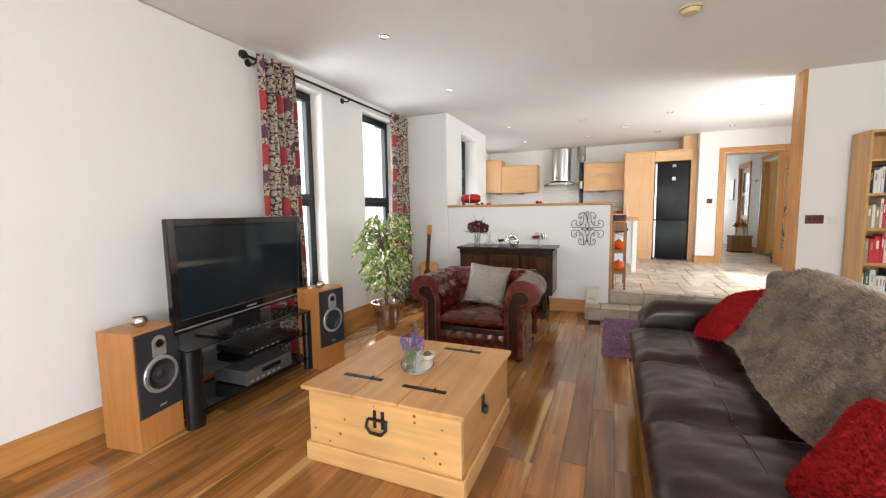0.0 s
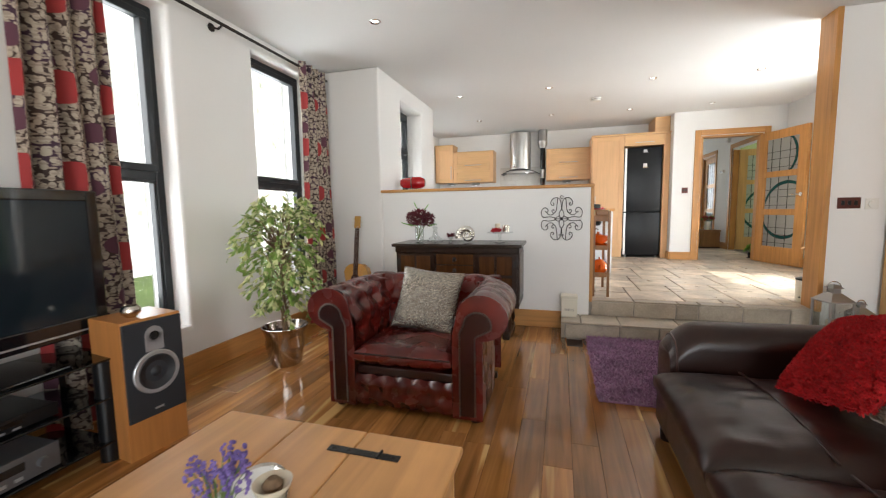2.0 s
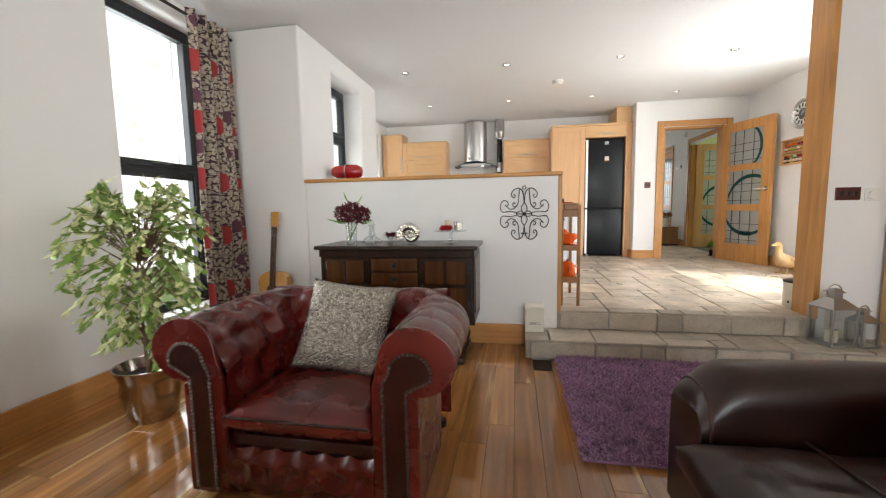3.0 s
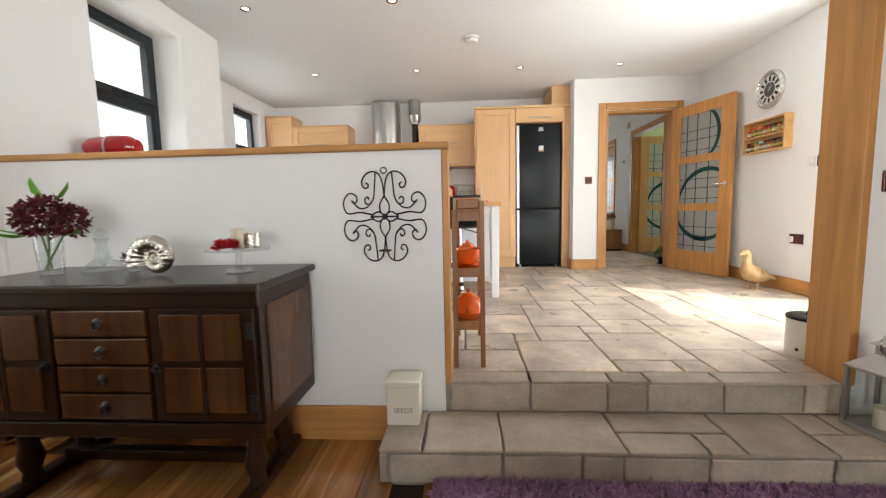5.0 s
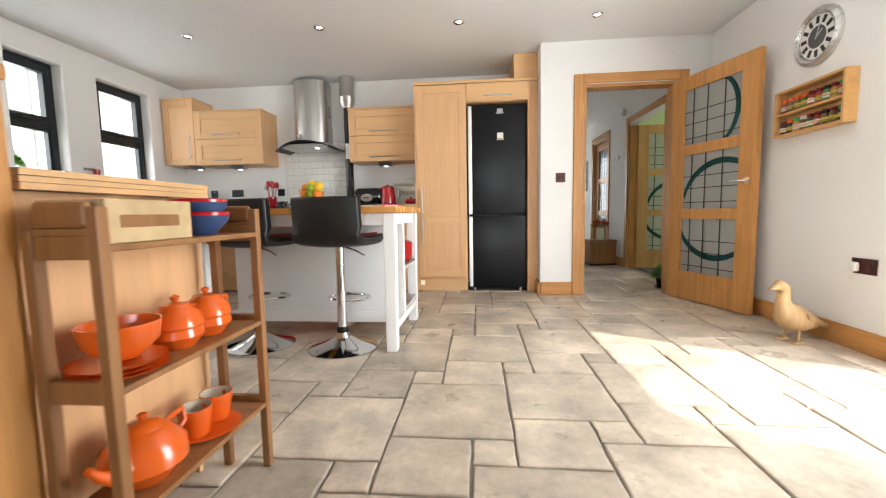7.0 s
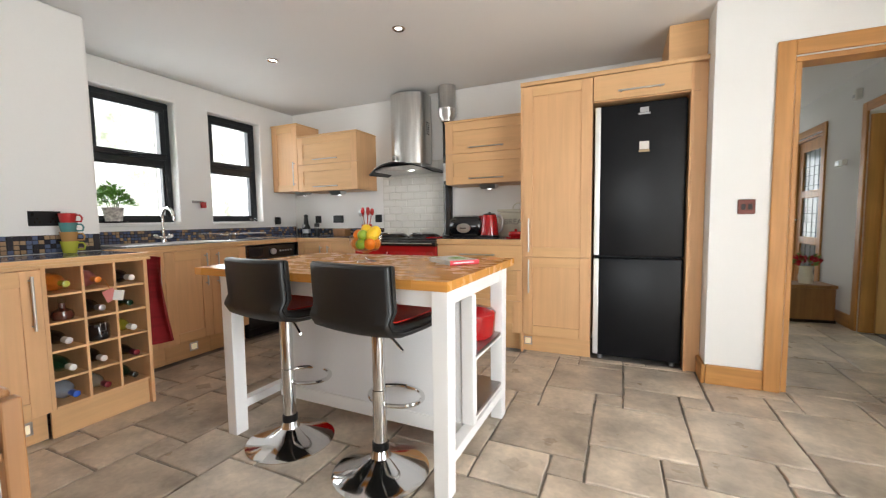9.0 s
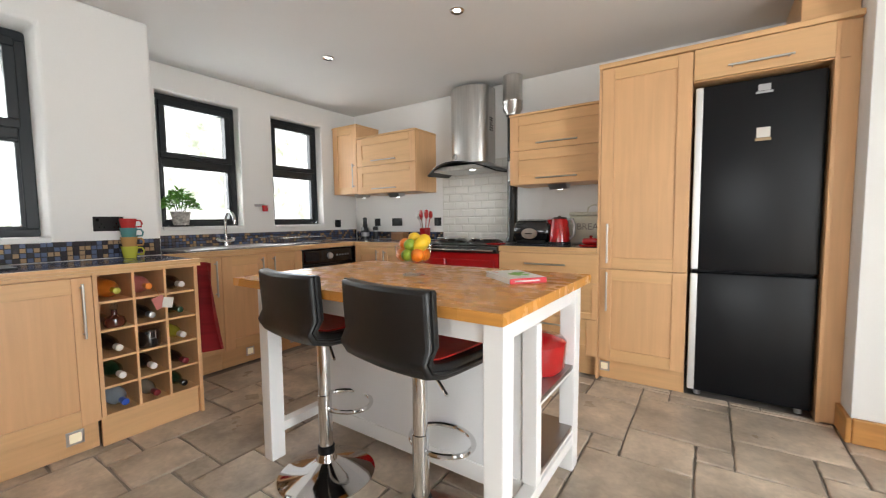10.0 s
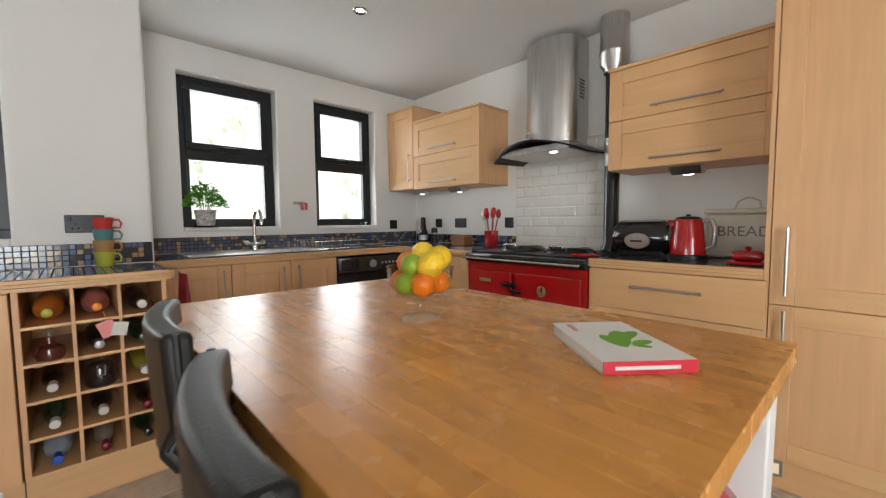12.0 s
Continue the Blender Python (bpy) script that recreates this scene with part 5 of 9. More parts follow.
for sx in (-1, 1):
    x = sx * 0.5
    tl = slab("trestle_foot", (x - 0.035, -0.22, 0), (x + 0.035, 0.2, 0.05), DARKOAK, sb, 0.012)
    slab("trestle_cap", (x - 0.03, -0.18, 0.25), (x + 0.03, 0.18, 0.288), DARKOAK, sb, 0.008)
    for y in (-0.1, 0.1):
        turned("baluster", [(0, 0.05), (0.035, 0.05), (0.03, 0.08), (0.045, 0.13), (0.03, 0.19), (0.036, 0.25), (0, 0.25)], DARKOAK, sb, Matrix.Translation((x, y, 0)), 18)
slab("stretcher", (-0.46, -0.02, 0.06), (0.46, 0.02, 0.11), DARKOAK, sb, 0.006)

# things on the sideboard
SZ = 0.8505
vs_ = thing("flower_vase", -1.55, 4.86, SZ, 0, "clear glass vase with dark red hydrangea heads", "flowers")
vase_glass(vs_, [(0, 0), (0.035, 0), (0.04, 0.008), (0.048, 0.16), (0.045, 0.16), (0.037, 0.01), (0, 0.01)])
bm, bl, bst = bmesh.new(), bmesh.new(), bmesh.new()
rng = random.Random(41)
for c, rad in (((0.02, -0.02, 0.235), 0.085), ((-0.06, 0.01, 0.225), 0.07), ((0.08, 0.02, 0.215), 0.065)):
    tube(bst, [(rng.uniform(-0.02, 0.02), rng.uniform(-0.02, 0.02), 0.02), (c[0] * 0.4, c[1] * 0.4, 0.12), c], 0.004, 5)
    for k in range(330):
        d = Vector((rng.gauss(0, 1), rng.gauss(0, 1), rng.gauss(0.2, 1))).normalized()
        leaf(bm, Vector(c) + d * rad * rng.uniform(0.72, 0.98), d * 0.5 + Vector((rng.gauss(0, 0.9), rng.gauss(0, 0.9), rng.gauss(0, 0.9))), 0.026, rng.uniform(-3, 3))
for p, d in (((-0.08, -0.02, 0.17), (-1, -0.3, 0.15)), ((0.1, -0.02, 0.16), (1, -0.4, 0.1)), ((0, 0, 0.3), (-0.4, 0, 0.6)), ((0.03, 0, 0.29), (0.5, 0.1, 0.5)), ((-0.02, -0.05, 0.16), (-0.3, -1, 0.1))):
    leaf(bl, Vector(p), Vector(d), 0.11, 0.2)
part("petals", bm, DARKRED, vs_)
part("leaves", bl, GREENLEAF, vs_)
part("stems", bst, STEM, vs_)
dc = thing("glass_decanter", -1.42, 4.96, SZ, 0, "clear glass decanter on the sideboard", "decanter")
vase_glass(dc, [(0, 0), (0.075, 0), (0.08, 0.01), (0.03, 0.05), (0.02, 0.12), (0.03, 0.14), (0.026, 0.14), (0.016, 0.12), (0.02, 0.05), (0, 0.012)])
vase_glass(dc, [(0, 0.142), (0.02, 0.146), (0.024, 0.165), (0, 0.185)])
bo = thing("flower_bowl", -1.25, 4.92, SZ, 0, "small footed glass bowl with a dark red bloom", "bowl")
vase_glass(bo, [(0, 0), (0.022, 0), (0.024, 0.006), (0.012, 0.014), (0.03, 0.05), (0.027, 0.05), (0.008, 0.018), (0, 0.016)])
bm = bmesh.new()
for k in range(40):
    a = rng.uniform(0, 6.28)
    leaf(bm, Vector((0.012 * math.cos(a), 0.012 * math.sin(a), 0.045)), Vector((math.cos(a), math.sin(a), rng.uniform(0.05, 1.4))), 0.045, rng.uniform(-0.4, 0.4))
part("bloom", bm, DARKRED, bo)
am = thing("ammonite_ornament", -1.06, 4.81, SZ, 0, "silver ammonite shell ornament on the sideboard", "ornament")
am.scale = (1.35, 1.35, 1.35)
bm = bmesh.new()
pts, rad = [], []
for k in range(150):
    a = k / 149 * 2.35 * 2 * math.pi
    r = 0.008 * math.exp(0.135 * a)
    pts.append((r * math.cos(a + 1.29), 0, r * math.sin(a + 1.29) + 0.062))
    rad.append(max(0.004, r * 0.47) * (1 + 0.07 * math.sin(k * 1.9)))
low = min(p[2] - q for p, q in zip(pts, rad))
tube(bm, [(x, y, z - low) for x, y, z in pts], rad, 14)
part("shell", bm, SILVERLEAF, am, smooth=True, angle=80)
ck = thing("cake_stand", -0.76, 4.87, SZ, 0, "footed glass cake stand on the sideboard", "cake stand")
vase_glass(ck, [(0, 0), (0.055, 0), (0.05, 0.008), (0.012, 0.02), (0.012, 0.07), (0.02, 0.08), (0.118, 0.086), (0.12, 0.094), (0.02, 0.09), (0, 0.09)], 40)
rs = thing("fabric_rose", -0.79, 4.84, SZ + 0.0945, 0, "red fabric rose lying on the cake stand", "flower")
bm = bmesh.new()
for k in range(60):
    a = rng.uniform(0, 6.28)
    leaf(bm, Vector((0.015 * math.cos(a), 0.015 * math.sin(a), 0.002)), Vector((math.cos(a), math.sin(a), rng.uniform(0.05, 1.4))), 0.046, rng.uniform(-0.4, 0.4))
part("petals", bm, REDPETAL, rs)
cd = thing("pillar_candle", -0.79, 4.925, SZ + 0.0945, 0, "cream pillar candle on the cake stand", "candle")
turned("wax", [(0, 0), (0.024, 0), (0.024, 0.075), (0.018, 0.07), (0, 0.068)], CREAMGLAZE, cd)
rod("wick", [(0, 0, 0.068), (0.001, 0, 0.078)], 0.001, BLACK, cd, seg=4)
mg = thing("silvered_votive", -0.705, 4.88, SZ + 0.0945, 0, "crackled silver glass votive on the cake stand", "candle holder")
turned("glass", [(0, 0), (0.03, 0), (0.034, 0.06), (0.03, 0.06), (0.026, 0.004), (0, 0.004)], SILVERLEAF, mg)

# scrolled iron wall ornament
si = thing("iron_wall_scroll", -0.213, HY - 0.012, 1.055, 0, "black wrought-iron scroll ornament on the half wall", "wall ornament")


def flowing(pts, n=6):
    """A smooth line through points."""
    p = [Vector(q) for q in pts]
    p = [2 * p[0] - p[1], *p, 2 * p[-1] - p[-2]]
    out = []
    for a, b, c, d in zip(p, p[1:], p[2:], p[3:]):
        for k in range(n):
            t = k / n
            out.append(0.5 * (2 * b + (c - a) * t + (2 * a - 5 * b + 4 * c - d) * t * t + (3 * b - a - 3 * c + d) * t ** 3))
    return out + [p[-2]]


CROWN = [(0, 0.42), (0.03, 0.72), (0.1, 0.92), (0.25, 1.0), (0.42, 0.95), (0.53, 0.8), (0.5, 0.66), (0.41, 0.64), (0.38, 0.72), (0.44, 0.76)]
HANGER = [(0.2, 0.97), (0.23, 0.65), (0.26, 0.42), (0.34, 0.29), (0.45, 0.3), (0.47, 0.4), (0.4, 0.44), (0.37, 0.38)]
WING = [(0.3, 0.05), (0.6, 0.1), (0.9, 0.08), (1.0, 0.24), (0.97, 0.42), (0.84, 0.53), (0.7, 0.48), (0.67, 0.36), (0.75, 0.31), (0.8, 0.37)]
BRIDGE = [(0.26, 0.4), (0.42, 0.22), (0.62, 0.2), (0.8, 0.37)]
UPRIGHT_PETAL = [(0, 0), (0.1, 0.12), (0.11, 0.28), (0, 0.46)]
LEVEL_PETAL = [(0, 0), (0.12, 0.1), (0.22, 0.09), (0.34, 0)]
for sx in (-1, 1):
    for sz in (-1, 1):
        for nm, pts in (("crown_scroll", CROWN), ("hanger_scroll", HANGER), ("wing_scroll", WING), ("bridge_bar", BRIDGE), ("petal", UPRIGHT_PETAL), ("petal", LEVEL_PETAL)):
            rod(nm, flowing([(x * 0.185 * sx, 0, z * 0.2 * sz) for x, z in pts]), 0.0036, IRON, si, seg=6)
rod("cross_bar", [(-0.06, 0, 0), (0.06, 0, 0)], 0.0036, IRON, si, seg=6)
slab("candle_cup", (-0.025, -0.03, -0.155), (0.025, 0.006, -0.148), IRON, si, 0.002)
turned("boss", [(0, 0), (0.014, 0), (0.009, 0.008), (0, 0.01)], IRON, si, pose(0, 0, 0, 90, 0, 0), 12)
bm = bmesh.new()
tube(bm, [(0.013 * math.cos(a), 0.006, 0.205 + 0.013 * math.sin(a)) for a in [2 * math.pi * i / 14 for i in range(14)]], 0.003, 5, True)
part("hanging_ring", bm, IRON, si)

# tin of seeds on the lower step
sd = thing("seed_tin", -0.135, 5.035, 0.146, 0, "cream enamel seed tin standing on the stone step", "tin")
slab("tin", (-0.072, -0.06, 0), (0.072, 0.06, 0.17), CREAM, sd, 0.006)
slab("lid", (-0.076, -0.064, 0.17), (0.076, 0.064, 0.2), CREAM, sd, 0.006)
label_text("lettering", "SEEDS", 0.031, pose(0.0, -0.0606, 0.068, 90, 0, 0), LABELGREY, sd)


def lantern(x, y, s):
    l = thing("candle_lantern", x, y, 0.146, 12, "weathered silver candle lantern with glass sides on the step", "lantern", "lanterns on the step")
    w = 0.083 * s
    slab("base", (-w * 1.1, -w * 1.1, 0), (w * 1.1, w * 1.1, 0.016), DULLSTEEL, l, 0.003)
    for sx in (-1, 1):
        for sy in (-1, 1):
            slab("corner_post", (sx * w - 0.007, sy * w - 0.007, 0.016), (sx * w + 0.007, sy * w + 0.007, 0.25 * s), DULLSTEEL, l, 0.001)
        p = slab("pane", (sx * w - 0.001, -w + 0.007, 0.018), (sx * w + 0.001, w - 0.007, 0.25 * s - 0.002), CLEAR, l, 0)
        p.visible_shadow = False
        p = slab("pane", (-w + 0.007, sx * w - 0.001, 0.018), (w - 0.007, sx * w + 0.001, 0.25 * s - 0.002), CLEAR, l, 0)
        p.visible_shadow = False
    slab("eave", (-w * 1.12, -w * 1.12, 0.25 * s), (w * 1.12, w * 1.12, 0.25 * s + 0.012), DULLSTEEL, l, 0.003)
    bm = bmesh.new()
    z = 0.25 * s + 0.012
    lathe(bm, [(w * 1.5, z), (w * 0.6, z + 0.055 * s), (w * 0.5, z + 0.055 * s), (w * 0.5, z + 0.09 * s), (w * 0.75, z + 0.095 * s), (w * 0.3, z + 0.12 * s), (0, z + 0.125 * s)], 4, pose(0, 0, 0, 0, 0, 45))
    part("roof", bm, DULLSTEEL, l)
    bm = bmesh.new()
    tube(bm, [(0.05 * s * math.cos(a), 0, z + 0.10 * s + 0.045 * s * math.sin(a)) for a in [2 * math.pi * i / 22 for i in range(22)]], 0.004, 6, True)
    part("carrying_ring", bm, CHROME, l, smooth=True)
    turned("candle", [(0, 0.017), (0.034 * s, 0.017), (0.034 * s, 0.1 * s), (0.02 * s, 0.095 * s), (0, 0.095 * s)], CREAMGLAZE, l)


lantern(1.83, 4.975, 1.0)
lantern(1.99, 4.95, 0.66)

# controls on the wing wall
def plate(name, m, w, h, material, label, rows=3, round_dial=False):
    p = thing(name, 0, 0, 0, 0, label, "wall control")
    p.matrix_world = m
    slab("plate", (-w / 2, -0.009, -h / 2), (w / 2, 0, h / 2), material, p, 0.003)
    if round_dial:
        turned("dial", [(0, 0), (h * 0.34, 0), (h * 0.32, 0.012), (0, 0.014)], WHITEPLASTIC, p, Matrix.Translation((0, -0.009, 0)) @ pose(0, 0, 0, 90, 0, 0), 28)
    else:
        for k in range(rows):
            x = (k - (rows - 1) / 2) * w / (rows + 0.6)
            slab("rocker", (x - 0.011, -0.0145, -0.018), (x + 0.011, -0.009, 0.018), BLACK, p, 0.003)
    return p


BRONZE = mat("bronze_plate", (0.10, 0.035, 0.028), 0.3, 0.7)
plate("light_switch", pose(1.957, HY, 1.16), 0.148, 0.088, BRONZE, "triple bronze light switch on the white wall", 3)
plate("room_thermostat", pose(2.10, HY, 1.15), 0.085, 0.085, WHITEPLASTIC, "white room thermostat dial on the wall", 0, True)

# bookcase against the wing wall
bc = thing("oak_bookcase", 2.19, 5.09, 0, 0, "pale oak open bookcase part filled with books", "bookcase")
slab("side", (0, -0.3, 0), (0.025, 0, 1.97), OAKSHELF, bc, 0.002)
slab("side", (0.875, -0.3, 0), (0.9, 0, 1.97), OAKSHELF, bc, 0.002)
slab("back_board", (0.025, -0.012, 0.06), (0.875, -0.004, 1.95), OAKSHELF, bc, 0)
levels = [0.08, 0.42, 0.74, 1.06, 1.38, 1.69]
for z in levels + [1.945]:
    slab("shelf", (0.0255, -0.295, z), (0.8745, -0.013, z + 0.024), OAKSHELF, bc, 0.002)
rng = random.Random(7)
BOOKMATS = [BOOKWHITE, BOOKRED, BOOKBLUE, BOOKBLACK, BOOKTAN, BOOKGREEN, PAPER]
for z in levels[:5]:
    x = 0.03
    while x < 0.62:
        w, h, d = rng.uniform(0.016, 0.042), rng.uniform(0.19, 0.27), rng.uniform(0.15, 0.2)
        b = thing("book", 2.19 + x, 5.09 - 0.28, z + 0.0245, 0, "upright hardback book on the oak bookcase", "book", "books on the bookcase")
        slab("cover", (0, 0, 0), (w, d, h), rng.choice(BOOKMATS), b, 0.002)
        slab("title_bar", (w * 0.3, -0.0008, h * 0.55), (w * 0.7, 0, h * 0.85), rng.choice([BOOKTAN, BOOKWHITE, SILVER]), b, 0)
        x += w + rng.uniform(0.001, 0.004)


# ceiling fittings
def spot(x, y):
    s = thing("recessed_spotlight", x, y, TOP, 0, "small chrome recessed ceiling spotlight", "spotlight", "recessed ceiling spotlights")
    turned("ring", [(0.043, 0.0), (0.045, -0.003), (0.038, -0.008), (0.031, -0.006), (0.024, -0.001)], CHROME, s, None, 28)
    turned("lamp", [(0.024, -0.0012), (0.012, -0.004), (0, -0.004)], DIFFUSER_S, s, None, 20)


for x, y in ((-1.60, 2.72), (-1.65, 4.21), (-1.52, 6.46), (-0.38, 6.46), (0.79, 6.49), (1.88, 6.54), (-1.555, 7.965), (-0.385, 7.953), (0.775, 8.0), (1.874, 8.015)):
    spot(x, y)
for x, y, m_ in ((0.52, 3.20, YELLOWED), (0.226, 7.17, WHITEPLASTIC)):
    s = thing("smoke_detector", x, y, TOP, 0, "round plastic smoke detector on the ceiling", "smoke detector")
    turned("base", [(0, 0), (0.07, 0), (0.07, -0.012), (0, -0.012)], m_, s, None, 32)
    turned("cover", [(0.062, -0.012), (0.06, -0.028), (0.045, -0.042), (0, -0.044)], m_, s, None, 32)
    turned("vent_ring", [(0.0635, -0.016), (0.0635, -0.02)], BLACK, s, None, 32)


# ================= kitchen =================
WT = K + 0.905      # worktop height


def bar_handle(parent, p, q, off):
    """A steel bar handle between two points, standing off the door by the vector off."""
    p, q, off = Vector(p), Vector(q), Vector(off)
    d = (q - p).normalized()
    h = rod("handle", [p - d * 0.02 + off, q + d * 0.02 + off], 0.006, STEEL, parent, "brushed steel bar handle", 10)
    for e in (p, q):
        rod("handle_post", [e, e + off], 0.0045, STEEL, h, seg=8)
    return h


def shaker(name, parent, w, h, m, handle=None, drawer=False):
    """A shaker front w wide and h high in its own x and z, facing -y; handle: two points on its face."""
    f = new(name)
    f.parent = parent
    f.matrix_basis = m
    if drawer and h < 0.2:
        slab("panel", (0, -0.018, 0), (w, 0.004, h), BEECH_H, f, 0.003)
        (x0, z0), (x1, z1) = handle
        bar_handle(f, (x0, -0.018, z0), (x1, -0.018, z1), (0, -0.03, 0))
        return f
    r = 0.075 if h > 0.25 else 0.042
    slab("panel", (r - 0.002, -0.008, r - 0.002), (w - r + 0.002, 0.004, h - r + 0.002), BEECH_H if drawer else BEECH, f, 0)
    for lo, hi, mt in (((0, -0.018, 0), (r, 0.004, h), BEECH), ((w - r, -0.018, 0), (w, 0.004, h), BEECH), ((r, -0.018, 0), (w - r, 0.004, r), BEECH_H), ((r, -0.018, h - r), (w - r, 0.004, h), BEECH_H)):
        slab("rail" if mt is BEECH_H else "stile", lo, hi, mt, f, 0.0025)
    if handle:
        (x0, z0), (x1, z1) = handle
        bar_handle(f, (x0, -0.018, z0), (x1, -0.018, z1), (0, -0.03, 0))
    return f


def unit(name, x, y, rz, w, d, h, label, fronts, plinth=True, category="cabinet", group="fitted kitchen units"):
    """A base unit: its own x along the front, -y towards the room. fronts: rows of (x, z, w, h, handle, drawer)."""
    u = thing(name, x, y, K, rz, label, category, group)
    z0 = 0.145 if plinth else 0.0
    slab("carcass", (0.001, 0.004, z0), (w - 0.001, d, h), BEECH, u, 0.001)
    if plinth:
        slab("plinth", (0.001, 0.045, 0.002), (w - 0.001, 0.062, z0), BEECH_H, u, 0.001)
    for fx, fz, fw, fh, hd, dr in fronts:
        shaker("drawer_front" if dr else "door", u, fw - 0.003, fh - 0.003, Matrix.Translation((fx + 0.0015, 0, fz + 0.0015)), hd, dr)
    return u


CH = 0.865   # carcass height under the worktop
# wine-rack side, facing east: own x runs north
vh = lambda x, z: ((x, z), (x, z + 0.22))
for i, y in enumerate((5.47, 5.97)):
    unit("base_cabinet", -1.55, y, 90, 0.5, 0.5, CH, "beech shaker base cabinet with a steel bar handle", [(0, 0.15, 0.5, 0.71, vh(0.455, 0.44), False)])
wr = thing("wine_rack_unit", -1.55, 6.475, K, 90, "beech wine rack of fifteen pigeonholes holding bottles", "wine rack")
slab("plinth", (0, 0.012, 0.002), (0.445, 0.03, 0.155), BEECH_H, wr, 0.001)
slab("back_panel", (0.001, 0.49, 0.155), (0.463, 0.5, CH), BEECH, wr, 0.001)
slab("side", (0, 0, 0.155), (0.018, 0.49, CH), BEECH, wr, 0.001)
slab("end_panel", (0.447, -0.012, 0.002), (0.466, 0.5, CH), BEECH, wr, 0.002)
hx = [0.018 + 0.143 * i for i in range(4)]
hz = [0.155 + 0.142 * j for j in range(6)]
for x in hx[1:3]:
    slab("upright", (x - 0.006, -0.004, 0.155), (x + 0.006, 0.49, CH), BEECH, wr, 0.001)
for z in hz:
    slab("shelf", (0.0182, -0.002, z - 0.006), (0.4468, 0.488, z + 0.006), BEECH_H, wr, 0.001)


def bottle(x, z, body, cap, r=0.038, long=0.3, out=0.02, label="dark wine bottle lying in the wine rack"):
    """Lies with its neck towards the room; x, z in the rack."""
    b = thing("bottle", -1.55, 6.475 + x, K + z + 0.0065 + r, 0, label, "bottle", "bottles in the wine rack")
    turn = pose(0, 0, 0, 0, 90, 0)
    s = long - 0.3
    turned("glass", [(0, -0.32), (r, -0.315), (r, -0.12 - s), (r * 0.8, -0.085 - s), (0.016, -0.05), (0.014, -0.0)], body, b, Matrix.Translation((out, 0, 0)) @ turn, 22)
    turned("capsule", [(0.0155, -0.045), (0.0162, 0.0), (0.0165, 0.012), (0.014, 0.014), (0, 0.014)], cap, b, Matrix.Translation((out, 0, 0)) @ turn, 16)


cols = [(a + b) / 2 for a, b in zip(hx, hx[1:])]
BOT = [  # from the bottom row up: body, cap, radius, label
    [(FOIL_B, BLUECAP, 0.045, "clear plastic water bottle with a blue cap in the rack"), (mat("clear_spirit", (0.30, 0.27, 0.22), 0.08, coat=0.5), FOIL_R, 0.036, "clear bottle with a red cap in the rack"), (BOTTLEGREEN, BOTTLEDARK, 0.036, "green bottle lying in the wine rack")],
    [(BOTTLEGREEN, FOIL_W, 0.04, "green wine bottle with a white cap"), (BOTTLEDARK, FOIL_W, 0.038, "dark bottle with a white collar in the rack"), (BOTTLEDARK, FOIL_R, 0.03, "slim dark red bottle in the rack")],
    [(BOTTLEDARK, FOIL_W, 0.036, "dark red wine bottle with a pale cap"), None, (FOIL_Y, FOIL_W, 0.036, "yellow-green oil bottle lying in the rack")],
    [None, (BOTTLEDARK, SILVER, 0.036, "dark bottle with a silver cap in the rack"), (BOTTLEGREEN, BOTTLEGREEN, 0.034, "green bottle lying deep in the rack")],
    [(FOIL_O, FOIL_Y, 0.046, "orange foil sparkling wine bottle in the rack"), (FOIL_P, FOIL_O, 0.046, "pink foil sparkling wine bottle with a gift tag"), (BOTTLEDARK, FOIL_W, 0.04, "dark bottle with a white cap in the rack")],
]
for j, row in enumerate(BOT):
    for i, b in enumerate(row):
        if b:
            bottle(cols[i], hz[j], b[0], b[1], b[2], 0.3, (0.012, 0.0, -0.02)[(i + j) % 3], b[3])
jr = thing("clip_jar", -1.60, 6.475 + cols[1], K + hz[2] + 0.007, 0, "dark preserve jar with a wire clip in the rack", "jar")
turned("glass", [(0, 0), (0.048, 0), (0.052, 0.01), (0.052, 0.07), (0.045, 0.085), (0, 0.085)], BOTTLEDARK, jr)
turned("lid", [(0, 0.087), (0.047, 0.087), (0.047, 0.097), (0.03, 0.105), (0, 0.105)], CLEAR, jr)
rod("wire_clip", [(0.053, -0.012, 0.09), (0.056, -0.012, 0.05), (0.056, 0.012, 0.05), (0.053, 0.012, 0.09)], 0.002, STEEL, jr)
dcr = thing("spirit_decanter", -1.60, 6.475 + cols[0], K + hz[3] + 0.007, 0, "squat glass decanter with a stopper in the rack", "decanter")
turned("flask", [(0, 0), (0.04, 0), (0.048, 0.02), (0.04, 0.045), (0.014, 0.06), (0.012, 0.085), (0, 0.085)], mat("port_glass", (0.08, 0.02, 0.012), 0.05, coat=0.6), dcr)
turned("stopper", [(0, 0.085), (0.016, 0.086), (0.016, 0.108), (0.01, 0.118), (0, 0.118)], CLEAR, dcr)
tg = thing("gift_tag", -1.512, 6.475 + cols[1] + 0.03, K + hz[4] - 0.035, 0, "pink and white gift tag hanging from a bottle", "tag")
slab("card", (0, -0.03, -0.03), (0.002, 0.025, 0.035), FOIL_P, tg, 0.001, at=pose(0, 0, 0, 20, 0, 0))
slab("card", (0.003, 0.01, -0.025), (0.005, 0.06, 0.03), FOIL_W, tg, 0.001, at=pose(0, 0, 0, -12, 0, 0))
rod("string", [(0.002, 0, 0.03), (-0.012, -0.02, 0.09)], 0.001, FOIL_O, tg, seg=4)
tw = thing("tartan_towel", -1.80, 6.967, K + 0.35, 0, "red tartan kitchen towel hanging at the cabinet end", "towel")
bm = bmesh.new()
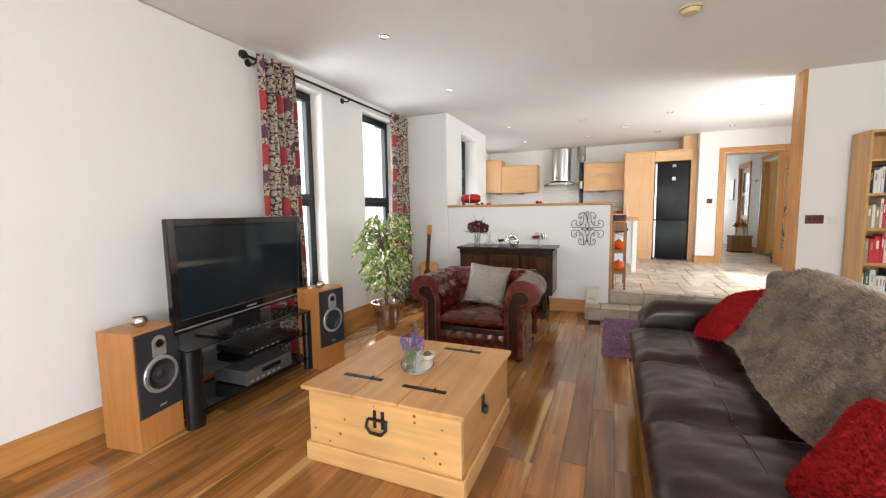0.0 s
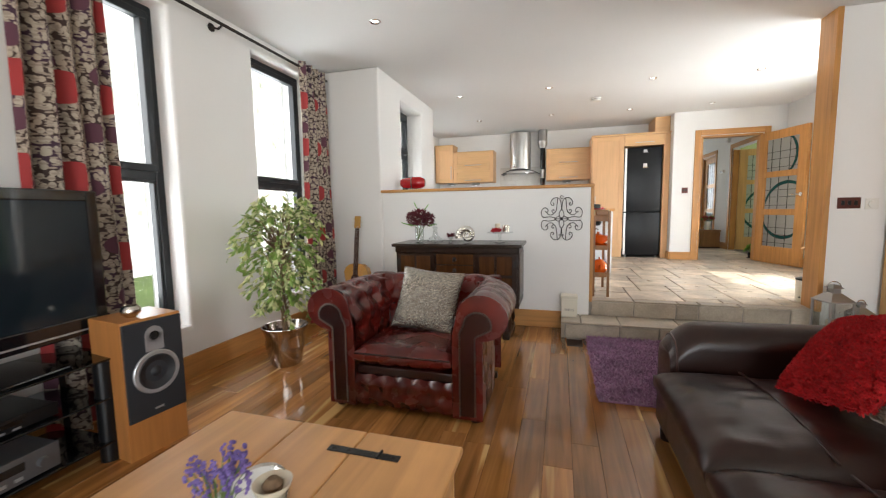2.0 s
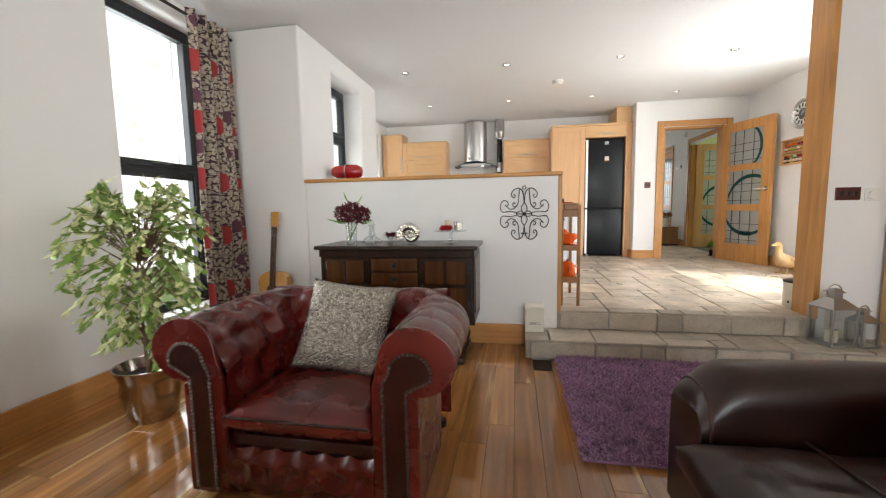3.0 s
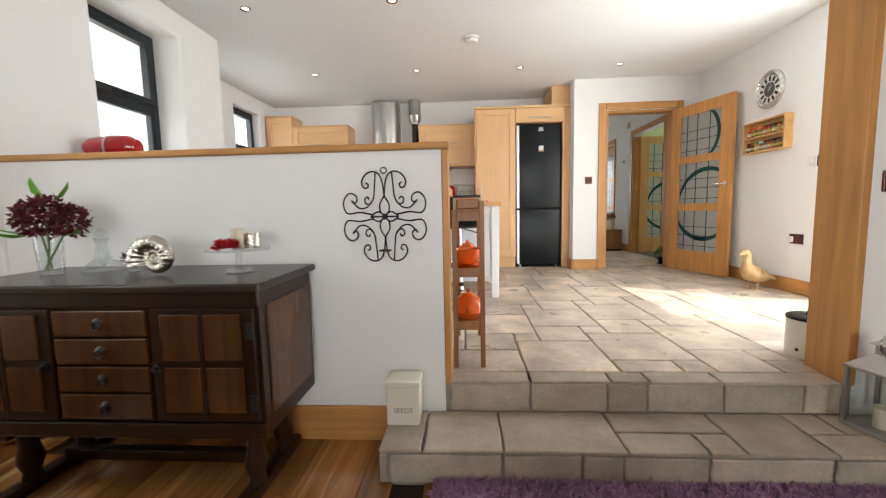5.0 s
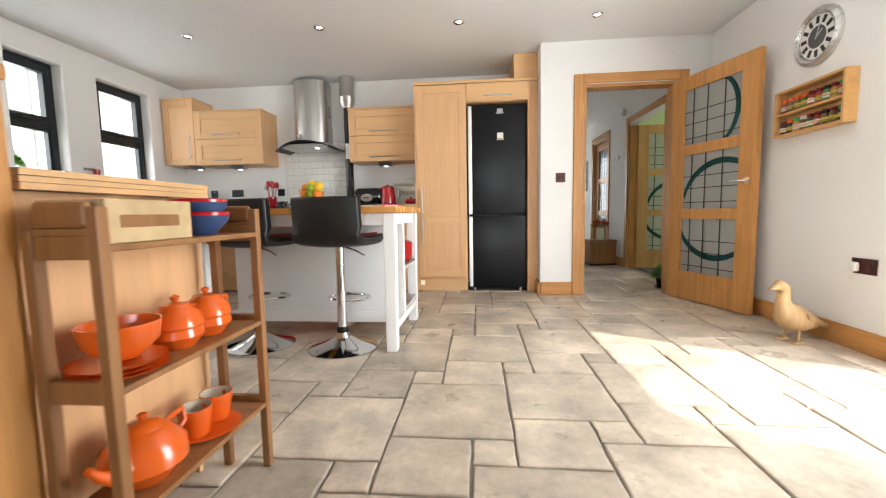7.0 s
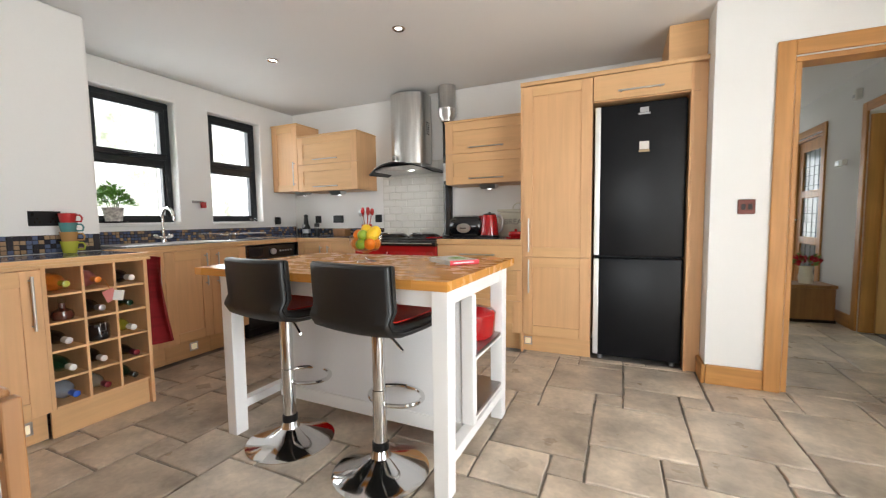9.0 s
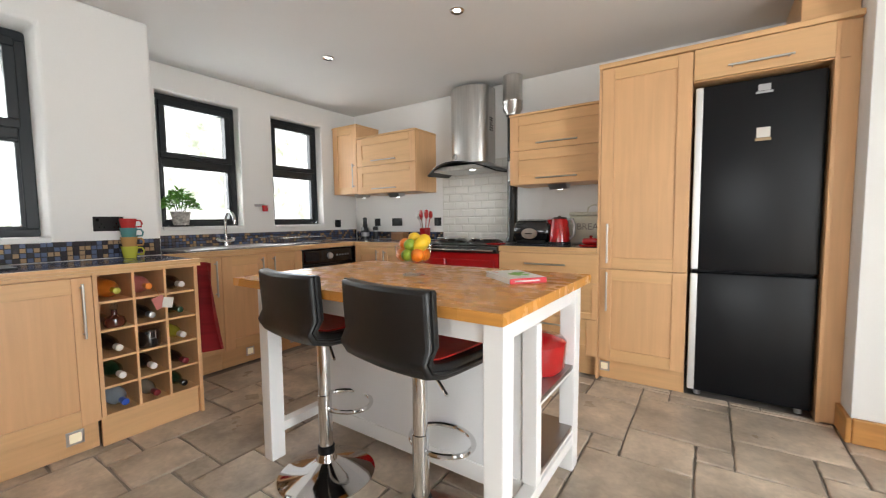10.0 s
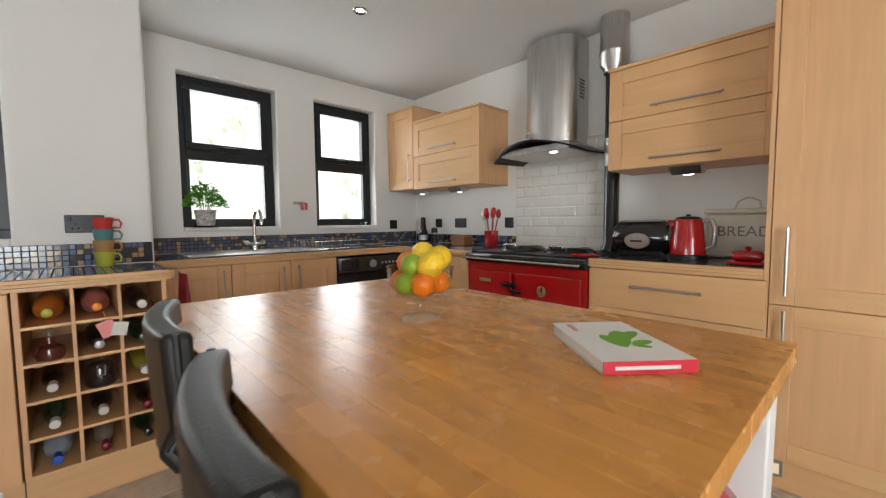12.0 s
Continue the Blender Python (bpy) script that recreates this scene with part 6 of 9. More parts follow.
grid(bm, 20, 24, lambda u, v: (0.02 + (0.24 + 0.05 * (1 - v)) * u - 0.03 * (1 - v), 0.06 + 0.042 * math.sin(9 * u + 2 * v) * (1.15 - v), 0.52 * v - 0.03 * math.sin(3 * u) * (1 - v)))
o = part("cloth", bm, TARTAN, tw, smooth=True, angle=180)
sol = o.modifiers.new("thickness", "SOLIDIFY")
sol.thickness = 0.004
rod("hook", [(0.13, 0.0, 0.5), (0.13, 0.03, 0.505), (0.13, 0.035, 0.53)], 0.004, STEEL, tw)

# units behind the half wall
for i, x in enumerate((0.03, -0.5, -1.03)):
    unit("base_cabinet", x, 5.79, 180, 0.53 if i < 2 else 0.5, 0.51, CH, "beech shaker base cabinet behind the half wall", [(0, 0.15, 0.53 if i < 2 else 0.5, 0.71, vh(0.05, 0.44), False)])
# sink run, facing east
for y, w, side in ((6.98, 0.36, 0.31), (7.34, 0.36, 0.31), (7.70, 0.335, 0.05)):
    unit("base_cabinet", -2.07, y, 90, w, 0.6, CH, "beech shaker base cabinet under the sink run", [(0, 0.15, w, 0.71, vh(side, 0.44), False)])
# corner, drawers and tall unit, facing south: own x runs east
unit("corner_cabinet", -2.05, 8.66, 0, 0.735, 0.63, CH, "beech corner base cabinet with two narrow doors", [(0.02, 0.15, 0.35, 0.71, vh(0.31, 0.44), False), (0.37, 0.15, 0.36, 0.71, vh(0.05, 0.44), False)])
unit("drawer_unit", -0.445, 8.66, 0, 0.74, 0.63, CH, "beech unit of three wide drawers with steel handles", [(0, 0.66, 0.74, 0.2, ((0.24, 0.12), (0.5, 0.12)), True), (0, 0.41, 0.74, 0.25, ((0.24, 0.2), (0.5, 0.2)), True), (0, 0.15, 0.74, 0.26, ((0.24, 0.2), (0.5, 0.2)), True)])
tu = unit("tall_larder", 0.30, 8.66, 0, 0.505, 0.63, 2.075, "tall beech larder with two shaker doors", [(0, 0.15, 0.505, 0.62, vh(0.05, 0.36), False), (0, 0.77, 0.505, 1.3, vh(0.05, 0.06), False)])
slab("side_panel", (-0.018, -0.012, 0.002), (-0.001, 0.63, 2.075), BEECH, tu, 0.001)
ft = thing("fridge_top_cabinet", 0.807, 8.66, K, 0, "beech cabinet over the fridge with one lift-up door", "cabinet", "fitted kitchen units")
slab("carcass", (0.001, 0.004, 1.895), (0.66, 0.63, 2.075), BEECH, ft, 0.001)
shaker("door", ft, 0.6, 0.172, Matrix.Translation((0.002, 0, 1.9)), ((0.18, 0.045), (0.42, 0.045)), True)
ep = thing("fridge_end_panel", 1.41, 8.655, K, 0, "full-height beech panel beside the fridge", "panel")
slab("panel", (0, 0, 0.002), (0.018, 0.635, 2.075), BEECH, ep, 0.002)
slab("filler", (0.019, 0.02, 0.002), (0.098, 0.04, 2.075), BEECH, ep, 0.001)
cn = thing("cornice", 0.28, 8.64, K + 2.077, 0, "beech cornice along the tall units", "cornice")
slab("moulding", (0, 0, 0), (1.228, 0.65, 0.03), BEECH_H, cn, 0.004)
bx = thing("pipe_boxing", 1.28, 8.72, K + 2.108, 0, "beech boxing above the tall units", "boxing")
slab("face", (0, 0, 0), (0.226, 0.018, TOP - K - 2.11), BEECH_H, bx, 0.002)
slab("side", (0, 0.0185, 0), (0.018, 0.55, TOP - K - 2.11), BEECH_H, bx, 0.002)

# fridge freezer
fr = thing("fridge_freezer", 0.822, 8.70, K, 0, "tall matt black fridge freezer with a silver edge handle", "fridge")
FSIL = mat("satin_silver", (0.70, 0.70, 0.69), 0.38, 0.55)
FB = mat("fridge_black", (0.006, 0.0065, 0.008), 0.3, bump=(400, 0.03), ior=1.3)
slab("body", (0.006, 0.06, 0.03), (0.574, 0.6, 1.865), FB, fr, 0.006)
lower = slab("freezer_door", (0, 0, 0.035), (0.58, 0.058, 0.775), FB, fr, 0.012, seg=3)
upper = slab("fridge_door", (0, 0, 0.785), (0.58, 0.058, 1.872), FB, fr, 0.012, seg=3)
slab("edge_handle", (-0.002, -0.016, 0.045), (0.036, -0.0005, 0.768), FSIL, lower, 0.006, "silver edge handle")
slab("edge_handle", (-0.002, -0.016, 0.792), (0.036, -0.0005, 1.866), FSIL, upper, 0.006, "silver edge handle")
slab("badge", (0.29, -0.0025, 1.80), (0.345, -0.0006, 1.835), SILVER, upper, 0.001)
slab("badge_bar", (0.28, -0.003, 1.786), (0.355, -0.0006, 1.798), SILVER, upper, 0.001)
slab("magnet", (0.29, -0.004, 1.545), (0.35, -0.0006, 1.60), FOIL_W, upper, 0.001)
slab("magnet", (0.285, -0.004, 1.527), (0.355, -0.0006, 1.543), BOOKTAN, upper, 0.001)
for x in (0.05, 0.53):
    turned("foot", [(0, 0), (0.018, 0), (0.018, 0.034), (0, 0.034)], SILVER, fr, Matrix.Translation((x, 0.05, 0)), 12)


# wall units
def wall_unit(x, w, z0, z1, label, fronts):
    u = thing("wall_cabinet", x, 8.96, 0, 0, label, "cabinet", "fitted kitchen units")
    slab("carcass", (0.001, 0.004, z0), (w - 0.001, NY - 8.962, z1), BEECH, u, 0.001)
    slab("top_moulding", (-0.006, -0.024, z1 + 0.0005), (w + 0.006, NY - 8.963, z1 + 0.02), BEECH_H, u, 0.004)
    for fx, fz, fw, fh, hd, dr in fronts:
        shaker("lift_door" if dr else "door", u, fw - 0.003, fh - 0.003, Matrix.Translation((fx + 0.0015, 0, fz + 0.0015)), hd, dr)
    return u


wall_unit(-2.66, 0.375, 1.70, 2.425, "narrow tall beech wall cabinet with one door", [(0, 1.70, 0.375, 0.725, vh(0.335, 0.08), False)])
hh = lambda w: ((w / 2 - 0.14, 0.045), (w / 2 + 0.14, 0.045))
wall_unit(-2.283, 0.80, 1.69, 2.275, "wide beech wall cabinet with two lift-up doors", [(0, 1.69, 0.80, 0.29, hh(0.8), True), (0, 1.98, 0.80, 0.295, hh(0.8), True)])
wall_unit(-0.49, 0.79, 1.68, 2.235, "wide beech wall cabinet with two lift-up doors", [(0, 1.68, 0.79, 0.275, hh(0.79), True), (0, 1.955, 0.79, 0.28, hh(0.79), True)])
for x, z in ((-2.36, 1.70), (-1.86, 1.69), (-0.12, 1.68)):
    t = thing("under_cabinet_light", x, 9.09, z, 0, "wedge-shaped steel light under a wall cabinet", "cabinet light", "under-cabinet lights")
    bm = bmesh.new()
    v = [bm.verts.new(p) for p in ((-0.075, -0.06, -0.001), (0.075, -0.06, -0.001), (0.075, 0.06, -0.001), (-0.075, 0.06, -0.001), (-0.07, -0.02, -0.042), (0.07, -0.02, -0.042), (0.07, 0.05, -0.03), (-0.07, 0.05, -0.03))]
    for q in ((0, 1, 2, 3), (0, 4, 5, 1), (1, 5, 6, 2), (2, 6, 7, 3), (3, 7, 4, 0), (4, 7, 6, 5)):
        bm.faces.new([v[i] for i in q])
    part("housing", bm, STEEL, t)
    turned("lens", [(0.03, 0), (0.02, 0.002), (0, 0.002)], DIFFUSER_C, t, Matrix.Translation((0, 0.012, -0.0368)) @ pose(0, 0, 0, 170, 0, 0), 18)
for x, y, rz in ((-1.595, 6.38, 90), (-2.115, 7.56, 90), (-2.115, 7.96, 90), (0.02, 8.705, 0), (0.33, 8.705, 0)):
    zz = K + 0.085
    t = thing("plinth_light", x, y, zz, rz, "small square light set in the cabinet plinth", "plinth light", "plinth lights")
    slab("surround", (-0.034, -0.004, -0.034), (0.034, 0.0, 0.034), STEEL, t, 0.002)
    slab("lens", (-0.022, -0.0055, -0.022), (0.022, -0.004, 0.022), DIFFUSER, t, 0.001)


# worktops: tiled, with a beech edge
def worktop(name, lo, hi, edges, label):
    w = thing(name, lo[0], lo[1], WT - 0.04, 0, label, "worktop")
    dx, dy = hi[0] - lo[0], hi[1] - lo[1]
    e = 0.03
    x0, x1 = (e if "w" in edges else 0), dx - (e if "e" in edges else 0)
    y0, y1 = (e if "s" in edges else 0), dy - (e if "n" in edges else 0)
    slab("core", (x0, y0, 0), (x1, y1, 0.036), DARKGROUT, w, 0)
    for k, (za, zb) in enumerate(((0, 0.013), (0.014, 0.026), (0.027, 0.0405))):
        if "e" in edges:
            slab("edging", (x1 + 0.0005, 0, za), (dx - 0.002 * (k % 2), dy, zb), BEECH_H, w, 0.001)
        if "s" in edges:
            slab("edging", (0, 0.002 * (k % 2), za), (x1, y0 - 0.0005, zb), BEECH_H, w, 0.001)
        if "n" in edges:
            slab("edging", (0, y1 + 0.0005, za), (x1, dy - 0.002 * (k % 2), zb), BEECH_H, w, 0.001)
    bms = {m.name: (m, bmesh.new()) for m in (MOSAIC, MOSAIC_B, MOSAIC_C)}
    r = random.Random(len(name) + int(dx * 100))
    s = 0.0325
    for i in range(int((x1 - x0) / s)):
        for j in range(int((y1 - y0) / s)):
            m, bm = bms[r.choice((MOSAIC, MOSAIC, MOSAIC, MOSAIC, MOSAIC_B)).name]
            a, b = x0 + i * s, y0 + j * s
            z = 0.0395 + r.uniform(0, 0.0006)
            vs = [bm.verts.new(p) for p in ((a, b, 0.0361), (a + s - 0.003, b, 0.0361), (a + s - 0.003, b + s - 0.003, 0.0361), (a, b + s - 0.003, 0.0361), (a + 0.001, b + 0.001, z), (a + s - 0.004, b + 0.001, z), (a + s - 0.004, b + s - 0.004, z), (a + 0.001, b + s - 0.004, z))]
            for q in ((4, 5, 6, 7), (0, 1, 5, 4), (1, 2, 6, 5), (2, 3, 7, 6), (3, 0, 4, 7)):
                bm.faces.new([vs[k] for k in q])
    for m, bm in bms.values():
        if len(bm.faces):
            tagged(part("mosaic", bm, m, w), kind="stuff")
        else:
            bm.free()
    return w


worktop("worktop", (PX + 0.002, 5.803, 0), (-1.525, 6.955, 0), "e", "black mosaic worktop with a beech edge over the wine rack")
worktop("worktop", (PX + 0.002, HY + 0.165, 0), (0.07, 5.80, 0), "en", "black mosaic worktop with a beech edge behind the half wall")
worktop("worktop", (KX + 0.002, 6.972, 0), (-2.04, 8.635, 0), "e", "black mosaic worktop with a beech edge by the sink")
worktop("worktop", (KX + 0.002, 8.637, 0), (-1.312, NY - 0.002, 0), "s", "black mosaic corner worktop with a beech edge")
worktop("worktop", (-0.447, 8.637, 0), (0.282, NY - 0.002, 0), "s", "black worktop with a beech edge beside the cooker")


def splash(name, m, length, rows, label):
    """Mosaic tiles in their own x and z on a wall, facing -y."""
    w = thing(name, 0, 0, 0, 0, label, "splashback")
    w.matrix_world = m
    s = 0.0262
    slab("grout", (0, -0.004, 0), (length, 0, rows * s), DARKGROUT, w, 0)
    bms = {k.name: (k, bmesh.new()) for k in (MOSAIC, MOSAIC_B, MOSAIC_C)}
    r = random.Random(rows + int(length * 50))
    for i in range(int(length / s)):
        for j in range(rows):
            k, bm = bms[r.choice((MOSAIC, MOSAIC, MOSAIC_B, MOSAIC_B, MOSAIC_C)).name]
            a, b, y = i * s + 0.0015, j * s + 0.0015, -0.0075 - r.uniform(0, 0.001)
            e = s - 0.003
            vs = [bm.verts.new(p) for p in ((a, -0.0041, b), (a + e, -0.0041, b), (a + e, -0.0041, b + e), (a, -0.0041, b + e), (a + 0.001, y, b + 0.001), (a + e - 0.001, y, b + 0.001), (a + e - 0.001, y, b + e - 0.001), (a + 0.001, y, b + e - 0.001))]
            for q in ((4, 5, 6, 7), (0, 1, 5, 4), (1, 2, 6, 5), (2, 3, 7, 6), (3, 0, 4, 7)):
                bm.faces.new([vs[t] for t in q])
    for k, bm in bms.values():
        tagged(part("mosaic", bm, k, w), kind="stuff")


splash("mosaic_splashback", pose(PX, 5.30, WT + 0.003, 0, 0, 90), 1.66, 4, "iridescent dark mosaic splashback above the worktop")
splash("mosaic_splashback", pose(KX, 6.985, WT + 0.003, 0, 0, 90), 2.30, 4, "iridescent dark mosaic splashback behind the sink")
splash("mosaic_splashback", pose(KX + 0.01, NY, WT + 0.003), 1.27, 3, "iridescent dark mosaic splashback in the corner")

# white brick tiles behind the cooker
wt_ = thing("tiled_panel", -1.40, NY, WT + 0.002, 0, "glossy white brick tiles behind the range cooker", "tiles")
slab("grout", (0, -0.006, 0), (0.79, -0.001, 0.78), GROUT, wt_, 0)
for w_ in (0.146, 0.072):
    bm = bmesh.new()
    vs = [bm.verts.new(p) for p in ((0, 0, 0), (w_, 0, 0), (w_, 0, 0.072), (0, 0, 0.072), (0.009, -0.005, 0.009), (w_ - 0.009, -0.005, 0.009), (w_ - 0.009, -0.005, 0.063), (0.009, -0.005, 0.063))]
    for q in ((4, 5, 6, 7), (0, 1, 5, 4), (1, 2, 6, 5), (2, 3, 7, 6), (3, 0, 4, 7)):
        bm.faces.new([vs[t] for t in q])
    me = bpy.data.meshes.new("tile")
    bm.to_mesh(me)
    bm.free()
    for j in range(10):
        if w_ > 0.1:
            for i in range(5):
                link("tile", me, TILEWHITE, wt_, at=Matrix.Translation((0.004 + 0.15 * i + (0.076 if j % 2 else 0), -0.0062, 0.004 + 0.0765 * j)))
        else:
            link("tile", me, TILEWHITE, wt_, at=Matrix.Translation((0.002 if j % 2 else 0.754 - 0.042, -0.0062, 0.004 + 0.0765 * j)) @ Matrix.Diagonal((0.96 if j % 2 else 1.0, 1, 1, 1)))

# range cooker
rc = thing("range_cooker", -1.305, 8.60, K, 0, "red enamel range cooker with black hotplates", "cooker")
slab("body", (0, 0.03, 0.05), (0.855, 0.66, 0.84), REDENAMEL, rc, 0.004)
slab("base", (0.01, 0.06, 0.0), (0.845, 0.64, 0.05), BLACK, rc, 0.002)
slab("top_plate", (-0.004, 0.0, 0.842), (0.859, 0.67, 0.895), BLACKGLOSS, rc, 0.01)
slab("hob", (0.02, 0.06, 0.895), (0.835, 0.64, 0.905), BLACK, rc, 0.003)
for x0, z0, w, h in ((0.03, 0.48, 0.34, 0.31), (0.40, 0.48, 0.43, 0.31), (0.03, 0.1, 0.34, 0.35), (0.40, 0.1, 0.43, 0.35)):
    dr = slab("oven_door", (x0, 0.006, z0), (x0 + w, 0.029, z0 + h), REDENAMEL, rc, 0.008, seg=3)
    if x0 < 0.2:
        slab("latch", (x0 + w - 0.05, -0.02, z0 + h - 0.09), (x0 + w + 0.06, -0.004, z0 + h - 0.065), BLACK, dr, 0.005)
    else:
        slab("latch", (x0 - 0.02, -0.018, z0 + h * 0.6), (x0 + 0.06, -0.002, z0 + h * 0.6 + 0.02), BLACK, dr, 0.005)
turned("thermometer", [(0, 0), (0.032, 0), (0.032, 0.012), (0.026, 0.014), (0, 0.012)], CHROME, rc, Matrix.Translation((0.60, 0.004, 0.70)) @ pose(0, 0, 0, 90, 0, 0), 26)
slab("maker_badge", (0.12, 0.002, 0.715), (0.22, 0.006, 0.74), CHROME, rc, 0.001)
bar_handle(rc, (0.03, -0.002, 0.868), (0.825, -0.002, 0.868), (0, -0.04, 0)).data.materials[0] = CHROME
for x in (0.23, 0.58):
    ld = turned("hotplate_lid", [(0, 0.05), (0.05, 0.048), (0.13, 0.032), (0.155, 0.012), (0.158, 0.0), (0, 0.0)], BLACKGLOSS, rc, Matrix.Translation((x, 0.34, 0.906)), 36)
    rod("lid_handle", [(-0.05, -0.13, 0.03), (-0.04, -0.165, 0.045), (0.04, -0.165, 0.045), (0.05, -0.13, 0.03)], 0.007, CHROME, ld)
    turned("lid_dome", [(0, 0.056), (0.05, 0.053), (0.118, 0.037)], STEEL, ld, None, 32)
for k in range(4):
    slab("trivet", (0.72, 0.1 + 0.03 * k, 0.906), (0.84, 0.118 + 0.03 * k, 0.918), REDENAMEL, rc, 0.004)
# the cooker's flue
fl = thing("cooker_flue", -0.565, 9.17, K, 0, "black enamel flue pipe with a steel upper section", "flue")
turned("pipe", [(0.062, 0.908), (0.062, 0.93), (0.046, 0.95), (0.046, 1.45)], BLACKGLOSS, fl, None, 28)
turned("pipe_joint", [(0.049, 1.45), (0.049, 1.62)], STEEL, fl, None, 28)
turned("upper_pipe", [(0.046, 1.62), (0.046, 2.02)], BLACKGLOSS, fl, None, 28)
turned("steel_cowl", [(0.06, 2.02), (0.06, 2.04), (0.085, 2.07), (0.085, 2.13), (0.089, 2.135), (0.089, 2.15), (0.085, 2.155), (0.085, TOP - K)], STEEL, fl, None, 32)
# extractor hood
hd = thing("extractor_hood", -0.99, 9.29, 0, 0, "steel chimney extractor hood with a curved black glass canopy", "extractor hood")
bm = bmesh.new()
sec = [(-0.195, 0)] + [(0.195 * math.sin(radians(-90 + 180 * k / 24)), -0.13 - 0.13 * math.cos(radians(-90 + 180 * k / 24))) for k in range(25)] + [(0.195, 0)]
for a, b in zip(sec, sec[1:]):
    bm.faces.new([bm.verts.new((*a, 1.93)), bm.verts.new((*b, 1.93)), bm.verts.new((*b, TOP - 0.03)), bm.verts.new((*a, TOP - 0.03))])
bmesh.ops.remove_doubles(bm, verts=bm.verts, dist=0.001)
part("chimney", bm, STEEL, hd, smooth=True)
bm = bmesh.new()


def canopy(u, v):
    x = (u - 0.5) * 0.72 + 0.02
    reach = 0.36 + 0.13 * math.cos(math.pi * (u - 0.5))
    return (x, -reach * v - 0.004, 1.925 - 0.09 * (2 * (u - 0.5)) ** 2 - 0.015 * v)


grid(bm, 36, 10, canopy)
o = part("glass_canopy", bm, mat("canopy_glass", (0.005, 0.005, 0.006), 0.3, ior=1.22), hd, smooth=True, angle=180)
sol = o.modifiers.new("thickness", "SOLIDIFY")
sol.thickness = 0.01
slab("filter_box", (-0.24, -0.40, 1.84), (0.28, -0.02, 1.885), STEEL, hd, 0.004)
turned("control_knob", [(0, 0), (0.028, 0), (0.026, 0.02), (0, 0.022)], CHROME, hd, Matrix.Translation((-0.09, -0.262, 1.985)) @ pose(0, 0, 0, 90, 0, 0), 24)
turned("hood_lamp", [(0.025, 0), (0.018, -0.003), (0, -0.003)], DIFFUSER_C, hd, Matrix.Translation((0.14, -0.34, 1.839)), 18)
for k in range(5):
    for j in range(6):
        slab("vent_slot", (0.194, -0.06 - 0.014 * k, 2.22 + 0.022 * j), (0.1965, -0.053 - 0.014 * k, 2.234 + 0.022 * j), BLACK, hd, 0)

# washing machine in the sink run
wm = thing("washing_machine", -2.065, 8.045, K, 90, "black washing machine built under the worktop", "washing machine")
slab("body", (0.002, 0.02, 0.01), (0.59, 0.58, 0.855), BLACK, wm, 0.006)
slab("front", (0.002, 0.0, 0.09), (0.59, 0.02, 0.72), BLACK, wm, 0.006)
slab("control_panel", (0.002, -0.004, 0.73), (0.59, 0.02, 0.853), BLACKGLOSS, wm, 0.008)
po = turned("door_ring", [(0.15, 0), (0.19, 0.0), (0.185, 0.02), (0.15, 0.026), (0.14, 0.01)], BLACKGLOSS, wm, Matrix.Translation((0.3, 0.0, 0.44)) @ pose(0, 0, 0, 90, 0, 0), 40)
turned("door_glass", [(0.142, 0.012), (0.1, 0.03), (0, 0.036)], BLACKGLASS, po, None, 36)
turned("dial", [(0, 0), (0.03, 0), (0.027, 0.02), (0, 0.022)], SILVER, wm, Matrix.Translation((0.3, -0.004, 0.79)) @ pose(0, 0, 0, 90, 0, 0), 26)
for k in range(5):
    turned("button", [(0, 0), (0.009, 0), (0.008, 0.005), (0, 0.006)], SILVER, wm, Matrix.Translation((0.39 + 0.035 * k, -0.004, 0.79)) @ pose(0, 0, 0, 90, 0, 0), 12)
slab("soap_drawer", (0.03, -0.008, 0.755), (0.18, -0.004, 0.83), BLACK, wm, 0.004)

# sink and tap
sk = thing("kitchen_sink", -2.36, 7.56, WT, 0, "inset stainless steel sink with a drainer", "sink")
bm = bmesh.new()
for lo, hi in (((-0.25, -0.42, 0.0008), (0.23, -0.38, 0.009)), ((-0.25, 0.02, 0.0008), (0.23, 0.45, 0.008)), ((-0.25, -0.38, 0.0008), (-0.2, 0.02, 0.009)), ((0.17, -0.38, 0.0008), (0.23, 0.02, 0.009))):
    box(bm, lo, hi, 0.003)
part("rim", bm, STEEL, sk)
slab("bowl", (-0.2, -0.38, 0.0007), (0.17, 0.02, 0.003), DULLSTEEL, sk, 0)
for k in range(8):
    slab("drainer_ridge", (-0.15, 0.07 + 0.045 * k, 0.008), (0.18, 0.082 + 0.045 * k, 0.011), STEEL, sk, 0.001)
tp = thing("mixer_tap", -2.55, 7.64, WT + 0.002, 0, "chrome swan-neck mixer tap behind the sink", "tap")
turned("base", [(0, 0), (0.028, 0), (0.026, 0.03), (0.015, 0.04), (0, 0.04)], CHROME, tp)
rod("spout", [(0, 0, 0.03), (0, 0, 0.22)] + [(0.075 - 0.075 * math.cos(radians(a)), 0, 0.22 + 0.075 * math.sin(radians(a))) for a in range(15, 181, 15)] + [(0.15, 0, 0.19)], 0.012, CHROME, tp, seg=12)
for sy in (-1, 1):
    lv_ = rod("tap_arm", [(0, 0, 0.045), (0.0, sy * 0.06, 0.05)], 0.012, CHROME, tp)
    turned("tap_head", [(0, 0), (0.018, 0), (0.02, 0.02), (0.012, 0.03), (0, 0.03)], CHROME, lv_, Matrix.Translation((0, sy * 0.06, 0.045)), 16)
rk = thing("dish_rack", -2.36, 8.15, WT + 0.004, 0, "low wire dish rack on the worktop", "dish rack")
bm = bmesh.new()
